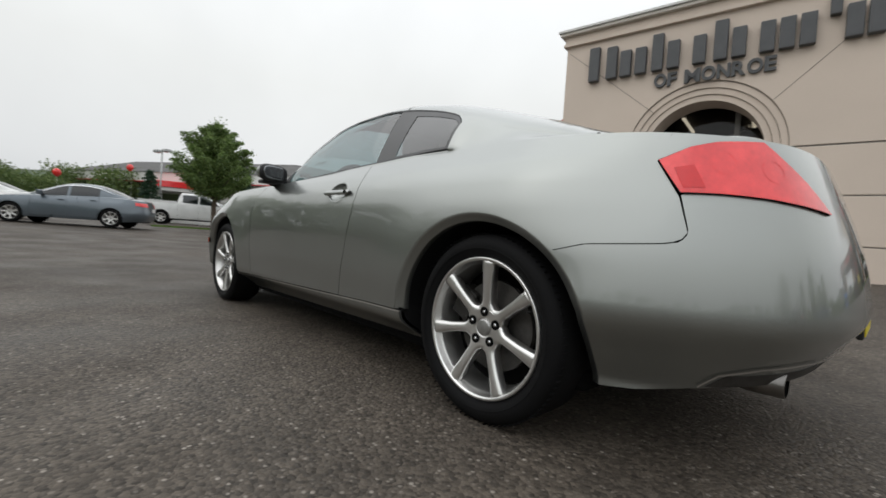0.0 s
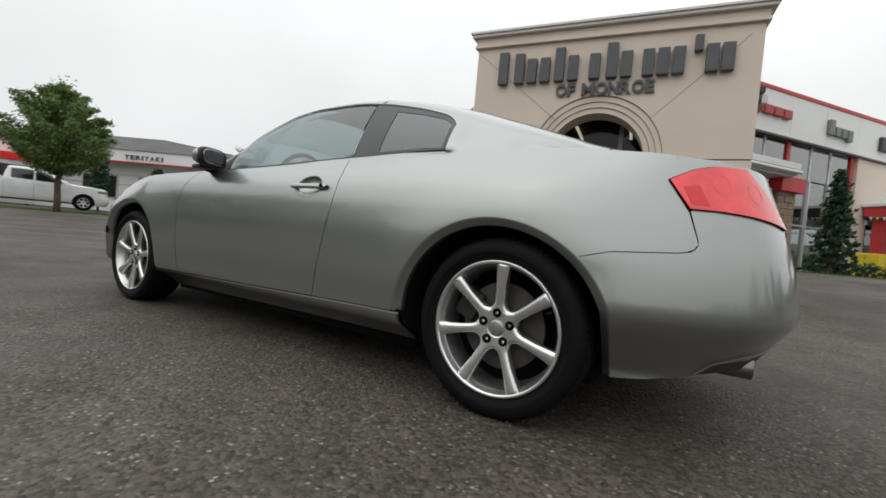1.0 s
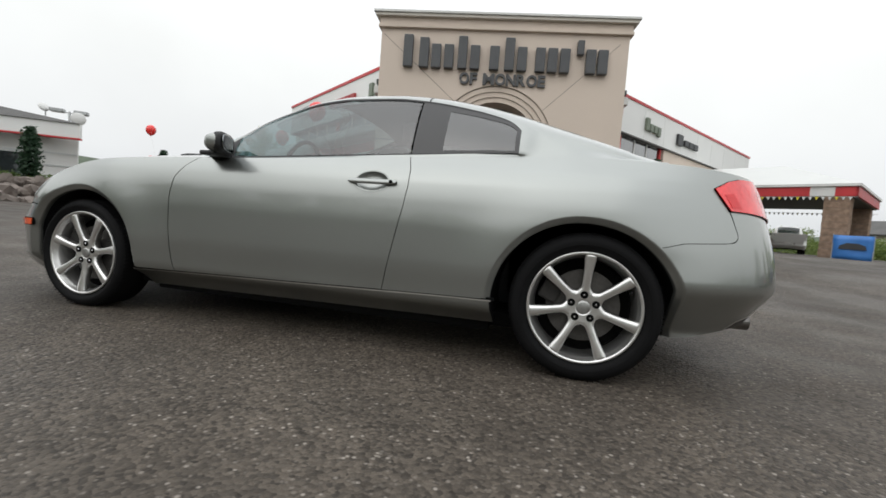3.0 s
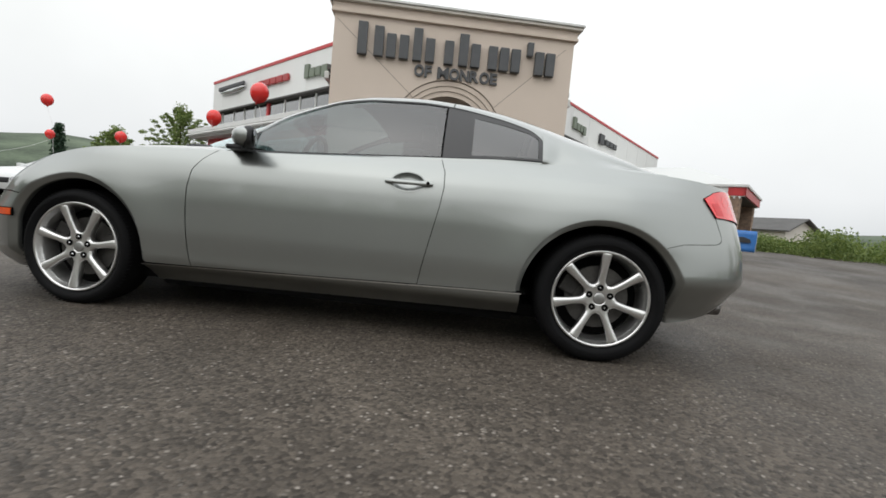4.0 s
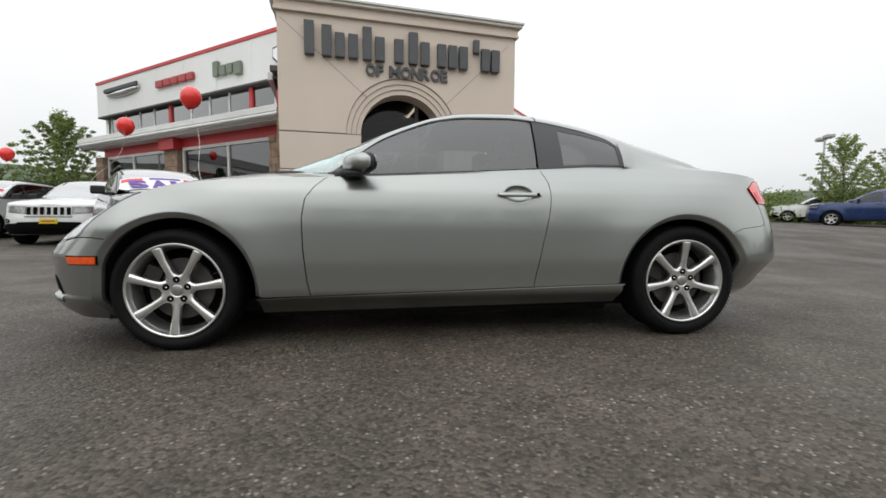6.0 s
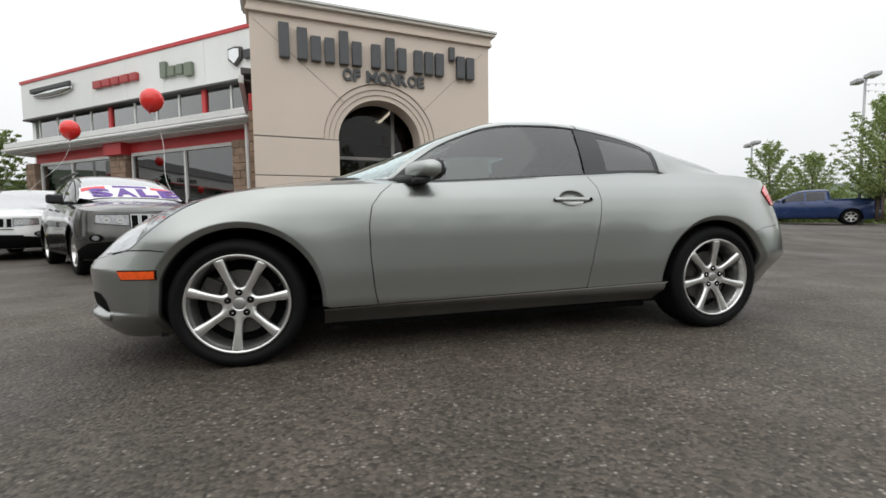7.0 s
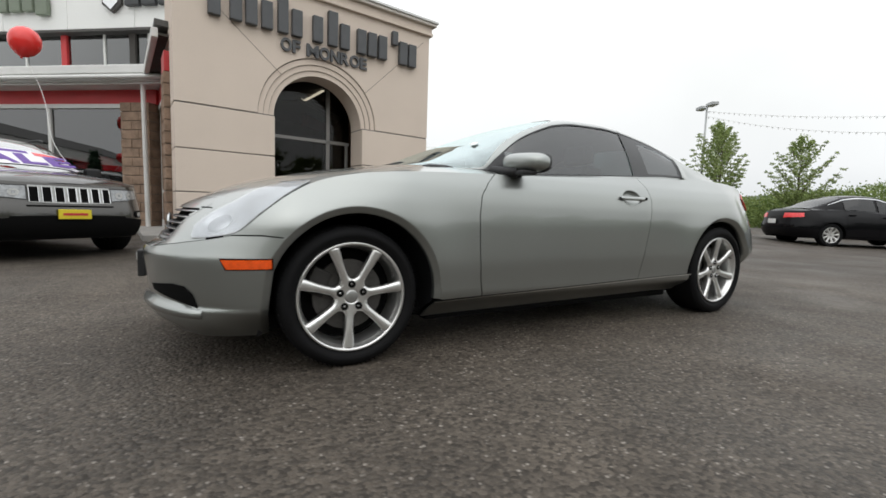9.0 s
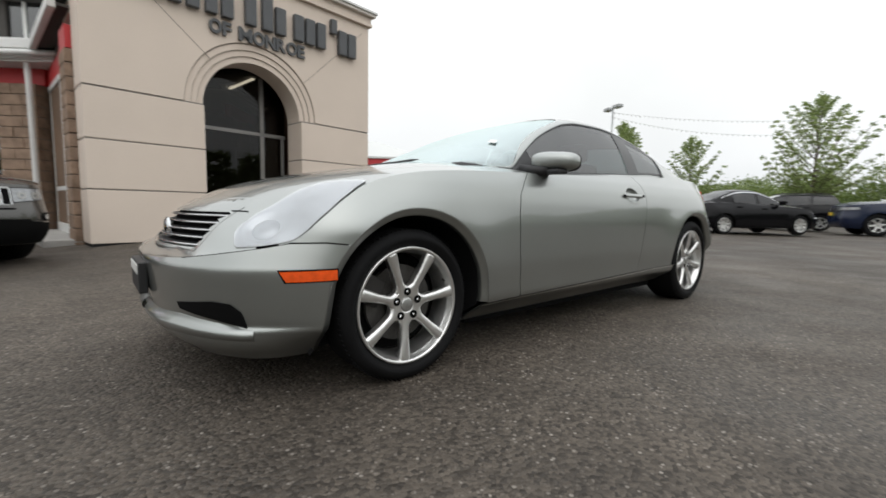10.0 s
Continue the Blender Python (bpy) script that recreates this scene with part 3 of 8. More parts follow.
def coupe():
    S = Shape(
        front_at=-1.5, front_len=0.77, front_n=2.75, rear_at=1.35, rear_len=1.01, rear_n=3.2, half=0.90,
        hub_f=-1.405, hub_r=1.398, hub_z=0.312, arch_r=0.383, flare=0.020,
        in_side=curve((0.10, 0.22), (0.17, 0.160), (0.22, 0.105), (0.258, 0.048), (0.280, 0.022), (0.30, 0.014), (0.34, 0.011), (0.48, 0.0), (0.62, 0.0), (0.74, 0.008), (0.83, 0.026), (0.90, 0.062), (0.95, 0.105), (1.02, 0.17)),
        in_front=curve((0.10, 0.16), (0.16, 0.090), (0.215, 0.030), (0.235, 0.018), (0.26, 0.012), (0.280, 0.011), (0.294, 0.024), (0.312, 0.020), (0.34, 0.015), (0.42, 0.006), (0.488, 0.0), (0.500, 0.002), (0.512, 0.008), (0.56, 0.032), (0.60, 0.054), (0.70, 0.10), (0.9, 0.2)),
        in_rear=curve((0.12, 0.140), (0.17, 0.130), (0.195, 0.131), (0.215, 0.134), (0.235, 0.126), (0.27, 0.104), (0.33, 0.062), (0.38, 0.024), (0.402, 0.010), (0.416, 0.004), (0.434, 0.0005), (0.448, 0.0), (0.47, 0.002), (0.53, 0.010), (0.60, 0.023), (0.72, 0.057), (0.84, 0.10), (0.93, 0.135), (1.05, 0.19)),
        z_hi=curve((-2.27, 0.498), (-2.2, 0.530), (-2.1, 0.555), (-2.0, 0.574), (-1.91, 0.594), (-1.80, 0.685), (-1.70, 0.762), (-1.60, 0.815), (-1.48, 0.853), (-1.3, 0.882), (-1.0, 0.903), (-0.7, 0.914), (-0.44, 0.922), (0, 0.943), (0.54, 0.970), (1.09, 0.998), (1.4, 0.999), (1.7, 0.993), (1.9, 0.983), (2.1, 0.968), (2.36, 0.950)),
        z_mid=curve((-2.27, 0.50), (-2.225, 0.528), (-2.19, 0.548), (-2.15, 0.618), (-2.11, 0.688), (-2.085, 0.718), (-2.04, 0.748), (-1.95, 0.79), (-1.78, 0.846), (-1.4, 0.922), (-0.95, 0.985), (-0.6, 1.0), (0.5, 0.97), (1.3, 1.0), (1.62, 1.058), (1.9, 1.030), (2.12, 1.022), (2.19, 1.012), (2.28, 0.975), (2.36, 0.94)),
        belt_y=curve((-1.02, 0.02), (-1.0, 0.30), (-0.93, 0.53), (-0.80, 0.67), (-0.66, 0.728), (-0.4, 0.748), (0.2, 0.752), (0.8, 0.75), (1.2, 0.745), (1.5, 0.72), (1.75, 0.66)),
        belt_z=curve((-1.02, 0.975), (-0.8, 0.945), (-0.66, 0.928), (-0.44, 0.932), (0, 0.952), (0.54, 0.98), (1.09, 1.008), (1.5, 1.004), (1.75, 0.985)),
        rail_y=curve((-1.02, 0.018), (-1.0, 0.298), (-0.93, 0.527), (-0.80, 0.665), (-0.66, 0.716), (-0.47, 0.668), (-0.2, 0.618), (0.13, 0.590), (0.6, 0.592), (0.97, 0.625), (1.12, 0.655), (1.3, 0.672), (1.5, 0.685), (1.75, 0.655)),
        rail_z=curve((-1.02, 0.978), (-0.8, 0.950), (-0.66, 0.948), (-0.56, 1.018), (-0.47, 1.082), (-0.37, 1.148), (-0.2, 1.225), (-0.04, 1.278), (0.13, 1.302), (0.38, 1.307), (0.58, 1.292), (0.83, 1.245), (0.97, 1.205), (1.12, 1.15), (1.3, 1.09), (1.5, 1.038), (1.75, 0.988)),
        roof_z=curve((-1.02, 0.98), (-0.9, 1.02), (-0.7, 1.105), (-0.5, 1.185), (-0.25, 1.282), (-0.05, 1.345), (0.1, 1.378), (0.35, 1.392), (0.6, 1.382), (0.85, 1.345), (1.1, 1.285), (1.35, 1.205), (1.6, 1.105), (1.75, 1.06)),
        crown=0.075, undercut=True, flare_w=0.18,
    )
    car = thing("coupe", "silver-grey metallic two-door coupe parked on worn asphalt", "car")
    so = S.s_of
    z0, ar = S.hub_z, S.arch_r
    fa, ra = S.hub_f, S.hub_r
    arr = ar + 0.006
    apf, apr = ar + 0.030, arr + 0.028

    def front_arch(r, a0, n=40, z1=0.15):
        """The front arch, which drops almost straight down ahead of the wheel."""
        pts = arch(fa, z0, r, a0, 160, n)
        x, z = pts[-1]
        return pts + [(x - 0.14 * (z - q), q) for q in np.linspace(z, z1, 13)[1:]]

    def rear_arch(r, a1, n=40, z1=0.222):
        """The rear arch, straight behind the wheel, from its foot to the angle a1."""
        pts = [(ra + (x - ra) * (1.07 if x > ra else 1.0), z) for x, z in arch(ra, z0, r, 20, a1, n)]
        x, z = pts[0]
        return [(x + 0.10 * (z - q), q) for q in np.linspace(z1, z, 11)[:-1]] + pts
    zh = lambda x: S.z_hi(x)
    ringline = lambda a, b, n: [(so(x), zh(x)) for x in np.linspace(a, b, n)]
    door_front = [(-0.742, 0.277), (-0.76, 0.36), (-0.778, 0.54), (-0.782, 0.70), (-0.765, 0.80), (-0.715, 0.865), (-0.655, zh(-0.655))]
    door_rear = [(0.484, 0.309), (0.50, 0.40), (0.525, 0.52), (0.567, 0.72), (0.58, 0.82), (0.575, 0.90), (0.548, zh(0.548))]
    # front fender
    bottom = arch(fa, z0, apf, 138.6, -5) + [(-0.742, 0.277)]
    g = coons(bottom, ringline(-1.915, -0.655, 40), [bottom[0], (-1.80, 0.594), (so(-1.915), zh(-1.915))], door_front, 64, 26)
    pair("front_fender", skin(S, g, edges="brl"), PAINT, car)
    # door
    g = coons([door_front[0], (-0.13, 0.292), door_rear[0]], ringline(-0.655, 0.548, 60), door_front, door_rear, 112, 60)
    bm = skin(S, g, edges="blr")
    bmesh.ops.delete(bm, geom=[v for v in bm.verts if ((v.co.x - 0.39) / 0.082) ** 2 + ((v.co.z - 0.833) / 0.047) ** 2 < 1.0], context="VERTS")
    doors = pair("door", bm, PAINT, car)
    # rear quarter
    bottom = [door_rear[0]] + rear_arch(apr, 178.5, 60)[:19:-1] + [(1.80, 0.643), (so(1.99), 0.656), (so(2.03), 0.664), (so(2.047), 0.688)]
    right = [bottom[-1], (so(2.025), 0.785), (so(2.006), 0.818), (so(1.963), 0.889), (so(1.980), 0.925), (so(2.0), zh(2.0))]
    g = coons(bottom, ringline(0.548, 2.0, 50), door_rear, right, 80, 60)
    pair("rear_quarter_panel", skin(S, g, gap=0.0012, edges="blr"), PAINT, car)
    # rocker
    g = coons([(-1.025, 0.165), (1.025, 0.195)], [(-1.020, 0.271), (0, 0.294), (1.013, 0.3235)], [(-1.025, 0.165), (-1.020, 0.271)], [(1.025, 0.195), (1.013, 0.3235)], 40, 8)
    pair("sill_panel", skin(S, g, edges="lrt"), PAINT, car)
    # front bumper, whole width by two halves
    left = [(S.s0, 0.165), (S.s0, 0.35), (S.s0, 0.495)]
    bottom = [(S.s0, 0.165), (so(-2.15), 0.155), (so(-1.95), 0.15), front_arch(apf, 139.1, 8)[-1]]
    right = front_arch(apf, 139.1, 8)[::-1]
    topl = [(S.s0, 0.495), (so(-2.2), 0.527), (so(-2.1), 0.552), (so(-2.0), 0.571), (so(-1.915), zh(-1.915) - 0.004), (-1.80, 0.590), right[-1]]
    g = coons(bottom, topl, left, right, 72, 60)
    bm = skin(S, g, gap=0.0, edges="brt")
    pair("front_bumper", bm, PAINT, car)
    # rear bumper
    bottom = [rear_arch(apr, 46.6, 14)[0], (so(1.95), 0.232), (so(2.15), 0.268), (so(2.28), 0.30), (S.s1, 0.32)]
    left = rear_arch(apr, 46.6, 14)
    sc, sd = S.s_at(0.43), S.s_at(0.64)
    topl = [left[-1], (1.80, 0.641), (so(1.99), 0.654), (so(2.032), 0.662), (so(2.0495), 0.687), (so(2.028), 0.795), (so(2.12), 0.794), (so(2.22), 0.787), (so(2.295), 0.775), (sc, 0.764), (S.s1, 0.750)]
    g = coons(bottom, topl, left, [(S.s1, 0.32), (S.s1, 0.750)], 90, 48)
    pair("rear_bumper", skin(S, g, gap=0.0, edges="blt"), PAINT, car)
    # boot back panel between the lamps
    xd = S.xy(sd)[0]
    g = coons([(sc - 0.01, 0.761), (S.s1, 0.750)], [(sd - 0.005, zh(xd)), (S.s1, zh(2.36))], [(sc - 0.01, 0.761), (0.5 * (sc + sd) - 0.01, 0.855), (sd - 0.005, zh(xd))], [(S.s1, 0.750), (S.s1, zh(2.36))], 24, 12)
    pair("boot_panel", skin(S, g, gap=0.0, edges="b"), PAINT, car)
    # wing crown above the lamps
    zt_ = zh(xd) - 0.006
    crown_b = [(so(1.963), 0.893), (so(2.05), 0.931), (so(2.12), 0.946), (so(2.182), zt_ - 0.003), (sd, zt_)]
    g = coons(crown_b, [(so(x), zh(x)) for x in np.linspace(2.0, xd, 10)], [crown_b[0], (so(2.0), zh(2.0))], [crown_b[-1], (sd, zh(xd))], 30, 6)
    pair("rear_wing_crown", skin(S, g, gap=0.0, edges="b"), PAINT, car)
    # bonnet and boot lid
    vv = np.linspace(-1, 1, 61)
    bm = bmesh.new()
    add_grid(bm, [[S.top(x, v) for v in vv] for x in np.concatenate([np.linspace(-2.2695, -2.0, 46), np.linspace(-1.98, -0.62, 46)])])
    bowl_c = S.top(-1.968, -0.890, 0.004)
    nn_ = (S.top(-1.945, -0.89) - S.top(-1.985, -0.89)).cross(S.top(-1.968, -0.86) - S.top(-1.968, -0.92)).normalized()
    nn_ = nn_ if nn_.z > 0 else -nn_
    brow_x = lambda y: max(-2.03, -2.105 + 0.52 * y * y + 0.03)
    bmesh.ops.delete(bm, geom=[v for v in bm.verts if v.co.x < brow_x(v.co.y) and abs(v.co.y) < 0.485 and v.co.z > 0.552], context="VERTS")
    bmesh.ops.delete(bm, geom=[v for v in bm.verts if (Vector((v.co.x, -abs(v.co.y), v.co.z)) - bowl_c).length < 0.074], context="VERTS")
    part("bonnet", bm, PAINT, car, smooth=True)
    bm = bmesh.new()
    add_grid(bm, [[S.top(x, v) for v in vv] for x in np.concatenate([np.linspace(1.2, 2.1, 30), np.linspace(2.12, 2.358, 24)])])
    part("boot_lid", bm, PAINT, car, smooth=True)
    # seams
    for line in ([(s, z) for s, z in door_front], [(s, z) for s, z in door_rear], [(-1.033, 0.270), (-0.742, 0.277), (0.484, 0.309), (1.034, 0.325)],
                 [(-1.70, 0.592), (-1.80, 0.592), (so(-1.915), 0.607)], [(1.68, 0.622), (1.80, 0.643), (so(1.99), 0.656), (so(2.05), 0.685), (so(2.022), 0.785)]):
        pair("panel_seam", ribbon(S, line, 0.016, -0.011), GAP, car)
    # light edge of the door sill
    pair("sill_strip", ribbon(S, [(-1.02, 0.266), (-0.742, 0.272), (0.484, 0.304), (1.02, 0.319)], 0.006, 0.004), ALLOY, car)
    # wheel arch linings and lips
    for hub in (fa, ra):
        bm = bmesh.new()
        pts = front_arch(ar + 0.004, -16) if hub < 0 else rear_arch(arr + 0.004, 196)
        add_grid(bm, [[S.side(x, z, -0.035) for x, z in pts]] + [[Vector((x, y, z)) for x, z in pts] for y in (-0.75, -0.6, -0.42)])
        vs = [bm.verts.new((x, -0.42, z)) for x, z in pts]
        bm.faces.new(vs)
        pair("wheel_arch_lining", bm, BLACK, car)
        bm = bmesh.new()
        a, b = (apf, ar) if hub < 0 else (apr, arr)
        add_grid(bm, [[S.side(q, z, o) for q, z in (front_arch(r, -4, 60) if hub < 0 else rear_arch(r, 178, 60))] for r, o in ((a + 0.006, -0.004), (a - 0.001, -0.0005), (a - 0.005, -0.0025), (a - 0.012, -0.008), (b + 0.010, -0.018), (b, -0.024), (b - 0.003, -0.028), (b - 0.003, -0.05))])
        pair("arch_lip", bm, PAINT, car)
    # underside and body core, near-black in place of the shade there
    part("underbody", box(-1.78, 1.75, -0.72, 0.72, 0.165, 0.24, 0.02), GAP, car)
    # two low boxes added to block light and deepen the ground shadow
    part("under_shade_block", box(-1.0, 1.0, -0.74, 0.74, 0.140, 0.20, 0.02), GAP, car)
    part("front_shade_block", box(-1.98, -1.76, -0.60, 0.60, 0.155, 0.22, 0.02), GAP, car)
    part("rear_tray", box(1.70, 2.06, -0.56, 0.56, 0.25, 0.32, 0.03), GAP, car)
    part("body_core", box(-1.0, 1.0, -0.70, 0.70, 0.22, 0.80, 0.02), GAP, car)
    part("engine_bay", box(-2.0, -1.0, -0.42, 0.42, 0.22, 0.72, 0.05), GAP, car)
    part("boot_floor", box(1.0, 2.05, -0.42, 0.42, 0.24, 0.85, 0.05), GAP, car)
    bm = bmesh.new()
    xs = np.linspace(-0.98, 1.6, 40)
    add_grid(bm, [[Vector((x, S.belt_y(x) * v, S.belt_z(x) - 0.035)) for v in np.linspace(-1, 1, 9)] for x in xs])
    part("parcel_shelf", bm, CABIN, car, "dark interior trim", True)
    # belt moulding from the shoulder to the glass
    sh_y = lambda x: min(S.belt_y(x) + 0.004 + 0.018 * (1 - step(0.75, 1.09, x)), abs(S.ring(so(x)).y) - 0.006)
    bm = bmesh.new()
    xs = np.linspace(-0.70, 1.10, 60)
    add_grid(bm, [[S.ring(so(x)) for x in xs], [Vector((x, -sh_y(x), S.belt_z(x) + 0.002)) for x in xs]])
    pair("shoulder", bm, PAINT, car)
    bm = bmesh.new()
    xs = np.linspace(-0.66, 1.095, 60)
    add_grid(bm, [[Vector((x, -sh_y(x) - 0.001, S.belt_z(x) - 0.001)) for x in xs], [Vector((x, -sh_y(x) + 0.003, S.belt_z(x) + 0.009)) for x in xs], [Vector((x, -S.belt_y(x) + 0.01, S.belt_z(x) + 0.010)) for x in xs]])
    pair("window_seal", bm, BLACK, car)
    # greenhouse: pillar and rail band, roof, windscreen, rear glass
    xs = np.concatenate([np.linspace(-0.86, 0.2, 46), np.linspace(0.23, 1.74, 50)])
    band = curve((-0.86, 0.0), (-0.70, 0.02), (-0.6, 0.10), (-0.45, 0.19), (-0.1, 0.23), (0.02, 0.40), (0.1, 1.0), (0.84, 1.0), (0.95, 0.6), (1.1, 0.46), (1.5, 0.42), (1.74, 0.35))
    bm = cabin_patch(S.roof, xs, lambda x: 0.0, band, 12, 0.0)
    part("roof", bm, PAINT, car, smooth=True)
    bm = cabin_patch(S.roof, xs, lambda x: 0.0, band, 12, 0.0)
    part("roof", flip(bm), PAINT, car, smooth=True)
    bm.free()
    xs = np.linspace(-1.015, 0.10, 36)
    lo = lambda x: band(x) if x > -0.86 else 0.0
    bm = cabin_patch(S.roof, xs, lambda x: lo(x) * 0.9, lambda x: 1.0, 14, -0.003)
    other = flip(bm)
    ws = part("windscreen", bm, CLEAR, car, "clear windscreen with small white sticker", True)
    part("windscreen", other, CLEAR, car, smooth=True)
    xs = np.linspace(0.84, 1.70, 30)
    bm = cabin_patch(S.roof, xs, lambda x: band(x), lambda x: 1.0, 12, -0.004)
    other = flip(bm)
    part("rear_window", bm, TINT, car, smooth=True)
    part("rear_window", other, TINT, car, smooth=True)
    # C pillar metal behind the quarter window
    bm = bmesh.new()
    rows = []
    for x in np.linspace(1.078, 1.755, 40):
        sx = so(x)
        zr_ = S.z_hi(x)
        p0, pa = S.side(sx, zr_), S.side(sx, zr_ - 0.03)
        p1, pb = S.roof(x, 0.0), S.roof(x, 0.08)
        d = (p1 - p0).length
        t0, t1 = (p0 - pa).normalized() * d * 0.9, (pb - p1).normalized() * d * 0.9
        row = []
        bl_ = step(1.075, 1.18, x)
        for w in np.linspace(0, 1, 14):
            flat = p0.lerp(S.glass_side(x, 0.0, 0.009), w / 0.15) if w < 0.15 else S.glass_side(x, (w - 0.15) / 0.85, 0.009)
            h00, h10, h01, h11 = 2 * w ** 3 - 3 * w ** 2 + 1, w ** 3 - 2 * w ** 2 + w, -2 * w ** 3 + 3 * w ** 2, w ** 3 - w ** 2
            row.append(flat.lerp(p0 * h00 + t0 * h10 + p1 * h01 + t1 * h11, bl_))
        rows.append(row)
    add_grid(bm, rows)
    pair("rear_pillar", bm, PAINT, car)
    # side glass, pillar trims
    bm = cabin_patch(S.glass_side, np.linspace(-0.655, 0.535, 50), lambda x: 0.0, lambda x: 0.985, 10, 0.002)
    pair("door_glass", bm, DOOR_GLASS, car, "tinted door window")
    bm = cabin_patch(S.glass_side, np.linspace(0.62, 1.07, 24), lambda x: 0.02, lambda x: 0.97, 8, 0.003)
    pair("quarter_glass", bm, QUARTER_GLASS, car, "tinted quarter window")
    bm = cabin_patch(S.glass_side, np.linspace(0.545, 0.70, 8), lambda x: 0.01, lambda x: 0.985, 8, 0.005)
    pair("pillar_trim", bm, FRIT, car, "gloss black pillar trim")
    # the quarter window ends in a rounded corner
    def q_top(x):
        return 0.985 - 0.30 * max(0.0, (x - 0.97) / 0.12) ** 3.0
    for a, b in ((lambda x: 0.01, lambda x: 0.075), (lambda x: q_top(x) - 0.12, q_top)):
        bm = cabin_patch(S.glass_side, np.linspace(0.69, 1.085, 26), a, b, 3, 0.005)
        pair("quarter_trim", bm, FRIT, car)
    bm = cabin_patch(S.glass_side, np.linspace(1.055, 1.092, 6), lambda x: 0.01, lambda x: q_top(x), 8, 0.0055)
    pair("quarter_trim", bm, FRIT, car)
    bm = cabin_patch(S.glass_side, np.linspace(0.95, 1.095, 16), lambda x: q_top(x) + 0.02, lambda x: 1.03, 4, 0.005)
    pair("quarter_corner", bm, PAINT, car)
    bm = cabin_patch(S.glass_side, np.linspace(-0.66, 1.088, 70), lambda x: q_top(x) - 0.012, lambda x: q_top(x) + 0.02, 3, 0.006)
    pair("window_surround", bm, BLACK, car)
    bm = cabin_patch(S.glass_side, np.linspace(-0.665, -0.50, 10), lambda x: 0.0, lambda x: 0.99, 6, 0.006)
    pair("mirror_sail", bm, BLACK, car)
    # headliner
    bm = cabin_patch(S.roof, np.linspace(-0.02, 1.05, 12), lambda x: 0.02, lambda x: 1.0, 8, -0.03)
    pair("headliner", bm, CABIN, car)
    # roof joint behind the door
    bm = cabin_patch(S.roof, np.linspace(0.571, 0.577, 2), lambda x: 0.0, lambda x: 1.0, 20, 0.001)
    pair("roof_joint", bm, GAP, car)
    # mirrors
    for sgn in (-1, 1):
        bm = bmesh.new()
        bmesh.ops.create_uvsphere(bm, u_segments=28, v_segments=18, radius=1.0)
        for v in bm.verts:
            c = v.co
            for k in range(3):
                c[k] = math.copysign(abs(c[k]) ** 0.62, c[k])
            v.co = Vector((c.x * (0.074 if c.x < 0 else 0.040) + 0.045 * c.y * sgn, c.y * 0.110, c.z * (0.056 - 0.006 * c.y * sgn) * (1 - 0.22 * max(0.0, -c.x))))
        bm.transform(pose(-0.480, sgn * 0.880, 0.984))
        mir = part("door_mirror", bm, PAINT, car, smooth=True)
        bm = box(-0.555, -0.465, sgn * 0.875 - 0.07, sgn * 0.875 + 0.07, 0.916, 0.94, 0.010)
        part("mirror_base", bm, BLACK, mir)
        bm = tube([(-0.60, sgn * 0.735, 0.935), (-0.575, sgn * 0.80, 0.935), (-0.53, sgn * 0.86, 0.935)], [0.035, 0.028, 0.030], 12)
        part("mirror_arm", bm, BLACK, mir, smooth=True)
        for nm_, hx_, hy_, hz_, cx_, mt_, lb_ in (("mirror_rim", 0.034, 0.108, 0.0555, -0.462, BLACK, ""), ("mirror_glass", 0.010, 0.090, 0.043, -0.434, MIRROR_DARK, "dark mirror glass")):
            bm = bmesh.new()
            bmesh.ops.create_uvsphere(bm, u_segments=24, v_segments=14, radius=1.0)
            for v in bm.verts:
                q_ = [math.copysign(abs(k_) ** 0.6, k_) for k_ in v.co]
                v.co = Vector((q_[0] * hx_ + 0.042 * q_[1] * sgn, q_[1] * hy_, q_[2] * hz_))
            bm.transform(pose(cx_, sgn * 0.880, 0.984))
            part(nm_, bm, mt_, mir, lb_, True)
    # door handles: dished bowl and bar
    for sgn, dr in ((-1, doors[0]), (1, doors[1])):
        bm = bmesh.new()
        rows = []
        for rr, sink in ((1.30, -0.0012), (1.20, 0.0004), (1.03, 0.0004), (0.99, -0.002), (0.90, -0.014), (0.75, -0.024), (0.5, -0.031), (0.25, -0.033), (0.02, -0.033)):
            rows.append([])
            for k in range(29):
                a = 2 * math.pi * k / 28
                p = S.side(0.39 + 0.082 * rr * math.cos(a), 0.833 + 0.047 * rr * math.sin(a), sink)
                p.y *= -sgn
                rows[-1].append(p)
        add_grid(bm, rows)
        part("handle_bowl", bm, PAINT, dr, "dished recess behind handle", True)
        bm = bmesh.new()
        secs = []
        for s in np.linspace(0.272, 0.520, 18):
            e = abs((s - 0.396) / 0.124)
            hh = 0.0135 * (1 - e ** 8 * 0.5)
            out = 0.026 - 0.016 * e ** 3
            row = []
            for k in range(12):
                a = 2 * math.pi * k / 12
                p = S.side(s, 0.829 + hh * math.sin(a), out * 0.62 + 0.011 * math.cos(a))
                p.y *= -sgn
                row.append(p)
            row.append(row[0].copy())
            secs.append(row)
        add_grid(bm, secs)
        bmesh.ops.remove_doubles(bm, verts=bm.verts, dist=1e-5)
        hd = part("handle", bm, PAINT, dr, smooth=True)
        if sgn < 0:
            p = S.side(0.497, 0.831, 0.027)
            bm = lathe([(0.0, 0.0), (0.0085, 0.0), (0.0085, 0.006)], 16)
            bm.transform(Matrix.Translation(p))
            part("key_lock", bm, GAP, dr)
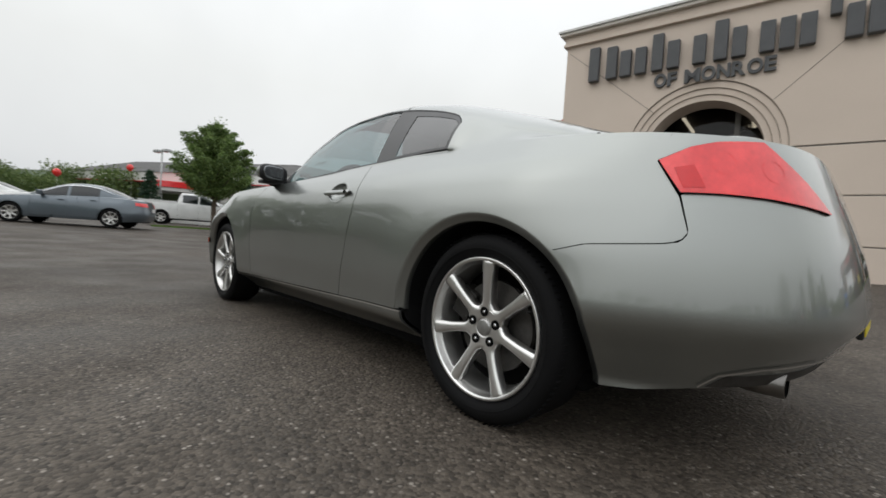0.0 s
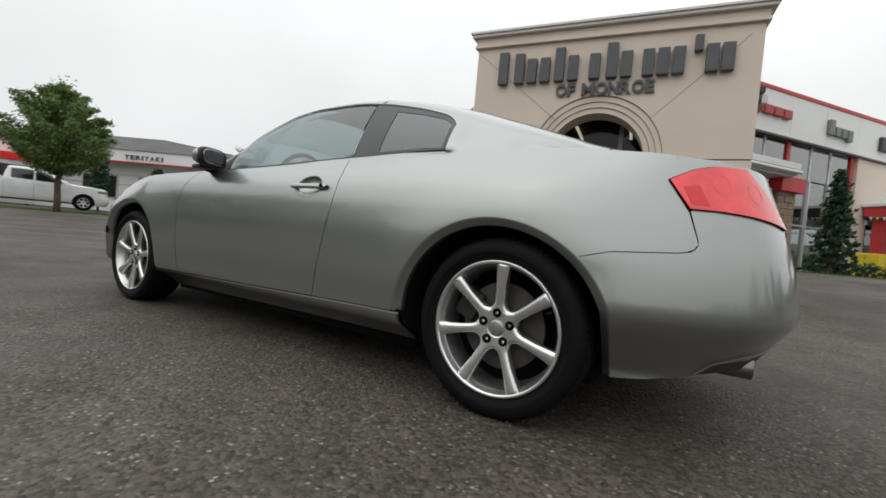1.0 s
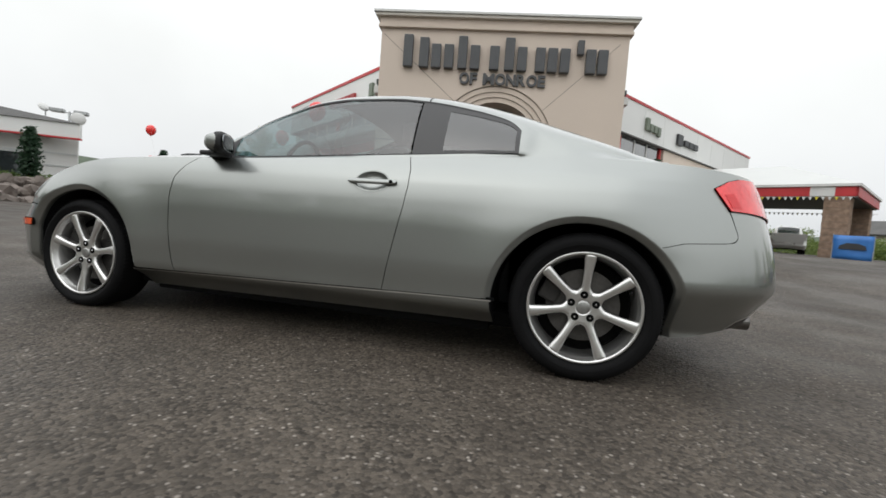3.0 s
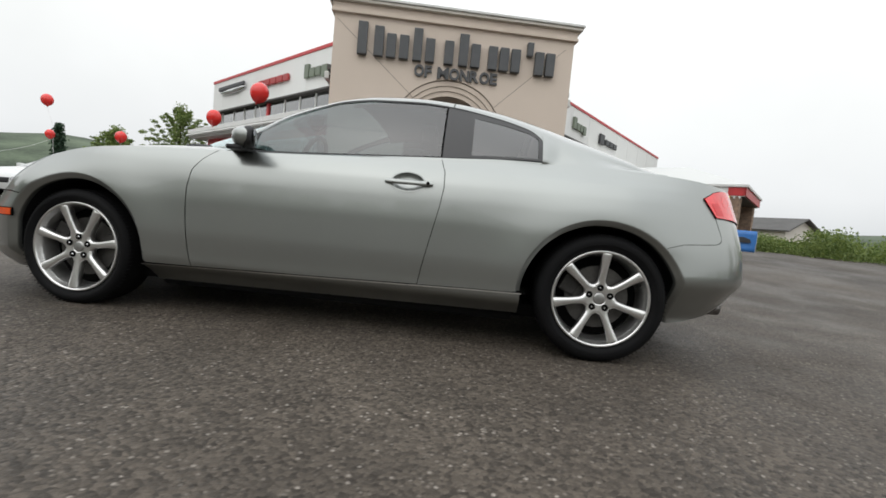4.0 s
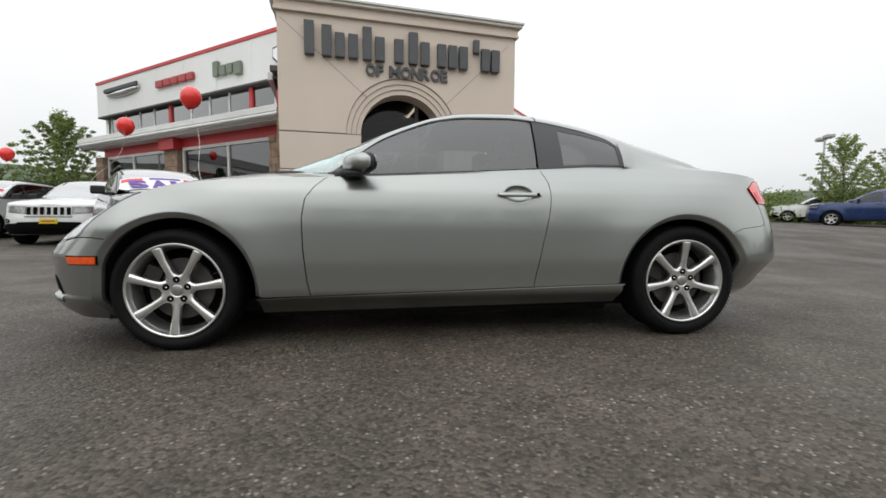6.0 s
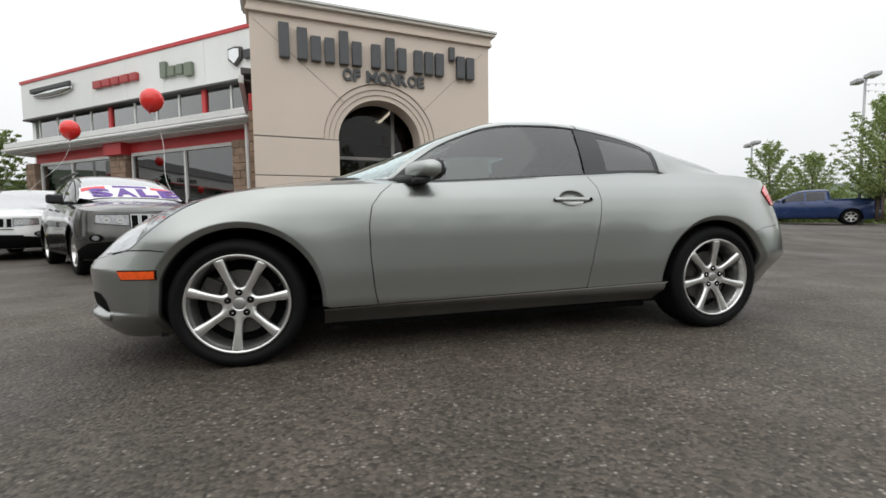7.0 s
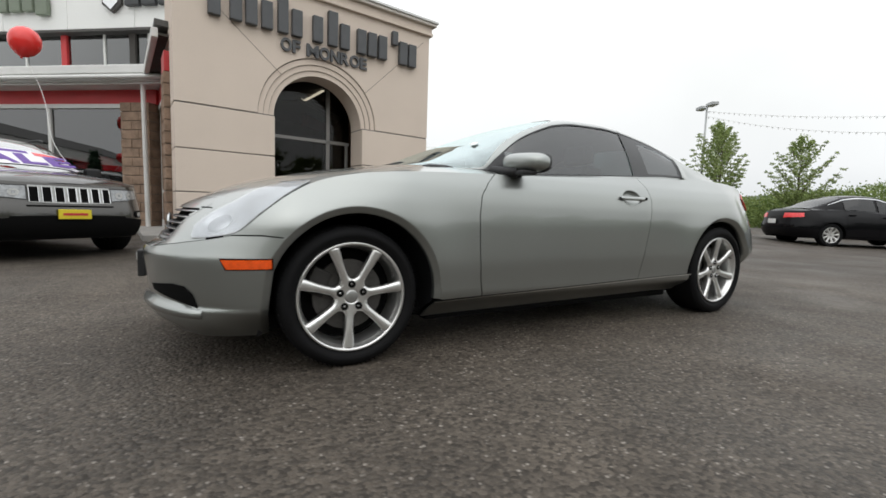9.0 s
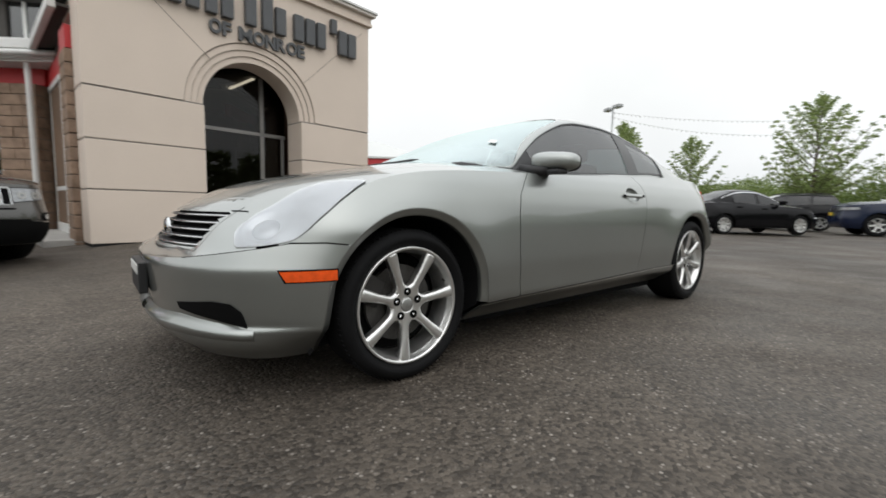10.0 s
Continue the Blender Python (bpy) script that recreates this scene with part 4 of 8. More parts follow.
    # side markers
    p4 = [(so(-1.925), 0.458), (so(-1.765), 0.462), (so(-1.765), 0.498), (so(-1.945), 0.494)]
    bm = skin(S, coons([p4[0], p4[1]], [p4[3], p4[2]], [p4[0], p4[3]], [p4[1], p4[2]], 14, 5), off=0.006, gap=0, hem=0.012)
    pair("side_marker", bm, AMBER, car, "amber side marker lamp")
    bm = skin(S, coons([(p4[0][0] - 0.006, 0.453), (p4[1][0] + 0.005, 0.457)], [(p4[3][0] - 0.008, 0.500), (p4[2][0] + 0.005, 0.503)], [(p4[0][0] - 0.006, 0.453), (p4[3][0] - 0.008, 0.500)], [(p4[1][0] + 0.005, 0.457), (p4[2][0] + 0.005, 0.503)], 14, 5), off=0.002, gap=0, hem=0.01)
    pair("marker_gasket", bm, GAP, car)
    # tail lamps
    lb = [(so(2.026), 0.797), (so(2.12), 0.796), (so(2.22), 0.789), (so(2.295), 0.777), (sc, 0.766)]
    lt = [(so(1.966), 0.891), (so(2.05), 0.929), (so(2.12), 0.944), (so(2.182), zt_ - 0.005), (sd, zt_ - 0.002)]
    lr = [lb[-1], (0.55 * sc + 0.45 * sd + 0.012, 0.85), lt[-1]]
    bm = skin(S, coons(lb, lt, [lb[0], lt[0]], lr, 36, 16), off=0.009, gap=0, hem=0.03)
    lamps = pair("tail_lamp", bm, RED_LENS, car, "red tail lamp lens")
    grow = lambda line, ds, dz: [(a + ds, b + dz) for a, b in line]
    gb, gt = grow(lb, 0.0, -0.002), grow(lt, 0.0, 0.001)
    gb[0], gt[0] = (gb[0][0] - 0.002, gb[0][1]), (gt[0][0] - 0.003, gt[0][1])
    bm = skin(S, coons(gb, gt, [gb[0], gt[0]], [gb[-1], lr[1], gt[-1]], 36, 16), off=0.004, gap=0, hem=0.03)
    pair("lamp_gasket", bm, GAP, car)
    q0 = so(2.0)
    bm = skin(S, coons([(q0 + 0.035, 0.812), (q0 + 0.095, 0.811)], [(q0 + 0.008, 0.868), (q0 + 0.065, 0.876)], [(q0 + 0.035, 0.812), (q0 + 0.008, 0.868)], [(q0 + 0.095, 0.811), (q0 + 0.065, 0.876)], 6, 6), off=0.0105, gap=0, hem=0.004)
    for o, lm in zip((bm, flip(bm)), lamps):
        part("reflector", o, RED_LENS_DARK, lm, "dark red reflector")
    for k, (cs, cz) in enumerate(((so(2.135), 0.886), (so(2.245), 0.868))):
        bm = bmesh.new()
        rows = []
        for rr in (0.72, 0.98):
            rows.append([S.side(cs + 0.045 * rr * math.cos(a), cz + 0.036 * rr * math.sin(a), 0.0097) for a in np.linspace(0, 6.2832, 25)])
        add_grid(bm, rows)
        for o, lm in zip((bm, flip(bm)), lamps):
            part("lamp_ring", o, RED_LENS, lm, smooth=True)
    # head lamps: lens over a bright housing, lying on the bonnet's corner
    def head_grid(off, grow=0.0):
        lo = [(-2.070 - grow, 0.985), (-2.0, 0.996), (-1.90, 0.996), (-1.79, 0.996), (-1.70, 0.992), (-1.606 + grow, 0.975)]
        edge = curve((-2.075, 0.965), (-2.062, 0.885), (-2.01, 0.815), (-1.92, 0.755), (-1.82, 0.73), (-1.73, 0.755), (-1.66, 0.84), (-1.603, 0.955))
        hi = [(x, edge(x) - grow * 2) for x in np.linspace(-2.075, -1.603, 40)]
        gg = coons(lo, hi, [lo[0], hi[0]], [lo[-1], hi[-1]], 88, 30)
        bm_ = bmesh.new()
        rows_ = [[S.top(x, -v, off) for x, v in r] for r in gg]
        add_grid(bm_, rows_)
        return bm_
    bm = head_grid(0.004)
    for v in bm.verts:
        r = (v.co - bowl_c).length / 0.090
        v.co -= nn_ * 0.020 * (1 - step(0.30, 1.0, r))
    heads = pair("head_lamp", bm, LAMP_BACK, car, "clouded clear head lamp")
    for o, h in zip((head_grid(0.008), flip(head_grid(0.008))), heads):
        part("lens", o, LENS, h, "hazed clear lens", True)
    bm = head_grid(0.0018, 0.0016)
    bmesh.ops.delete(bm, geom=[v for v in bm.verts if (v.co - bowl_c).length < 0.10], context="VERTS")
    pair("lamp_gasket", bm, ALLOY_DARK, car)
    bm = lathe([(0.0, -0.004), (0.02, -0.005), (0.038, -0.008), (0.05, -0.013), (0.056, -0.020), (0.057, -0.026)], 36, "Z")
    bm.transform(Matrix.Translation(bowl_c) @ nn_.to_track_quat("Z", "Y").to_matrix().to_4x4())
    for o, h in zip((bm, flip(bm)), heads):
        part("projector", o, LAMP_GREY, h, smooth=True)
    # grille, emblem and lower intakes
    def nose(y, z, off=0.0):
        """The upright front of the nose between the lamps."""
        return Vector((-2.188 - off + 0.55 * (z - 0.545) + 0.52 * y * y, y, z))
    def grille_half(z):
        return 0.462 + 0.20 * (z - 0.545)
    bm = bmesh.new()
    add_grid(bm, [[nose(grille_half(z) * 1.05 * v, z, -0.004) for v in np.linspace(-1, 1, 21)] for z in np.linspace(0.535, 0.705, 6)])
    gr = part("grille", bm, GAP, car, "dark grille with chrome-edged bars")
    for j, z in enumerate(np.linspace(0.562, 0.678, 5)):
        bm = bmesh.new()
        k = grille_half(z)
        ys_ = np.linspace(-k, k, 25)
        add_grid(bm, [[nose(y, z - 0.006, 0.0) for y in ys_], [nose(y, z - 0.003, 0.022) for y in ys_], [nose(y, z + 0.003, 0.022) for y in ys_], [nose(y, z + 0.006, -0.006) for y in ys_]])
        part("grille_bar", bm, BLACK, gr)
        bm = bmesh.new()
        add_tube(bm, [nose(y, z - 0.001, 0.0215) for y in ys_], 0.0042, 6)
        part("bar_edge", bm, CHROME, gr, smooth=True)
    for sgn in (-1, 1):
        bm = bmesh.new()
        add_tube(bm, [nose(sgn * grille_half(z) * 1.04, z, 0.004) for z in np.linspace(0.54, 0.698, 8)], 0.010, 8)
        part("grille_frame", bm, PAINT, gr, smooth=True)
    for zz in (0.538,):
        bm = bmesh.new()
        add_tube(bm, [nose(y, zz, 0.006) for y in np.linspace(-grille_half(zz) * 1.04, grille_half(zz) * 1.04, 30)], 0.017, 8)
        part("grille_frame", bm, PAINT, gr, smooth=True)
    # painted brow between the grille and the bonnet
    def bonnet_at(x, y, off=0.0):
        t = x
        for _ in range(8):
            t += x - S.top(t, 0).x
        return S.top(t, y / abs(S.ring(so(t)).y), off)
    brow = []
    for y in np.linspace(-0.514, 0.514, 43):
        a, b_ = nose(y, 0.692, 0.014), nose(y, 0.704, 0.008)
        c_ = bonnet_at(brow_x(y) + 0.028, y, 0.0008)
        e = 1 - (abs(y) / 0.514) ** 6
        brow.append((a, b_, b_.lerp(c_, 0.3) + Vector((0, 0, 0.0025 * e)), b_.lerp(c_, 0.65) + Vector((0, 0, 0.003 * e)), c_))
    bm = bmesh.new()
    add_grid(bm, [[q[k] for q in brow] for k in range(5)])
    part("grille_brow", bm, PAINT, car, smooth=True)
    bm = tube([bonnet_at(-2.012 + 0.008 * k, -0.495 - 0.014 * k, 0.0005) for k in range(6)], 0.003, 6)
    pair("bonnet_seam", bm, GAP, car)
    # painted cheeks beside the grille
    def cheek(z):
        lo, hi = -2.24, -1.88
        for _ in range(18):
            m_ = 0.5 * (lo + hi)
            lo, hi = (m_, hi) if bonnet_at(m_, -0.522).z < z else (lo, m_)
        return bonnet_at(lo, -0.522, 0.0015)
    rows = []
    for z in np.linspace(0.545, 0.712, 14):
        a, c_ = nose(-grille_half(z) * 1.03, z, 0.010), cheek(z)
        rows.append([a + Vector((0.03, 0, 0)), a, a.lerp(c_, 0.5) + Vector((-0.003, 0, 0)), c_])
    bm = bmesh.new()
    add_grid(bm, rows)
    pair("grille_cheek", bm, PAINT, car)
    bm = lathe([(0.0, -0.012), (0.045, -0.010), (0.062, -0.004), (0.068, 0.004)], 28, "Y")
    bm.transform(pose(-2.168, 0, 0.612) @ Matrix.Rotation(radians(-90), 4, "Z") @ Matrix.Diagonal((1.25, 1, 0.75, 1)))
    part("emblem", bm, CHROME, gr, "plain chrome oval", True)
    # intake: black skin over the bumper paints the opening's inner shade
    bl = [(so(-2.21), 0.338), (so(-2.13), 0.315), (so(-2.045), 0.290)]
    bt = [(so(-2.215), 0.362), (so(-2.13), 0.382), (so(-2.085), 0.376)]
    bm = skin(S, coons(bl, bt, [bl[0], bt[0]], [bl[-1], (so(-2.055), 0.345), bt[-1]], 20, 8), off=0.004, gap=0, hem=0.006)
    pair("air_intake", bm, GAP, car, "black patch for the shaded lower air intake")
    i1 = so(-2.04)
    ll = [(S.s0 + 0.05, 0.228), (so(-2.2), 0.246), (i1 + 0.02, 0.245)]
    lu = [(S.s0 + 0.05, 0.296), (so(-2.21), 0.326), (so(-2.13), 0.310), (i1 + 0.02, 0.286)]
    g = coons(ll, lu, [ll[0], lu[0]], [ll[-1], lu[-1]], 24, 7)
    bm = bmesh.new()
    add_grid(bm, [[S.side(q[0], q[1], (0.002, 0.011, 0.016, 0.015, 0.010, 0.004, -0.004)[j] * min(1, 0.25 + (i1 + 0.02 - q[0]) / 0.02)) for q in r] for j, r in enumerate(g)])
    pair("intake_lip", bm, PAINT, car, "pale lower lip of intake")
    # number plate holders
    bm = box(-2.296, -2.262, -0.16, 0.16, 0.345, 0.475, 0.006)
    fp = part("plate_holder", bm, BLACK, car, "black front plate holder")
    part("plate", box(-2.300, -2.295, -0.14, 0.14, 0.425, 0.465, 0.003), WHITE_TRIM, fp, "pale dealer plate")
    bm = box(2.335, 2.352, -0.16, 0.16, 0.405, 0.515, 0.006)
    rp = part("rear_plate", bm, BLACK, car, "dark rear plate frame")
    part("plate", box(2.352, 2.356, -0.145, 0.145, 0.415, 0.505, 0.003), YELLOW, rp, "yellow dealer plate")
    # rear garnish, badge, diffuser insert and exhausts
    bm = box(2.20, 2.275, -0.09, -0.02, 0.80, 0.84, 0.01)
    part("badge", bm, CHROME, car, "small chrome badge")
    bm = ribbon(S, [(so(2.12), 0.268), (so(2.16), 0.312), (so(2.24), 0.338), (so(2.31), 0.352), (S.s1, 0.36)], 0.007, 0.006)
    pair("exhaust_trim", bm, ALLOY, car, "bright moulding over exhaust")
    bm = skin(S, coons([(so(2.14), 0.270), (S.s1 - 0.25, 0.308)], [(so(2.18), 0.312), (S.s1 - 0.25, 0.342)], [(so(2.14), 0.270), (so(2.18), 0.312)], [(S.s1 - 0.25, 0.308), (S.s1 - 0.25, 0.342)], 16, 6), off=0.002, gap=0, hem=0.004)
    pair("exhaust_recess", bm, ALLOY_DARK, car)
    for sgn in (-1, 1):
        bm = lathe([(0.034, 0.0), (0.039, 0.003), (0.039, 0.09), (0.034, 0.14), (0.028, 0.3)], 32)
        for v in bm.verts:
            v.co = Vector((v.co.x * 1.15, v.co.y, v.co.z))
        bm.transform(pose(2.22, sgn * 0.47, 0.286, 0, 0, 90))
        ep = part("exhaust_pipe", bm, PIPE, car, "dulled chrome exhaust tailpipe", True)
        bm = lathe([(0.0, 0.04), (0.035, 0.04), (0.035, 0.0)], 24)
        for v in bm.verts:
            v.co = Vector((v.co.x * 1.15, v.co.y, v.co.z))
        bm.transform(pose(2.217, sgn * 0.47, 0.286, 0, 0, 90))
        part("pipe_bore", bm, GAP, ep, smooth=True)
        bm = box(1.80, 2.02, sgn * 0.50 - 0.12, sgn * 0.50 + 0.12, 0.23, 0.32, 0.03)
        part("silencer", bm, GAP, car)
    # boot spoiler lip
    bm = bmesh.new()
    rows = []
    for v in np.linspace(-0.80, 0.80, 40):
        p = S.top(2.12 - 0.10 * v * v, v)
        e = 1 - abs(v / 0.80) ** 4
        rows.append([p + Vector((-0.10, 0, -0.004)), p + Vector((-0.02, 0, 0.014 * e - 0.002)), p + Vector((0.05 * e, 0, 0.020 * e - 0.004)), p + Vector((0.065 * e, 0, 0.010 * e - 0.006)), p + Vector((0.02, 0, -0.012))])
    add_grid(bm, rows)
    part("boot_spoiler", bm, PAINT, car, smooth=True)
    # wipers and raised cowl
    bm = tube([(-0.97, 0.15, 0.993), (-0.92, -0.15, 1.006), (-0.82, -0.50, 0.985)], [0.008, 0.010, 0.006], 8)
    part("wiper", bm, BLACK, car)
    bm = tube([(-0.90, 0.60, 0.985), (-0.93, 0.35, 1.003), (-0.94, 0.05, 1.006)], [0.008, 0.010, 0.006], 8)
    part("wiper", bm, BLACK, car)
    bm = cabin_patch(S.roof, np.linspace(-0.60, -0.55, 3), lambda x: 0.48, lambda x: 0.56, 3, 0.006)
    part("sticker", bm, WHITE_TRIM, ws, "small white windscreen sticker")
    # cabin: two seats, wheel, dash
    for sgn in (-1, 1):
        seat = bmesh.new()
        add_box(seat, 0.28, 0.46, sgn * 0.36 - 0.22, sgn * 0.36 + 0.22, 0.62, 1.06, 0.06, pose(0, 0, 0) )
        part("seat_back", seat, CABIN, car, "dark seat back")
        hd = box(0.38, 0.47, sgn * 0.36 - 0.12, sgn * 0.36 + 0.12, 1.08, 1.22, 0.035)
        part("headrest", hd, CABIN, car)
    bm = box(-0.98, -0.55, -0.66, 0.66, 0.86, 0.965, 0.04)
    part("dashboard", bm, CABIN, car)
    bm = bmesh.new()
    add_tube(bm, [(-0.32 + 0.05 * math.sin(a), -0.36 + 0.18 * math.cos(a), 0.93 + 0.17 * math.sin(a)) for a in np.linspace(0, 6.2832, 33)], 0.014, 8, False)
    part("steering_wheel", bm, BLACK, car, smooth=True)
    # wheels
    wheel(car, -1.425, -0.868, 0.317, 0.320, 0.246, 0.225, 7, 180 + 4, True)
    wheel(car, 1.425, -0.872, 0.328, 0.331, 0.247, 0.24, 7, 3, True)
    wheel(car, -1.425, 0.868, 0.317, 0.320, 0.246, 0.225, 7, 20, False)
    wheel(car, 1.425, 0.872, 0.328, 0.331, 0.247, 0.24, 7, 40, False)
    return car


coupe()


# ---- ground ----
def build_ground():
    xs = sorted(set(list(np.linspace(-14, 16, 61)) + [-900, -400, -150, -80, -50, -35, -25, -18, -16, 20, 26, 34, 45, 60, 90, 150, 400, 900]))
    ys = sorted(set(list(np.linspace(-6, 14, 41)) + [-900, -400, -150, -80, -40, -20, -12, 18, 24, 32, 45, 60, 90, 150, 400, 900]))
    bm = bmesh.new()
    add_grid(bm, [[Vector((x, y, ground_height(x, y))) for x in xs] for y in ys])
    tagged(link_mesh("ground", bm, ASPHALT, smooth=True), "worn brown-grey asphalt lot with exposed pale aggregate", "ground", kind="structure")


build_ground()

# ---- dealership ----
T_YAW = 8.2
T_M = pose(-2.43, 5.65, 0, 0, 0, T_YAW)   # tower frame: u along the face, v into the building
T_W, T_TOP = 4.97, 4.62
ARCH_U, ARCH_R, ARCH_Z = 2.46, 0.88, 2.36


def half_round(u, z, r, n=28):
    return [(u + r * math.cos(a), z + r * math.sin(a)) for a in np.linspace(math.pi, 0, n)]


# Colour of the control joints and of shadow lines painted round the arch.
JOINT_SHADOW = material("joint_and_shadow_line", (0.30, 0.25, 0.21), 0.95, 0, 0.15, 8, 60)
PORCH_WOOD = material("brown_lobby_wall", (0.17, 0.105, 0.065), 0.8, 0, 0.35, 0.9, 14)
CABINET_WOOD = material("honey_wood", (0.34, 0.19, 0.07), 0.6, 0, 0.25, 3, 40)
TUBE_LIGHT = material("lit_tube", (0.9, 0.9, 0.85), 0.5)
TUBE_LIGHT.node_tree.nodes["Principled BSDF"].inputs["Emission Color"].default_value = (1.0, 0.93, 0.78, 1)
TUBE_LIGHT.node_tree.nodes["Principled BSDF"].inputs["Emission Strength"].default_value = 2.5
DOOR_FRAME = material("dull_door_frame", (0.24, 0.23, 0.22), 0.45, 0.4, 0.1, 4, 60)


def tower():
    t = thing("entrance_tower", "beige stucco entrance tower with arched doorway", "building", T_M, kind="structure")
    d = 0.55
    a0, a1 = ARCH_U - ARCH_R, ARCH_U + ARCH_R
    # face in courses with recessed joints
    courses = [0.10, 0.90, 1.62, 2.355]
    for z0, z1 in zip(courses, courses[1:]):
        for u0, u1 in ((0, a0), (a1, T_W)):
            part("wall_panel", box(u0, u1, 0.0, d, z0 + 0.010, z1 - 0.010, 0.008), STUCCO, t)
            part("joint", box(u0 + 0.01, u1 - 0.01, 0.012, d - 0.01, z1 - 0.012, z1 + 0.012), MORTAR, t)
    poly = [(0, ARCH_Z + 0.012), (a0 - 0.30, ARCH_Z + 0.012)] + half_round(ARCH_U, ARCH_Z + 0.012, ARCH_R + 0.30)[1:-1] + [(a1 + 0.30, ARCH_Z + 0.012), (T_W, ARCH_Z + 0.012), (T_W, T_TOP), (0, T_TOP)]
    part("upper_wall", prism(poly, 0.0, d), STUCCO, t)
    # arch mouldings stepping back towards the opening
    for k, dep in enumerate((0.075, 0.050, 0.025)):
        r0, r1 = ARCH_R + 0.10 * k, ARCH_R + 0.10 * (k + 1) + 0.004
        outer, inner = half_round(ARCH_U, ARCH_Z, r1), half_round(ARCH_U, ARCH_Z, r0)
        bm = bmesh.new()
        add_grid(bm, [[Vector((u, d, z)) for u, z in inner], [Vector((u, dep, z)) for u, z in inner], [Vector((u, dep, z)) for u, z in outer], [Vector((u, d, z)) for u, z in outer]])
        part("arch_moulding", bm, STUCCO, t)
        # dark tube paints the shadow along this moulding's edge
        part("arch_shadow_line", tube([(u, dep, z) for u, z in half_round(ARCH_U, ARCH_Z + 0.004, r1 - 0.008)], 0.008, 6), JOINT_SHADOW, t)
    # slanting control joints
    for pts in (((0.06, 4.50), (1.70, 3.115)), ((4.80, 4.45), (3.40, 3.10))):
        bm = tube([(pts[0][0], 0.001, pts[0][1]), (pts[1][0], 0.001, pts[1][1])], 0.006, 6)
        part("control_joint", bm, JOINT_SHADOW, t)
    # cornice in three steps
    part("cornice", box(-0.06, T_W + 0.06, -0.07, d + 0.05, T_TOP, T_TOP + 0.06, 0.01), STUCCO, t)
    part("cornice", box(-0.04, T_W + 0.04, -0.05, d + 0.05, T_TOP + 0.06, T_TOP + 0.20, 0.01), STUCCO, t)
    part("cornice", box(-0.12, T_W + 0.12, -0.13, d + 0.1, T_TOP + 0.20, T_TOP + 0.26, 0.015), STUCCO_SHADE, t)
    part("coping", box(-0.15, T_W + 0.15, -0.16, d + 0.12, T_TOP + 0.26, T_TOP + 0.31, 0.01), WHITE_TRIM, t, "pale metal coping")
    part("plinth", box(0.02, T_W - 0.02, 0.03, d, -0.2, 0.12), BLACK, t, "dark base strip")
    # side and back of the tower block
    part("side_wall", box(0.0, 0.25, d, 1.0, 3.45, T_TOP), STUCCO, t)
    part("side_wall", box(T_W - 0.25, T_W, d, 1.0, 3.45, T_TOP), STUCCO, t)
    part("back_wall", box(0.0, T_W, 1.0, 1.2, 3.45, T_TOP), STUCCO, t)
    # doorway: dark porch with glazed screen
    zf = 0.12
    scr = 0.75
    part("porch_floor", box(a0 - 0.2, a1 + 0.2, 0.0, 5.5, -0.2, zf, 0.0), CONCRETE, t)
    part("porch_wall", box(a0 - 1.5, a0 - 1.35, d, 5.5, zf, 3.4), PORCH_WOOD, t)
    part("porch_wall", box(a1 + 1.35, a1 + 1.5, d, 5.5, zf, 3.4), PORCH_WOOD, t)
    part("porch_wall", box(a0 - 1.5, a1 + 1.5, 5.4, 5.5, zf, 3.4), PORCH_WOOD, t)
    part("lobby_cabinet", box(a0 - 0.1, a0 + 0.5, 1.9, 2.4, zf, 2.0, 0.02), CABINET_WOOD, t, "light wood cabinet in the lobby")
    for u in (a0 + 0.35, a1 - 0.3):
        part("ceiling_tube", box(u - 0.03, u + 0.03, 1.4, 2.6, 3.34, 3.37, 0.01), TUBE_LIGHT, t, "lit ceiling tube")
    part("porch_ceiling", box(a0 - 1.5, a1 + 1.5, d, 5.5, 3.4, 3.5), SHADE_DARK, t)
    for u0, u1, z0, z1 in ((a0 - 0.05, a1 + 0.05, 2.08, 2.15), (a0 - 0.02, a0 + 0.04, zf, 2.08), (2.86, 2.94, zf, 3.2), (a1 - 0.04, a1 + 0.02, zf, 2.08), (a0, a1, zf, zf + 0.12)):
        part("door_frame", box(u0, u1, scr, scr + 0.07, z0, z1, 0.006), DOOR_FRAME, t)
    for u0, u1, z0, z1 in ((a0 + 0.04, 2.86, zf + 0.12, 2.08), (2.94, a1 - 0.04, zf + 0.12, 2.08), (a0 - 0.05, a1 + 0.05, 2.15, 3.3)):
        part("pane", box(u0, u1, scr + 0.03, scr + 0.04, z0, z1), PORCH_GLASS, t)
    return t


TOWER = tower()


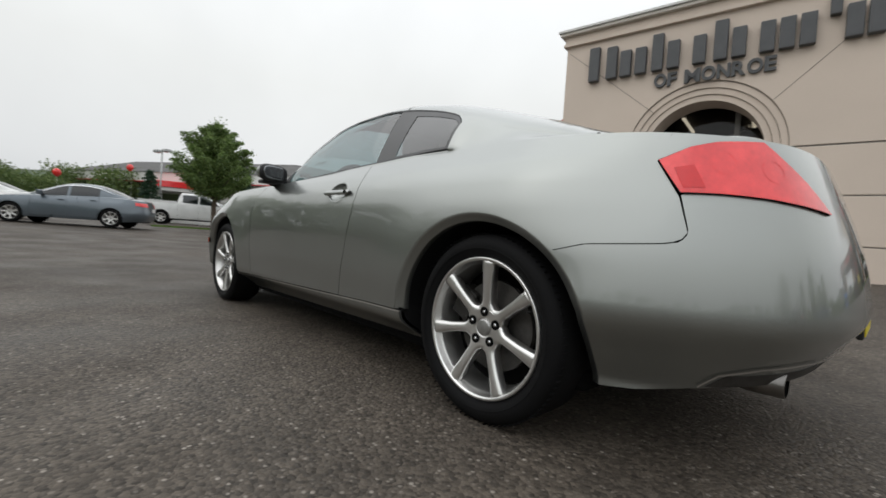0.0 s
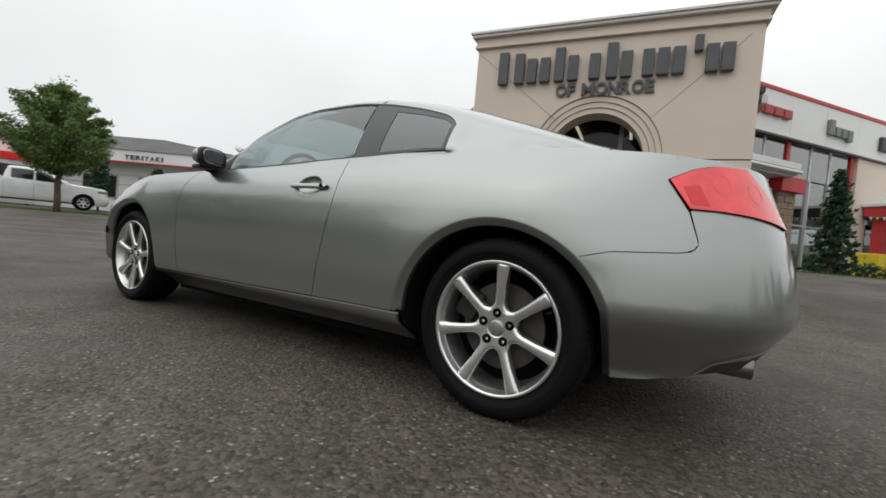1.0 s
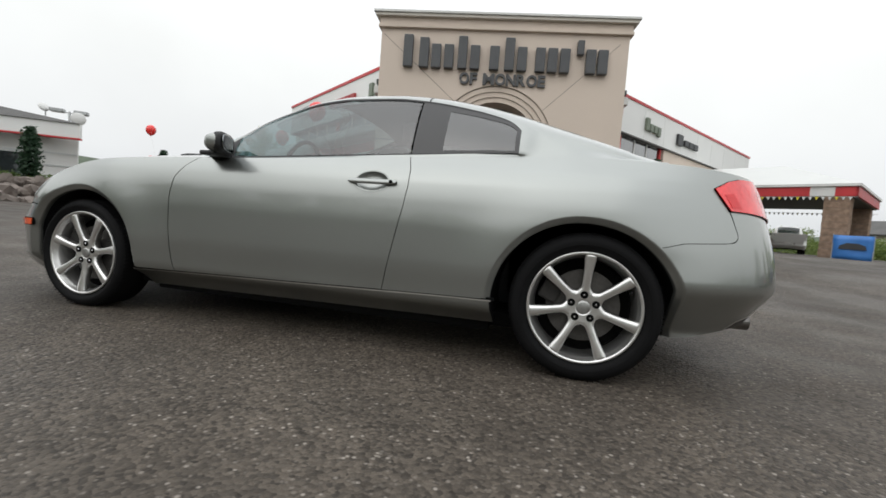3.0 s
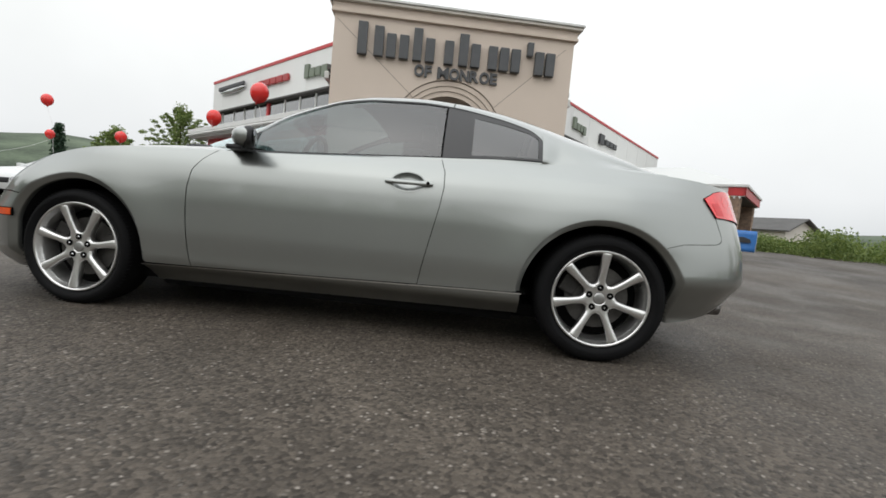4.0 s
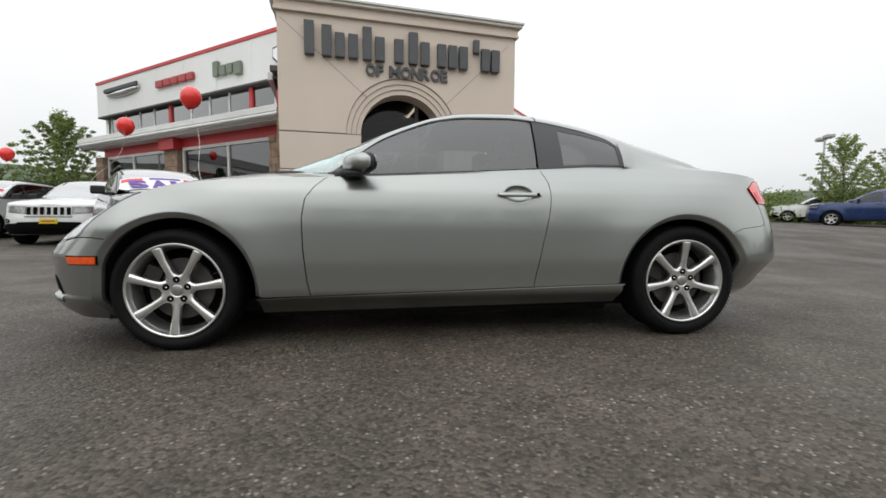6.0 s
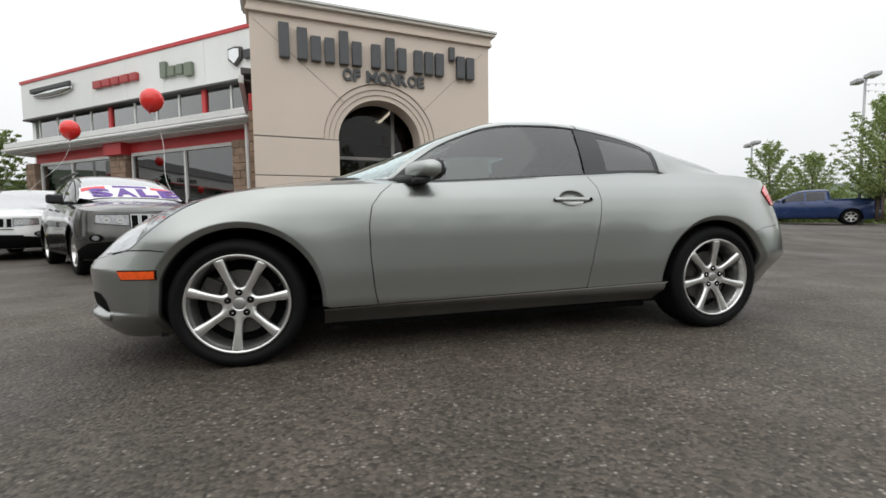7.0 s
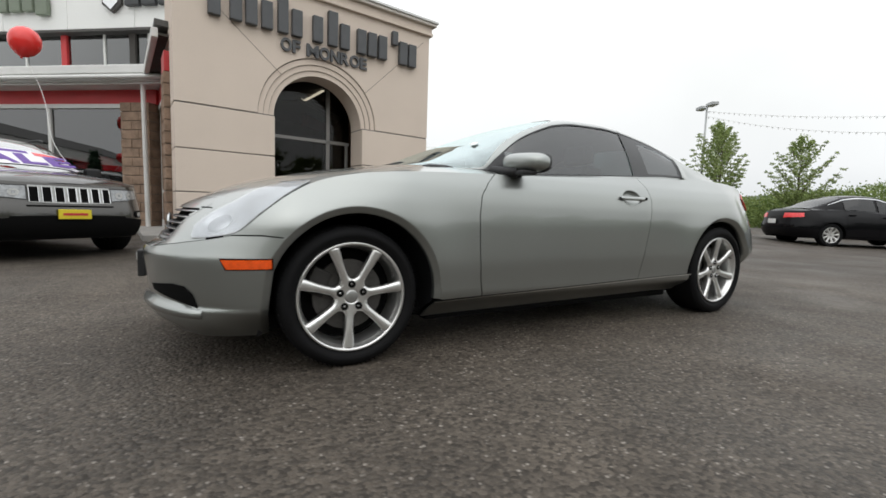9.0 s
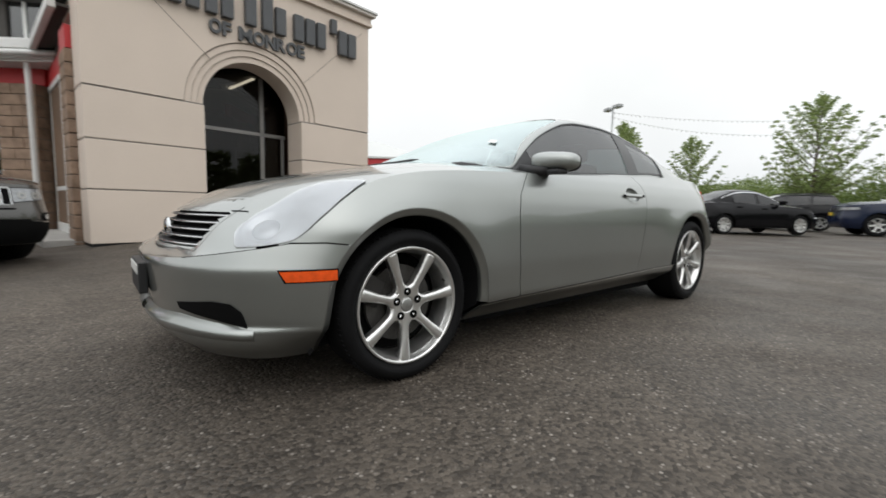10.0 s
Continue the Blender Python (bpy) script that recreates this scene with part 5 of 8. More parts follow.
def sign_main():
    """Raised grey bars in place of the name, and the words below them."""
    s = thing("tower_sign", "row of charcoal bars over small letters on the tower", "sign", T_M)
    zb, zx, zt = 3.83, 4.30, 4.47
    spans = [(0.50, 1.02, zb, zt), (1.08, 1.53, zb, zx), (1.62, 1.80, zb, zt), (1.87, 2.20, zb, zx), (2.26, 2.75, zb, zt), (2.81, 3.36, zb, zx), (3.41, 3.84, zb, zx), (3.97, 4.10, zt - 0.28, zt), (4.15, 4.57, zb, zx)]
    bar = 0.19
    for k, (a, b, lo, hi) in enumerate(spans):
        bars = [(a, b, lo, hi)]
        if b - a > 0.35:
            bars = [(a, a + bar, lo, hi if k != 4 else zx), (b - bar, b, lo, hi if k != 0 else hi - 0.05)]
        if k == 3:
            bars = [(a, a + bar, lo, hi)]
        for u0, u1, z0, z1 in bars:
            part("sign_block", box(u0, u1, -0.112, -0.01, z0, z1, 0.016), SIGN_GREY, s)
    m = Matrix.Translation((1.68, -0.03, 3.555)) @ Matrix.Rotation(radians(90), 4, "X")
    x = 0.0
    for ch, wd in (("O", 0.195), ("F", 0.145), (" ", 0.085), ("M", 0.235), ("O", 0.205), ("N", 0.185), ("R", 0.19), ("O", 0.205), ("E", 0.15)):
        if ch != " ":
            lettering("letter", ch, 0.305, 0.02, SIGN_GREY, m @ Matrix.Translation((x, 0, 0)), s, bold=0.010, width=wd)
        x += wd + 0.016


sign_main()


# ---- wings: frame with s along the wing from the corner, t outwards, mirrored for the other wing ----
WL_M = Matrix.Translation((-1.62, 12.47, 0)) @ Matrix(((-0.8, -0.6, 0, 0), (0.6, -0.8, 0, 0), (0, 0, 1, 0), (0, 0, 0, 1)))
WR_M = Matrix.Translation((-1.62, 12.47, 0)) @ Matrix(((0.6, 0.8, 0, 0), (0.8, -0.6, 0, 0), (0, 0, 1, 0), (0, 0, 0, 1)))


def stone_pillar(parent, x0, x1, y0, y1, z0, z1, rows=15):
    """A pillar of split-face blocks round a mortar core."""
    part("pillar_core", box(x0 + 0.02, x1 - 0.02, y0 + 0.02, y1 - 0.02, z0, z1), MORTAR, parent)
    rnd = random.Random(int(abs(x0 * 97 + z1 * 31)))
    h = (z1 - z0) / rows
    for r in range(rows):
        cut = x0 + (x1 - x0) * (0.38 if r % 2 else 0.62)
        for a, b in ((x0, cut), (cut, x1)):
            e = rnd.uniform(0, 0.02)
            part("stone", box(a + 0.006, b - 0.006, y0 - e, y1 + e, z0 + r * h + 0.006, z0 + (r + 1) * h - 0.006, 0.012), STONE, parent)


def wing(name, m, left):
    w = thing(name, "white-panelled dealership wing with red trim and clerestory windows", "building", m, kind="structure")
    L = 18.4 if left else 30.0
    PB, PT = 6.08, 7.95
    # upper wall: panels, band, windows
    x = 0.4
    while x < L - 0.1:
        x1 = min(x + 2.4, L)
        part("wall_panel", box(x + 0.006, x1 - 0.006, -0.35, 0.0, PB, PT - 0.15, 0.01), WHITE_PANEL, w)
        x = x1
    part("upper_core", box(0.2, L - 0.02, -0.6, -0.30, PB + 0.02, PT - 0.1), WHITE_TRIM, w)
    part("parapet_band", box(0.2, L + 0.03, -0.4, 0.04, PT - 0.15, PT, 0.01), RED_BAND, w, "red parapet band")
    # dark soffit strip paints the shade under the panels
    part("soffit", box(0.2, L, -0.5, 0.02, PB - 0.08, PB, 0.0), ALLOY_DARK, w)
    part("end_wall", box(L - 0.3, L, -9.0, -0.36, 0.0, PT), WHITE_PANEL, w)
    part("upper_back", box(0.2, L - 0.3, -3.2, -3.0, 3.4, PT - 0.2), SHADE_DARK, w)
    part("roof_deck", box(0.2, L - 0.3, -9.0, -0.36, PT - 0.5, PT - 0.4), ROOF_GREY, w)
    wl_end = 17.6 if left else 15.2
    posts = [0.5, 2.55, 4.15, 5.6, 7.1, 8.5, 9.95, 11.65, 13.15, 14.5, 15.9, 17.5] if left else [2.6, 4.2, 5.8, 7.3, 8.9, 10.4, 12.0, 13.4, 15.0]
    reds = (5.6, 11.65) if left else (10.4, 15.0)
    z0, z1 = (4.55, PB - 0.08) if left else (4.55, PB - 0.08)
    for a, b in zip(posts, posts[1:]):
        part("pane", box(a, b, -0.30, -0.28, z0, z1), UPPER_GLASS, w)
    for p_ in posts:
        red = p_ in reds
        k = 0.10 if red else 0.035
        part("mullion", box(p_ - k, p_ + k, -0.36, -0.24 if not red else -0.20, z0, z1, 0.005), RED_BAND if red else WHITE_TRIM, w)
    part("window_sill", box(0.5, wl_end, -0.36, -0.12, z0 - 0.5, z0 + 0.48 if left else z0, 0.01), WHITE_TRIM, w) if left else part("window_sill", box(0.5, 8.9, -0.36, -0.12, z0 - 0.5, z0, 0.01), WHITE_TRIM, w)
    if not left:
        # tall glazing down to the floor beside the storefront
        for a, b in zip(posts, posts[1:]):
            if a > 8.8:
                for q0, q1 in ((0.6, 2.5), (2.56, z0 - 0.06)):
                    part("pane", box(a, b, -0.30, -0.28, q0, q1), UPPER_GLASS, w)
                part("frame_transom", box(a, b, -0.34, -0.22, 2.5, 2.56), ALU, w)
                part("frame_post", box(a - 0.04, a + 0.04, -0.36, -0.18, 0.5, z0, 0.005), RED_BAND if a in reds else ALU, w)
        part("lower_wall", box(5.0, 8.9, -0.3, -0.1, 0.3, z0 - 0.4), STUCCO, w)
        part("room_back", box(8.9, 15.2, -3.2, -3.0, 0.3, 4.0), SHADE_DARK, w)
    if not left:
        part("wall_beige", box(15.2, L - 0.3, -0.34, -0.1, 0.3, PB - 0.08), STUCCO, w)
    # storefront under a canopy
    CL = 10.2 if left else 3.6
    F = 3.1          # storefront line, outwards of the upper wall
    part("canopy_roof", (lambda b: (add_grid(b, [[Vector((-1.0, 0.0, 4.30)), Vector((CL + 0.6, 0.0, 4.30))], [Vector((-2.2, F + 0.62, 3.66)), Vector((CL + 0.8, F + 0.62, 3.66))]]), b)[1])(bmesh.new()), CANOPY_ROOF, w)
    part("canopy_fascia", box(-2.1, CL + 0.8, F + 0.58, F + 0.68, 3.50, 3.68, 0.02), WHITE_TRIM, w)
    part("canopy_fascia", box(-2.1, CL + 0.8, F + 0.50, F + 0.62, 3.34, 3.49, 0.02), WHITE_TRIM, w)
    part("gutter", tube([(-2.1, F + 0.70, 3.42), (CL + 0.8, F + 0.70, 3.42)], 0.05, 10), WHITE_TRIM, w)
    part("canopy_soffit", box(-2.0, CL + 0.7, 0.0, F + 0.55, 3.30, 3.34), WHITE_TRIM, w)
    part("red_band", box(-0.7, CL, F - 0.05, F + 0.10, 2.98, 3.32, 0.01), RED_BAND, w, "red fascia band")
    if left:
        bays = [(0.18, 4.65, (2.2,)), (5.65, 9.9, (7.95,))]
        pillars = [(-0.65, 0.10), (4.75, 5.55), (10.0, 10.6)]
        part("red_block", box(4.7, 5.6, F, F + 0.40, 2.92, 3.36, 0.01), RED_BAND, w)
    else:
        bays = [(0.9, 4.1, (2.5,))]
        pillars = [(0.1, 0.85), (4.2, 5.0)]
        part("red_block", box(4.1, 5.2, F, F + 0.4, 2.92, 3.36, 0.01), RED_BAND, w)
    gz = 0.15 if left else 0.45
    for a, b, mids in bays:
        part("frame_head", box(a, b, F, F + 0.12, 2.88, 2.98, 0.008), WHITE_TRIM, w)
        part("frame_transom", box(a, b, F, F + 0.10, 0.92, 1.0, 0.008), ALU, w)
        part("frame_sill", box(a, b, F, F + 0.12, gz, gz + 0.1, 0.008), ALU, w)
        edges = [a, *mids, b]
        for e in edges:
            part("frame_post", box(e - 0.045, e + 0.045, F, F + 0.11, gz, 2.9, 0.008), WHITE_TRIM, w)
        for e0, e1 in zip(edges, edges[1:]):
            part("pane", box(e0 + 0.05, e1 - 0.05, F + 0.05, F + 0.06, 1.0, 2.88), SHOP_GLASS, w)
            part("pane", box(e0 + 0.05, e1 - 0.05, F + 0.05, F + 0.06, gz + 0.1, 0.92), SHOP_GLASS, w)
    for a, b in pillars:
        stone_pillar(w, a, b, F - 0.1, F + 0.25, gz - 0.3, 2.98)
    part("room_back", box(0.0, CL, -2.6, -2.5, 0.0, 3.3), SHADE_DARK, w)
    part("room_floor", box(-1.0, CL, -2.6, F, -0.2, gz), SHADE_DARK, w)
    part("room_end", box(CL - 0.15, CL, -2.6, F - 0.1, 0.0, 3.3), STUCCO, w)
    if not left:
        part("side_wall", box(5.0, 5.2, -0.3, F - 0.1, 0.2, 3.3), STUCCO, w)
    return w


WING_L = wing("showroom_wing", WL_M, True)
WING_R = wing("showroom_wing", WR_M, False)


# ---- parked vehicles ----
def vehicle(kind, name, label, m, paint, spokes=5, detail=True, group=""):
    """A simpler parked car of a kind: sedan, suv or pickup."""
    if kind == "suv":
        m = m @ Matrix.Diagonal((1, 1, 0.935, 1))
    if kind == "sedan":
        S = Shape(front_at=-1.5, front_len=0.88, front_n=2.8, rear_at=1.5, rear_len=0.92, rear_n=3.2, half=0.91,
                  hub_f=-1.39, hub_r=1.39, hub_z=0.32, arch_r=0.365, flare=0.015,
                  in_side=curve((0.1, 0.10), (0.2, 0.05), (0.3, 0.015), (0.5, 0.0), (0.72, 0.008), (0.86, 0.04), (0.96, 0.10), (1.08, 0.16)),
                  in_front=curve((0.1, 0.14), (0.2, 0.05), (0.4, 0.0), (0.52, 0.0), (0.64, 0.06), (0.8, 0.14)),
                  in_rear=curve((0.15, 0.2), (0.3, 0.08), (0.42, 0.01), (0.55, 0.0), (0.66, 0.03), (0.9, 0.08), (1.05, 0.14)),
                  z_hi=curve((-2.38, 0.64), (-2.1, 0.66), (-1.9, 0.76), (-1.6, 0.86), (-1.0, 0.92), (-0.6, 0.94), (0, 0.96), (1.0, 1.01), (1.7, 1.02), (2.42, 0.98)),
                  z_mid=curve((-2.38, 0.64), (-2.3, 0.74), (-2.0, 0.84), (-1.4, 0.96), (-0.9, 1.03), (0.5, 1.0), (1.5, 1.05), (2.0, 1.07), (2.33, 1.05), (2.42, 0.98)),
                  belt_y=curve((-1.15, 0.02), (-1.12, 0.35), (-1.0, 0.6), (-0.8, 0.72), (-0.4, 0.76), (0.8, 0.76), (1.4, 0.72), (1.9, 0.6)),
                  belt_z=curve((-1.15, 1.02), (-0.8, 0.97), (-0.4, 0.965), (0, 0.985), (1.0, 1.035), (1.5, 1.05), (1.9, 1.05)),
                  rail_y=curve((-1.15, 0.018), (-1.12, 0.345), (-1.0, 0.595), (-0.8, 0.70), (-0.4, 0.64), (0.1, 0.58), (0.8, 0.59), (1.3, 0.65), (1.9, 0.585)),
                  rail_z=curve((-1.15, 1.022), (-0.8, 1.0), (-0.55, 1.14), (-0.2, 1.30), (0.1, 1.385), (0.5, 1.40), (0.9, 1.36), (1.3, 1.22), (1.6, 1.10), (1.9, 1.055)),
                  roof_z=curve((-1.15, 1.03), (-0.7, 1.2), (-0.2, 1.39), (0.1, 1.465), (0.45, 1.485), (0.8, 1.465), (1.2, 1.35), (1.6, 1.18), (1.9, 1.07)))
        g0, g1, seams, ws, rg, rail_end = -0.74, 1.42, (-0.86, 0.12, 1.02), (-1.14, 0.05), (0.95, 1.85), 1.88
        r_t, r_r, wid = 0.325, 0.222, 0.205
    elif kind == "suv":
        S = Shape(front_at=-1.55, front_len=0.72, front_n=3.4, rear_at=1.55, rear_len=0.66, rear_n=4.2, half=0.93,
                  hub_f=-1.40, hub_r=1.40, hub_z=0.36, arch_r=0.41, flare=0.022,
                  in_side=curve((0.15, 0.12), (0.25, 0.06), (0.36, 0.015), (0.6, 0.0), (0.85, 0.005), (1.0, 0.03), (1.1, 0.08), (1.25, 0.15)),
                  in_front=curve((0.15, 0.22), (0.28, 0.08), (0.45, 0.0), (0.62, 0.0), (0.72, 0.03), (0.95, 0.07), (1.05, 0.11)),
                  in_rear=curve((0.15, 0.2), (0.35, 0.05), (0.5, 0.0), (0.7, 0.0), (0.8, 0.04), (1.1, 0.06), (1.3, 0.09)),
                  z_hi=curve((-2.27, 0.95), (-2.0, 0.97), (-1.7, 1.02), (-1.2, 1.07), (-0.8, 1.09), (0, 1.12), (1.0, 1.17), (1.7, 1.19), (2.21, 1.19)),
                  z_mid=curve((-2.27, 0.96), (-2.15, 1.03), (-1.7, 1.10), (-1.0, 1.16), (-0.5, 1.16), (1.7, 1.2), (2.21, 1.19)),
                  belt_y=curve((-1.08, 0.02), (-1.05, 0.4), (-0.95, 0.62), (-0.75, 0.75), (-0.4, 0.79), (1.2, 0.80), (1.9, 0.77), (2.14, 0.74)),
                  belt_z=curve((-1.08, 1.15), (-0.75, 1.11), (-0.4, 1.11), (0, 1.125), (1.0, 1.175), (2.14, 1.2)),
                  rail_y=curve((-1.08, 0.018), (-1.05, 0.395), (-0.95, 0.615), (-0.75, 0.74), (-0.3, 0.68), (0.1, 0.64), (1.2, 0.64), (1.9, 0.63), (2.14, 0.62)),
                  rail_z=curve((-1.08, 1.153), (-0.75, 1.15), (-0.45, 1.33), (-0.1, 1.52), (0.1, 1.575), (0.6, 1.60), (1.4, 1.58), (1.9, 1.55), (2.0, 1.42), (2.14, 1.22)),
                  roof_z=curve((-1.08, 1.16), (-0.6, 1.38), (-0.15, 1.60), (0.1, 1.67), (0.6, 1.71), (1.4, 1.70), (1.9, 1.66), (2.02, 1.50), (2.14, 1.24)))
        g0, g1, seams, ws, rg, rail_end = -0.72, 1.95, (-0.82, 0.18, 1.05), (-1.07, 0.02), (1.90, 2.13), 2.135
        r_t, r_r, wid = 0.37, 0.245, 0.225
    else:
        S = Shape(front_at=-2.1, front_len=0.80, front_n=3.8, rear_at=2.3, rear_len=0.65, rear_n=7.0, half=0.99,
                  hub_f=-1.85, hub_r=1.80, hub_z=0.39, arch_r=0.45, flare=0.020,
                  in_side=curve((0.2, 0.12), (0.35, 0.04), (0.5, 0.0), (0.9, 0.0), (1.1, 0.02), (1.22, 0.06), (1.4, 0.12)),
                  in_front=curve((0.2, 0.2), (0.35, 0.05), (0.5, 0.0), (0.7, 0.0), (0.8, 0.05), (1.1, 0.10), (1.2, 0.14)),
                  in_rear=curve((0.2, 0.2), (0.4, 0.05), (0.5, 0.0), (0.68, 0.0), (0.72, 0.08), (1.3, 0.10)),
                  z_hi=curve((-2.9, 1.08), (-2.5, 1.12), (-1.8, 1.18), (-1.0, 1.22), (1.0, 1.27), (1.15, 1.31), (2.95, 1.33)),
                  z_mid=curve((-2.9, 1.10), (-2.75, 1.18), (-2.0, 1.26), (-1.3, 1.29), (0.9, 1.27), (1.15, 1.31), (2.95, 1.33)),
                  belt_y=curve((-1.45, 0.02), (-1.42, 0.45), (-1.3, 0.7), (-1.1, 0.81), (-0.8, 0.85), (0.9, 0.86), (1.05, 0.85)),
                  belt_z=curve((-1.45, 1.28), (-1.1, 1.24), (-0.8, 1.235), (1.05, 1.285)),
                  rail_y=curve((-1.45, 0.018), (-1.42, 0.445), (-1.3, 0.69), (-1.1, 0.80), (-0.7, 0.74), (-0.3, 0.69), (0.9, 0.69), (1.05, 0.70)),
                  rail_z=curve((-1.45, 1.283), (-1.1, 1.27), (-0.8, 1.45), (-0.45, 1.66), (-0.2, 1.74), (0.3, 1.77), (0.8, 1.76), (0.93, 1.70), (1.05, 1.32)),
                  roof_z=curve((-1.45, 1.29), (-1.0, 1.5), (-0.5, 1.76), (-0.2, 1.85), (0.3, 1.89), (0.8, 1.88), (0.93, 1.82), (1.05, 1.34)))
        g0, g1, seams, ws, rg, rail_end = -1.06, 0.80, (-1.12, -0.02, 1.0), (-1.44, -0.35), (0.92, 1.045), 1.045
        r_t, r_r, wid = 0.40, 0.25, 0.24
    car = thing(name, label, {"sedan": "car", "suv": "suv", "pickup": "pickup truck"}[kind], m, group)
    so, zh = S.s_of, S.z_hi
    fa, ra, z0, ar = S.hub_f, S.hub_r, S.hub_z, S.arch_r
    low = in_z = z0 - 0.10
    sill = z0 - 0.03
    ring_ = lambda a, b, n: [(so(x), zh(x)) for x in np.linspace(a, b, n)]
    a0, a1 = fa + ar, ra - ar
    split = z0 + 0.72 * ar
    ang = math.degrees(math.asin(0.72))
    nx, tx = float(S.tx[0]), float(S.tx[-1])
    # front end, fender, doors, rear quarter, rear end
    fl = [(S.s0, low), (S.s0, zh(nx))]
    arch_f = arch(fa, z0, ar, 196, 180 - ang, 8)
    g = coons([(S.s0, low), arch_f[0]], ring_(nx, fa - 0.30 * ar - 0.25, 14), fl, arch_f + [(so(fa - 0.30 * ar - 0.25), zh(fa - 0.30 * ar - 0.25))], 16, 9)
    pair("front_bumper", skin(S, g, gap=0), paint, car)
    x0 = fa - 0.30 * ar - 0.25
    g = coons(arch(fa, z0, ar, 180 - ang, -12, 16) + [(seams[0], sill)], ring_(x0, seams[0], 16), [arch_f[-1], (so(x0), zh(x0))], [(seams[0], sill), (seams[0], zh(seams[0]))], 26, 8)
    pair("front_fender", skin(S, g), paint, car)
    doors = []
    for a, b in zip(seams, seams[1:]):
        b_low = min(b, a1 - 0.02)
        g = coons([(a, sill), (b_low, sill)], ring_(a, b, 8), [(a, sill), (a, zh(a))], [(b_low, sill), (b_low, sill + 0.25), (b, sill + 0.5), (b, zh(b))], 8, 8)
        doors.append(pair("door", skin(S, g, gap=0.004), paint, car))
    if kind == "pickup":
        x1 = tx - 0.02
    else:
        x1 = ra + 0.30 * ar + 0.30
    b_low = min(seams[-1], a1 - 0.02)
    g = coons([(b_low, sill), (a1, sill)] + arch(ra, z0, ar, 186, ang, 16), ring_(seams[-1], x1, 16), [(b_low, sill), (b_low, sill + 0.25), (seams[-1], sill + 0.5), (seams[-1], zh(seams[-1]))], [arch(ra, z0, ar, ang, ang, 1)[0], (so(x1), zh(x1))], 26, 8)
    pair("rear_quarter", skin(S, g), paint, car)
    arch_r = arch(ra, z0, ar, -16, ang, 8)
    g = coons([arch_r[0], (S.s1, low + 0.06)], [(so(x1), zh(x1))] + ring_(x1 + 0.01, tx, 12), arch_r + [(so(x1), zh(x1))], [(S.s1, low + 0.06), (S.s1, zh(tx))], 16, 9)
    pair("rear_bumper", skin(S, g, gap=0), paint, car)
    g = coons([(a0, low), (a1, low)], [(a0, sill), (a1, sill)], [(a0, low), (a0, sill)], [(a1, low), (a1, sill)], 6, 4)
    pair("sill_panel", skin(S, g), BLACK if kind != "sedan" else paint, car)
    vv = np.linspace(-1, 1, 15)
    bm = bmesh.new()
    add_grid(bm, [[S.top(x, v) for v in vv] for x in np.linspace(nx + 0.002, ws[0] + 0.45, 20)])
    part("bonnet", bm, paint, car, smooth=True)
    bm = bmesh.new()
    if kind == "pickup":
        add_grid(bm, [[Vector((x, y, 0.85)) for y in (-0.80, 0.80)] for x in (1.1, 2.85)])
        part("bed_floor", bm, BLACK, car)
        for sg in (-1, 1):
            part("bed_rail", box(1.08, tx - 0.05, sg * 0.87 - 0.06, sg * 0.87 + 0.06, 0.9, 1.335, 0.02), paint, car)
        part("tailgate", box(tx - 0.11, tx - 0.045, -0.82, 0.82, 0.72, 1.32, 0.02), paint, car)
    else:
        add_grid(bm, [[S.top(x, v) for v in vv] for x in np.linspace(rg[0], tx - 0.002, 16)])
        part("boot_lid", bm, paint, car, smooth=True)
    part("underbody", box(nx + 0.3, tx - 0.3, -0.7, 0.7, low, low + 0.2, 0.03), GAP, car)
    part("body_core", box(-1.0, a1 - 0.05, -0.66, 0.66, low + 0.05, zh(0) - 0.08, 0.03), GAP, car)
    part("engine_bay", box(nx + 0.35, a0, -0.40, 0.40, low, zh(-1.6) - 0.16, 0.05), GAP, car)
    if kind != "pickup":
        part("boot_floor", box(a1, tx - 0.3, -0.40, 0.40, low, 0.85, 0.05), GAP, car)
    for hub in (fa, ra):
        bm = bmesh.new()
        pts = arch(hub, z0, ar + 0.004, -16, 196, 20)
        add_grid(bm, [[Vector((x, y, z)) for x, z in pts] for y in (-S.half + 0.02, -0.42)])
        bm.faces.new([bm.verts.new((x, -0.42, z)) for x, z in pts])
        pair("wheel_arch_lining", bm, GAP, car)
    # greenhouse
    xs = np.linspace(g0 - 0.04, rail_end, 34)
    lo_w = lambda x: 0.0
    band = lambda x: 1.0 if ws[1] < x < rg[0] else (0.26 + 0.74 * step(ws[1] - 0.08, ws[1], x) if x < ws[1] + 0.001 else 0.30 + 0.70 * (1 - step(rg[0], rg[0] + 0.06, x)))
    bm = cabin_patch(S.roof, xs, lo_w, band, 8, 0.0)
    pair("roof", bm, paint, car)
    lo2 = lambda x: 0.26 * step(ws[0], g0, x)
    pair("windscreen", cabin_patch(S.roof, np.linspace(ws[0] + 0.005, ws[1] + 0.02, 16), lo2, lambda x: 1.0, 6, -0.004), SCREEN_GLASS, car)
    pair("rear_window", cabin_patch(S.roof, np.linspace(rg[0], rg[1], 10), lambda x: 0.30, lambda x: 1.0, 6, -0.003), VEHICLE_GLASS, car)
    bm = bmesh.new()
    xs = np.linspace(g0 - 0.05, rail_end, 24)
    add_grid(bm, [[S.ring(so(x)) for x in xs], [Vector((x, -S.belt_y(x) - 0.01, S.belt_z(x) + 0.004)) for x in xs]])
    pair("shoulder", bm, paint, car)
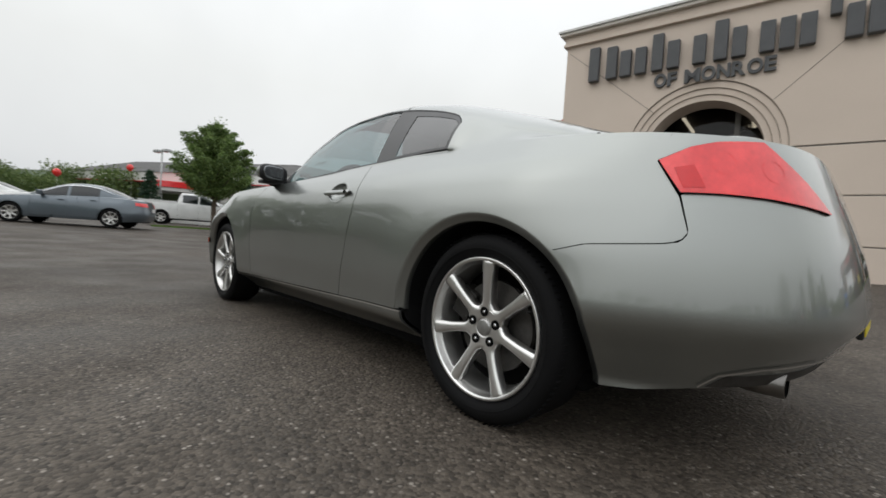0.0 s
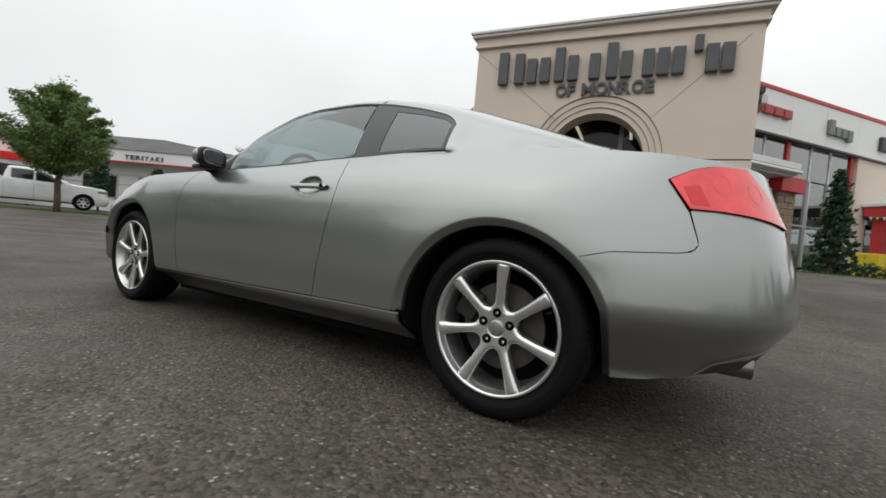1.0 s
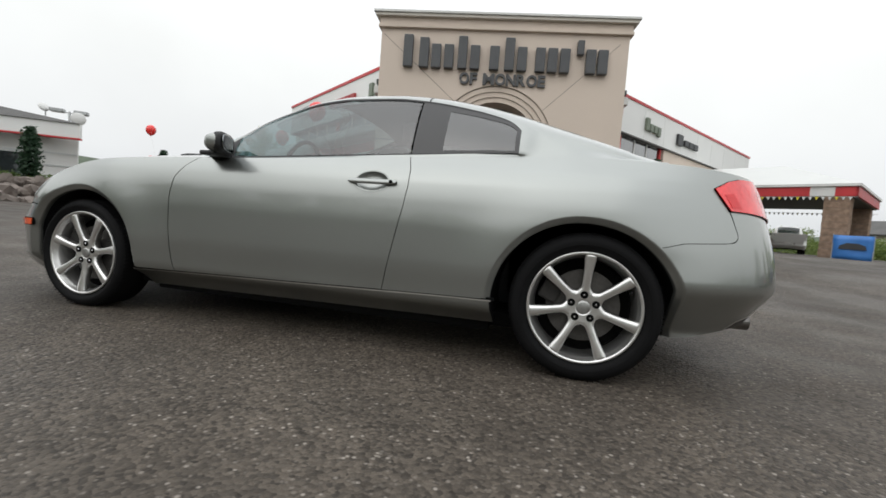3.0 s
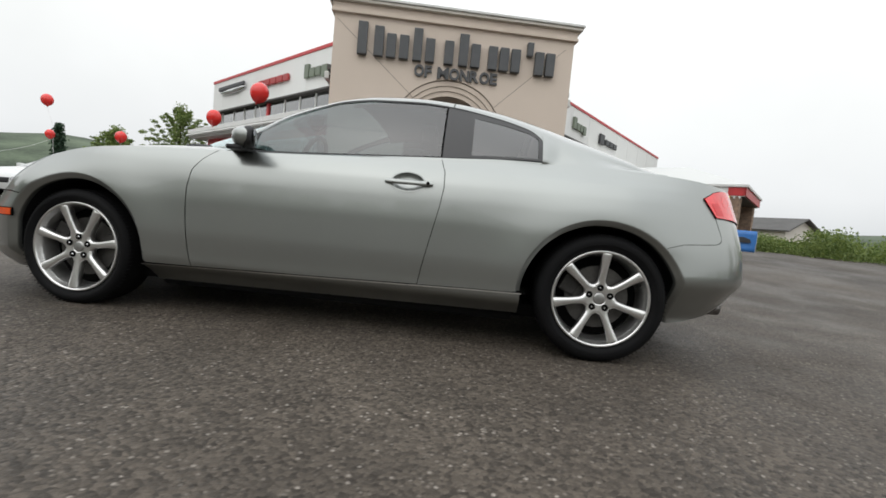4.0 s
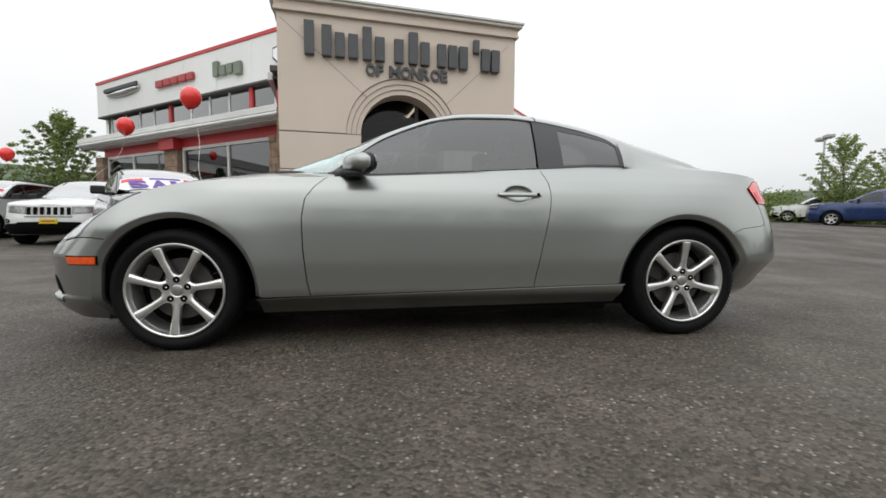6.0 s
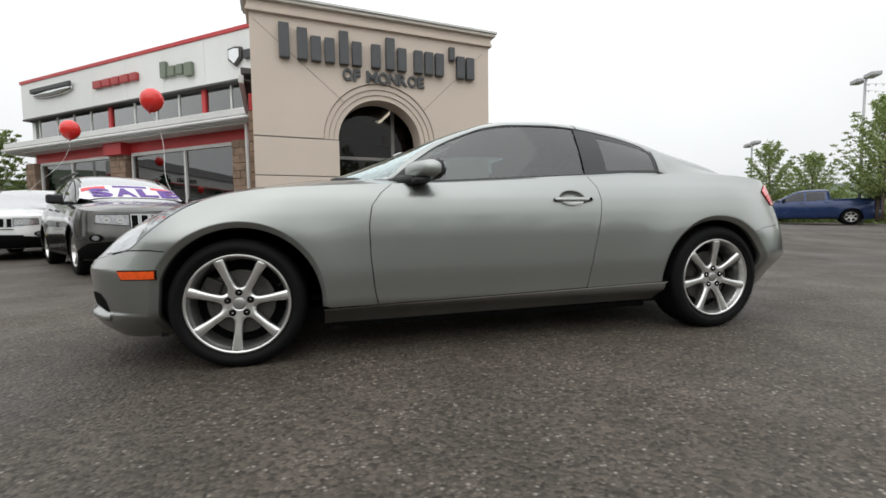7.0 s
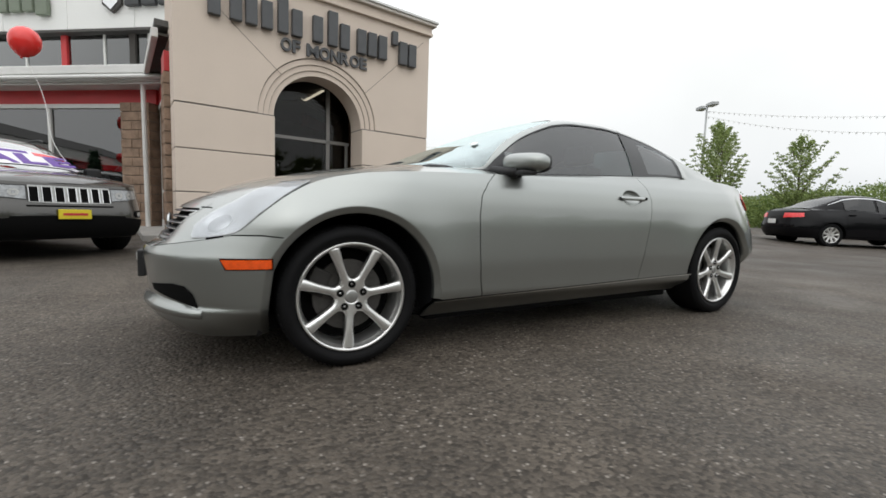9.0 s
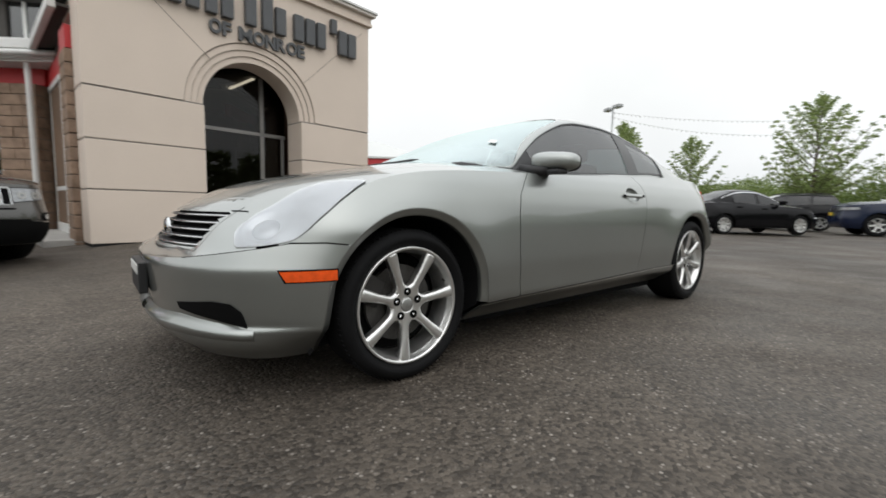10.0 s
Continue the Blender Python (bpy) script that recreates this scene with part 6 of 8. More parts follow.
    cuts = [g0, seams[1] - 0.04, seams[1] + 0.04, min(seams[2], g1) - 0.02] + ([seams[2] + 0.10, g1] if kind == "suv" else [])
    for a, b in zip(cuts[::2], cuts[1::2]):
        pair("side_window", cabin_patch(S.glass_side, np.linspace(a, b, 12), lambda x: 0.03, lambda x: 0.94, 5, 0.004), VEHICLE_GLASS, car, "dark side window")
    pair("pillar_panel", cabin_patch(S.glass_side, np.linspace(g0 - 0.03, rail_end, 26), lambda x: 0.0, lambda x: 1.0, 5, -0.006), paint if kind != "suv" else BLACK, car)
    part("cabin", (lambda b_: (add_grid(b_, [[Vector((x, S.rail_y(x) * 0.9 * v, S.belt_z(x) + (S.rail_z(x) - S.belt_z(x)) * 0.35 - 0.05)) for v in np.linspace(-1, 1, 5)] for x in np.linspace(ws[0] + 0.2, rail_end - 0.05, 12)]), b_)[1])(bmesh.new()), GAP, car)
    if kind == "sedan":
        bm = cabin_patch(S.glass_side, np.linspace(g0 + 0.02, g1 - 0.02, 30), lambda x: 0.93, lambda x: 0.985, 3, 0.007)
        pair("window_trim", bm, CHROME, car, "bright window trim")
    # lamps, grille, plate
    zn = zh(nx)
    hs0, hs1 = (S.s0 + 0.42, so(fa - 0.55)) if kind != "sedan" else (S.s0 + 0.5, so(fa - 0.5))
    if kind == "suv":
        hs1 = hs0 + 0.40
    zl0, zl1 = zn - {"suv": 0.20, "pickup": 0.165, "sedan": 0.12}[kind], zn - 0.045
    pair("head_lamp", skin(S, coons([(hs0, zl0), (hs1, zl0 + 0.04)], [(hs0, zl1), (hs1, zl1)], [(hs0, zl0), (hs0, zl1)], [(hs1, zl0 + 0.04), (hs1, zl1)], 12, 5), off=0.010, gap=0, hem=0.015), HEAD_LENS, car, "clear head lamp")
    pair("lamp_gasket", skin(S, coons([(hs0 - 0.01, zl0 - 0.012), (hs1 + 0.012, zl0 + 0.03)], [(hs0 - 0.01, zl1 + 0.012), (hs1 + 0.012, zl1 + 0.012)], [(hs0 - 0.01, zl0 - 0.012), (hs0 - 0.01, zl1 + 0.012)], [(hs1 + 0.012, zl0 + 0.03), (hs1 + 0.012, zl1 + 0.012)], 12, 5), off=0.005, gap=0, hem=0.015), BLACK, car)
    hp, hq = (hs0 + hs1) / 2 - 0.10, (zl0 + zl1) / 2
    for cs in (hp, hp + 0.16):
        bm = bmesh.new()
        add_grid(bm, [[S.side(cs + 0.05 * r * math.cos(a), hq + 0.042 * r * math.sin(a), 0.013) for a in np.linspace(0, 6.2832, 17)] for r in (0.4, 1.0)])
        pair("lamp_bowl", bm, ALLOY_CAP, car)
    if kind == "suv":
        bm = skin(S, coons([(S.s0, zn - 0.245), (hs0 - 0.02, zn - 0.235)], [(S.s0, zn - 0.03), (hs0 - 0.02, zn - 0.03)], [(S.s0, zn - 0.245), (S.s0, zn - 0.03)], [(hs0 - 0.02, zn - 0.235), (hs0 - 0.02, zn - 0.03)], 8, 4), off=0.010, gap=0, hem=0.012)
        pair("grille_surround", bm, ALLOY_CAP, car)
        for k in range(7):
            c = (k - 3) * 0.118
            bm = bmesh.new()
            ss = S.s0 + abs(c)
            rows = [[S.side(ss + d, z, 0.0145) for d in (-0.039, -0.014, 0.014, 0.039)] for z in np.linspace(zn - 0.225, zn - 0.05, 4)] if k != 3 else None
            if k == 3:
                pl = [S.side(S.s0 + 0.039, z, 0.0145) for z in np.linspace(zn - 0.225, zn - 0.05, 4)]
                rows = [[p, Vector((p.x - 0.002, 0, p.z)), Vector((p.x, -p.y, p.z))] for p in pl]
            add_grid(bm, rows)
            if c > 0:
                for v in bm.verts:
                    v.co.y = -v.co.y
            part("grille_slot", bm, GAP, car)
            bm = bmesh.new()
            lines = [[S.side(ss + d, z, 0.017) for z in np.linspace(zn - 0.225, zn - 0.05, 4)] for d in (-0.042, 0.042)]
            if k == 3:
                lines = [lines[1], [Vector((p.x, -p.y, p.z)) for p in lines[1]]]
            for ln in lines:
                add_tube(bm, ln, 0.006, 6)
            if c > 0:
                for v in bm.verts:
                    v.co.y = -v.co.y
            part("slot_rim", bm, CHROME, car)
        bm = skin(S, coons([(S.s0, 0.30), (S.s0 + 0.66, 0.33)], [(S.s0, 0.565), (S.s0 + 0.56, 0.55)], [(S.s0, 0.30), (S.s0, 0.565)], [(S.s0 + 0.66, 0.33), (S.s0 + 0.56, 0.55)], 8, 4), off=0.011, gap=0, hem=0.006)
        pair("air_intake", bm, GAP, car)
        bm = bmesh.new()
        fs, fz = S.s0 + 0.80, 0.575
        add_grid(bm, [[S.side(fs + 0.085 * r * math.cos(a), fz + 0.055 * r * math.sin(a), 0.008) for a in np.linspace(0, 6.2832, 17)] for r in (0.02, 1.0)])
        pair("fog_lamp", bm, GAP, car, "dark round fog lamp")
        bm = bmesh.new()
        add_grid(bm, [[S.side(fs + 0.045 * r * math.cos(a), fz + 0.035 * r * math.sin(a), 0.012) for a in np.linspace(0, 6.2832, 17)] for r in (0.02, 1.0)])
        pair("fog_lens", bm, HEAD_LENS, car)
        bm = bmesh.new()
        add_tube(bm, [S.side(S.s0 + d, zn - 0.275, 0.006) for d in np.linspace(0.0, 0.42, 10)], 0.010, 6)
        pair("bumper_slot", bm, GAP, car)
        pair("lower_cladding", skin(S, coons([(S.s0, low), (so(fa - ar) - 0.02, low)], [(S.s0, low + 0.31), (so(fa - ar) - 0.25, low + 0.24), (so(fa - ar) - 0.02, low + 0.12)], [(S.s0, low), (S.s0, low + 0.31)], [(so(fa - ar) - 0.02, low), (so(fa - ar) - 0.02, low + 0.12)], 10, 4), off=0.008, gap=0, hem=0.01), GAP, car)
        for sg in (-1, 1):
            part("roof_rail", tube([(-0.05, sg * 0.60, 1.66), (0.1, sg * 0.61, 1.70), (1.6, sg * 0.61, 1.70), (1.75, sg * 0.60, 1.65)], 0.018, 8), BLACK, car)
    else:
        bm = skin(S, coons([(S.s0, zn - 0.24), (hs0 - 0.06, zn - 0.22)], [(S.s0, zn - 0.06), (hs0 - 0.03, zn - 0.06)], [(S.s0, zn - 0.24), (S.s0, zn - 0.06)], [(hs0 - 0.06, zn - 0.22), (hs0 - 0.03, zn - 0.06)], 8, 4), off=0.008, gap=0, hem=0.01)
        pair("grille", bm, BLACK if kind == "sedan" else CHROME, car)
    pz = zn - (0.375 if kind == "suv" else 0.30)
    bm = box(nx - 0.035, nx - 0.01, -0.16, 0.16, pz - 0.06, pz + 0.06, 0.005)
    part("front_plate", bm, YELLOW, car, "yellow dealer plate")
    part("plate_mark", box(nx - 0.039, nx - 0.034, -0.12, 0.12, pz - 0.015, pz + 0.015), RED_BAND, car)
    zt = zh(tx)
    ts1 = S.s1 - (0.36 if kind == "sedan" else 0.55)
    ts0 = so(ra + 0.72) if kind != "pickup" else S.s1 - 0.80
    tz0, tz1 = (zt - 0.19, zt - 0.05) if kind == "sedan" else (zt - 0.34, zt - 0.02)
    pair("tail_lamp", skin(S, coons([(ts0, tz0 + 0.03), (ts1, tz0)], [(ts0, tz1), (ts1, tz1)], [(ts0, tz0 + 0.03), (ts0, tz1)], [(ts1, tz0), (ts1, tz1)], 10, 5), off=0.010, gap=0, hem=0.012), RED_LENS, car, "red tail lamp")
    part("rear_plate", box(tx + 0.005, tx + 0.02, -0.16, 0.16, 0.62, 0.75, 0.004), WHITE_TRIM, car)
    # mirrors and handles
    for sg in (-1, 1):
        xm = g0 + 0.16
        bm = box(xm - 0.06, xm + 0.06, sg * (S.belt_y(xm) + 0.20) - 0.10, sg * (S.belt_y(xm) + 0.20) + 0.10, S.belt_z(xm) + 0.01, S.belt_z(xm) + 0.16, 0.035)
        mr = part("door_mirror", bm, BLACK if kind != "sedan" else paint, car)
        part("mirror_arm", box(xm - 0.03, xm + 0.03, sg * (S.belt_y(xm) + 0.06) - 0.08, sg * (S.belt_y(xm) + 0.06) + 0.08, S.belt_z(xm) + 0.0, S.belt_z(xm) + 0.05, 0.01), BLACK, mr)
    for a, b, (d0, d1) in zip(seams, seams[1:], doors):
        for sg, d in ((-1, d0), (1, d1)):
            p = S.side(b - 0.16, zh(b) - 0.11, 0.02)
            part("handle", box(p.x - 0.09, p.x + 0.09, -sg * p.y - 0.015, -sg * p.y + 0.015, p.z - 0.014, p.z + 0.014, 0.006), paint, d)
    for sg in (-1, 1):
        for hx in (fa, ra):
            wheel(car, hx, sg * (S.half - 0.03), r_t, r_t, r_r, wid, spokes, 20 * sg + hx * 10, sg < 0, False, 1.5)
    return car, S


HEAD_LENS = material("head_lamp_glass", (0.30, 0.31, 0.32), 0.12, 0.35, 0.35, 18, 60, coat=0.8)
WHITE_CAR = material("white_car_paint", (0.72, 0.73, 0.72), 0.28, 0, 0.03, 2, 200, coat=0.6)
SILVER_CAR = material("silver_car_paint", (0.62, 0.62, 0.61), 0.3, 0.6, 0.04, 2, 300, coat=0.7)
GREY_CAR = material("warm_grey_car_paint", (0.085, 0.082, 0.078), 0.24, 0.75, 0.05, 2, 300, coat=0.8)
SLATE_CAR = material("slate_blue_car_paint", (0.120, 0.147, 0.170), 0.3, 0.5, 0.05, 2, 300, coat=0.8)
BLACK_CAR = material("black_car_paint", (0.004, 0.004, 0.005), 0.15, 0, 0.1, 2, 300, coat=0.0, spec=0.2)
BLUE_CAR = material("deep_blue_car_paint", (0.012, 0.036, 0.130), 0.25, 0.3, 0.08, 2, 300, coat=0.8)
NAVY_CAR = material("navy_car_paint", (0.010, 0.016, 0.040), 0.25, 0.1, 0.08, 2, 300, coat=0.4, spec=0.3)


def heading(x, y, hx, hy, z=None):
    """Stands a vehicle, whose nose is its -x end, so that it faces (hx, hy)."""
    return pose(x, y, ground_height(x, y) if z is None else z, 0, 0, math.degrees(math.atan2(-hy, -hx)))


suv, SUV_S = vehicle("suv", "suv", "dark grey suv with a white and purple banner on its windscreen", heading(-4.66, 5.72, 0.57, -0.82, 0.0), GREY_CAR, 5)


def sale_banner(car, S):
    """The printed sheet on the windscreen with its word."""
    n = 13
    def on(x, v, off):
        w = 1 - abs(v)
        return S.roof(x, w, off) if v <= 0 else (lambda p: Vector((p.x, -p.y, p.z)))(S.roof(x, w, off))
    bm = bmesh.new()
    xs = np.linspace(-0.93, -0.42, 8)
    add_grid(bm, [[on(x, v, 0.006) for v in np.linspace(-0.80, 0.80, n)] for x in xs])
    sheet = part("windscreen_banner", bm, BANNER, car, "white sale banner with purple print", True)
    # print: red streaks and the word
    for x0, x1, v0, v1, mat in ((-0.56, -0.46, -0.74, -0.25, RED_LENS_DARK), (-0.52, -0.45, -0.2, 0.2, PURPLE), (-0.56, -0.46, 0.30, 0.74, RED_LENS_DARK)):
        bm = bmesh.new()
        add_grid(bm, [[on(x, v, 0.009) for v in np.linspace(v0, v1, 5)] for x in np.linspace(x0, x1, 3)])
        part("print_streak", bm, mat, sheet)
    p = on(-0.90, 0.0, 0.0)
    q = on(-0.60, 0.0, 0.0)
    up = (q - p).normalized()
    for k, ch in enumerate("SALE"):
        c = (1.5 - k) * 0.31
        v = c / 0.80
        a, b = on(-0.885, v * 0.55, 0.012), on(-0.61, v * 0.55, 0.012)
        upv = (b - a).normalized()
        right = Vector((0, -1, 0))
        nrm = right.cross(upv)
        mm = Matrix((( right.x, upv.x, nrm.x, a.x), (right.y, upv.y, nrm.y, c - 0 + 0.10), (right.z, upv.z, nrm.z, a.z), (0, 0, 0, 1)))
        lettering("letter", ch, 0.50, 0.003, PURPLE, mm, sheet, bold=0.020, width=0.27)


sale_banner(suv, SUV_S)
vehicle("suv", "suv", "white suv with dark trim parked on the lot", heading(-8.2, 9.45, 0.22, -0.975), WHITE_CAR, 5)
sale_banner(*vehicle("suv", "suv", "silver suv with a white sale banner on its windscreen", heading(-11.3, 10.3, 0.10, -0.995), SILVER_CAR, 5))
vehicle("sedan", "sedan", "white sedan parked beside the silver suv", heading(-14.1, 11.5, 0.06, -1.0), WHITE_CAR, 5)
vehicle("sedan", "sedan", "slate-blue sedan parked on the lot", heading(-17.8, -1.1, -0.42, -0.90), SLATE_CAR, 7)
vehicle("sedan", "sedan", "white sedan parked beside the slate-blue one", heading(-22.6, -4.2, -0.3, -0.95), WHITE_CAR, 7)
vehicle("pickup", "pickup_truck", "white crew-cab pickup truck behind the grass strip", heading(-26.3, 4.9, 0.28, 0.96, 0.36), WHITE_CAR, 6)
vehicle("suv", "suv", "white suv parked below the takeaway", heading(-28.5, 10.9, -0.9, 0.3, 0.2), WHITE_CAR, 5)
vehicle("sedan", "sedan", "black sedan with bright window trim", heading(15.0, 2.6, 0.85, -0.53), BLACK_CAR, 9)
vehicle("suv", "suv", "black suv parked behind the sedan", heading(21.6, 3.2, -0.45, 0.89), BLACK_CAR, 5)
vehicle("pickup", "pickup_truck", "navy pickup truck parked on the lot", heading(20.8, -1.7, -0.40, 0.92), NAVY_CAR, 6)
vehicle("pickup", "pickup_truck", "deep blue pickup truck parked by the trees", heading(23.9, 15.1, -0.62, 0.78), BLUE_CAR, 6)
vehicle("suv", "suv", "white suv beyond the blue pickup", heading(25.6, 20.0, -0.75, 0.66), WHITE_CAR, 5)
vehicle("pickup", "pickup_truck", "silver pickup truck beyond the canopy", heading(18.0, 33.0, 0.40, 0.91), SILVER_CAR, 6)
vehicle("suv", "suv", "black suv beyond the canopy", heading(14.8, 33.5, 0.40, 0.91), BLACK_CAR, 5)


# ---- signs on the wings: plain shapes in their colours ----
GREEN_SIGN = material("grey_green_sign", (0.17, 0.20, 0.15), 0.5, 0, 0.1)
RED_SIGN = material("red_sign", (0.40, 0.05, 0.05), 0.5, 0, 0.1)
DARK_SIGN = material("dark_sign", (0.04, 0.042, 0.045), 0.5, 0, 0.1)


def block_sign(name, label, m, spans, mat):
    s = thing(name, label, "sign", m)
    for a, b, lo, hi in spans:
        part("sign_block", box(a, b, 0.02, 0.16, lo, hi, 0.03), mat, s)
    return s


def oval_sign(m, cx, cz):
    s = thing("wall_sign", "dark winged oval sign with a silver lower half", "sign", m)
    bm = lathe([(0.0, 0.0), (0.5, 0.0), (0.55, -0.06), (0.55, -0.12)], 32)
    bm.transform(pose(cx, 0.16, cz) @ Matrix.Diagonal((3.0, 1, 0.42, 1)))
    part("sign_oval", bm, CHROME, s, smooth=True)
    part("sign_bar", box(cx - 1.7, cx + 1.7, 0.10, 0.20, cz + 0.06, cz + 0.28, 0.04), DARK_SIGN, s)


block_sign("wall_sign", "row of grey-green block shapes", WL_M, [(7.25, 7.6, 6.62, 7.25), (6.75, 7.15, 6.62, 7.02), (6.28, 6.66, 6.62, 7.02), (5.75, 6.18, 6.5, 7.02)], GREEN_SIGN)
block_sign("wall_sign", "row of red block shapes", WL_M, [(11.55, 12.15, 6.78, 7.10), (10.92, 11.45, 6.78, 7.10), (10.3, 10.82, 6.78, 7.10), (9.65, 10.2, 6.78, 7.10), (9.1, 9.55, 6.78, 7.10)], RED_SIGN)
block_sign("wall_sign", "silver shield and dark block shapes", WL_M, [(1.30, 1.85, 6.68, 7.0), (1.95, 2.42, 6.68, 7.0), (2.5, 3.0, 6.68, 7.0)], DARK_SIGN)
sh = thing("wall_sign", "silver shield shape on the white wall", "sign", WL_M)
part("sign_shield", prism([(3.15, 7.15), (3.15, 6.75), (3.47, 6.5), (3.8, 6.75), (3.8, 7.15), (3.47, 7.2)], 0.02, 0.12), ALLOY_DARK, sh)
part("sign_face", prism([(3.22, 7.08), (3.22, 6.8), (3.47, 6.58), (3.73, 6.8), (3.73, 7.08), (3.47, 7.12)], 0.12, 0.16), CHROME, sh)
oval_sign(WL_M, 15.5, 7.1)
block_sign("wall_sign", "row of grey-green block shapes", WR_M, [(12.4, 12.75, 6.6, 7.25), (12.85, 13.2, 6.6, 7.0), (13.3, 13.65, 6.6, 7.0), (13.75, 14.1, 6.5, 7.0)], GREEN_SIGN)
block_sign("wall_sign", "row of red block shapes", WR_M, [(6.9, 7.4, 6.75, 7.1), (7.5, 8.0, 6.75, 7.1), (8.1, 8.6, 6.75, 7.1), (8.7, 9.2, 6.75, 7.1), (9.3, 9.8, 6.75, 7.1)], RED_SIGN)
block_sign("wall_sign", "dark block shapes on the white wall", WR_M, [(16.4, 17.1, 6.5, 7.15), (17.4, 18.0, 6.6, 6.95), (18.1, 18.7, 6.6, 6.95), (18.8, 19.4, 6.6, 6.95)], DARK_SIGN)


# ---- vestibule between tower and left wing ----
def vestibule():
    v = thing("vestibule", "glazed entrance side wall under a white canopy edge", "building", T_M, kind="structure")
    for u, sg in ((0.12, 1), (T_W - 0.12, -1)):
        e = -0.25 if sg > 0 else T_W + 0.25
        part("canopy_edge", box(min(e, e + sg * 0.1), max(e, e + sg * 0.1), 0.56, 3.6, 3.46, 3.62, 0.02), WHITE_TRIM, v)
        # soffit coloured dark for the shade below the canopy edge
        part("canopy_soffit", box(min(e + sg * 0.1, u + sg * 0.3), max(e + sg * 0.1, u + sg * 0.3), 0.56, 4.2, 3.50, 3.54), SHADE_DARK, v)
        part("red_band", box(u - 0.06, u + 0.06, 0.6, 4.2, 2.95, 3.3, 0.01), RED_BAND, v, "red fascia band")
        part("frame_head", box(u - 0.07, u + 0.07, 1.1, 3.9, 2.85, 2.95, 0.008), WHITE_TRIM, v)
        for y in (1.15, 2.5, 3.85):
            part("frame_post", box(u - 0.05, u + 0.05, y - 0.05, y + 0.05, 0.15, 2.86, 0.008), WHITE_TRIM, v)
        for a, b in ((1.2, 2.45), (2.55, 3.8)):
            part("pane", box(u - 0.01, u + 0.01, a, b, 1.0, 2.85), SHOP_GLASS, v)
            part("pane", box(u - 0.01, u + 0.01, a, b, 0.3, 0.92), SHOP_GLASS, v)
        part("frame_transom", box(u - 0.05, u + 0.05, 1.1, 3.9, 0.92, 1.0, 0.006), WHITE_TRIM, v)
        part("frame_sill", box(u - 0.06, u + 0.06, 1.1, 3.9, 0.12, 0.3, 0.006), WHITE_TRIM, v)
        part("red_block", box(u - 0.2, u + 0.2, 0.58, 1.1, 2.95, 3.28, 0.01), RED_BAND, v)
        stone_pillar(v, u - 0.22, u + 0.22, 0.60, 1.08, -0.1, 2.95)
        part("downpipe", tube([(e, 3.62, 3.4), (e + sg * 0.02, 3.55, 0.0)], 0.05, 10), WHITE_TRIM, v, "white downpipe")
    part("flat_roof", box(-0.2, T_W + 0.2, 0.56, 6.5, 3.66, 3.76), ROOF_GREY, v)
    part("kerb", box(-0.45, 0.5, 0.6, 4.3, -0.2, 0.14, 0.02), CONCRETE, v)


vestibule()


# ---- drive-through canopy on the right wing ----
def porte_cochere():
    c = thing("canopy", "hipped drive-through canopy with red and white fascia", "canopy", WR_M)
    s0, s1, t0, t1, ze = 15.9, 23.5, -0.2, 8.3, 3.95
    ridge = 5.45
    sm = (s0 + s1) / 2
    bm = bmesh.new()
    a, b, c_, d = [bm.verts.new(p) for p in ((s0, t0, ze), (s1, t0, ze), (s1, t1, ze), (s0, t1, ze))]
    r0, r1 = bm.verts.new((sm, t0, ridge)), bm.verts.new((sm, t1 - 3.6, ridge))
    for f in ((a, d, r1, r0), (d, c_, r1), (c_, b, r0, r1)):
        bm.faces.new(f)
    part("roof", bm, CANOPY_ROOF, c)
    part("eave", box(s0 - 0.08, s1 + 0.08, t0, t1 + 0.08, ze - 0.14, ze, 0.02), WHITE_TRIM, c, "pale metal gutter edge")
    # underside coloured dark for the shade beneath the canopy roof
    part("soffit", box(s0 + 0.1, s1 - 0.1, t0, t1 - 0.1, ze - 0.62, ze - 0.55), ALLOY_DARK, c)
    for lo, hi, mat in ((0.0, 1.2, RED_BAND), (1.2, 3.0, BLACK), (3.0, 6.6, RED_BAND), (6.6, 7.5, WHITE_TRIM), (7.5, 8.3, RED_BAND)):
        part("fascia_panel", box(s0, s0 + 0.1, lo, hi, ze - 0.58, ze - 0.145, 0.006), mat, c)
        part("fascia_panel", box(s1 - 0.1, s1, lo, hi, ze - 0.58, ze - 0.145, 0.006), mat, c)
    part("fascia_panel", box(s0, s1, t1 - 0.1, t1, ze - 0.58, ze - 0.145, 0.006), RED_BAND, c)
    for s in (s0 + 0.5, s1 - 0.5):
        stone_pillar(c, s - 0.45, s + 0.45, t1 - 1.15, t1 - 0.25, 0.3, ze - 0.5, 10)
        part("red_post", box(s - 0.2, s + 0.2, 0.2, 0.7, 0.3, ze - 0.5, 0.01), RED_BAND, c)
    # pennants along two strings
    for line, z in ((s0 - 0.05, ze - 0.62), (s1 - 0.2, ze - 0.85)):
        bm = tube([(line, 0.2, z), (line, t1, z)], 0.008, 5)
        string = part("pennant_string", bm, STRING, c)
        for q in range(34):
            y = 0.3 + q * 0.235
            part("pennant", prism([(-0.07, 0.0), (0.07, 0.0), (0.0, -0.16)], -0.003, 0.003, pose(line, y, z, 0, 0, 90)), (STRING, YELLOW, WHITE_TRIM)[q % 3], string)


porte_cochere()


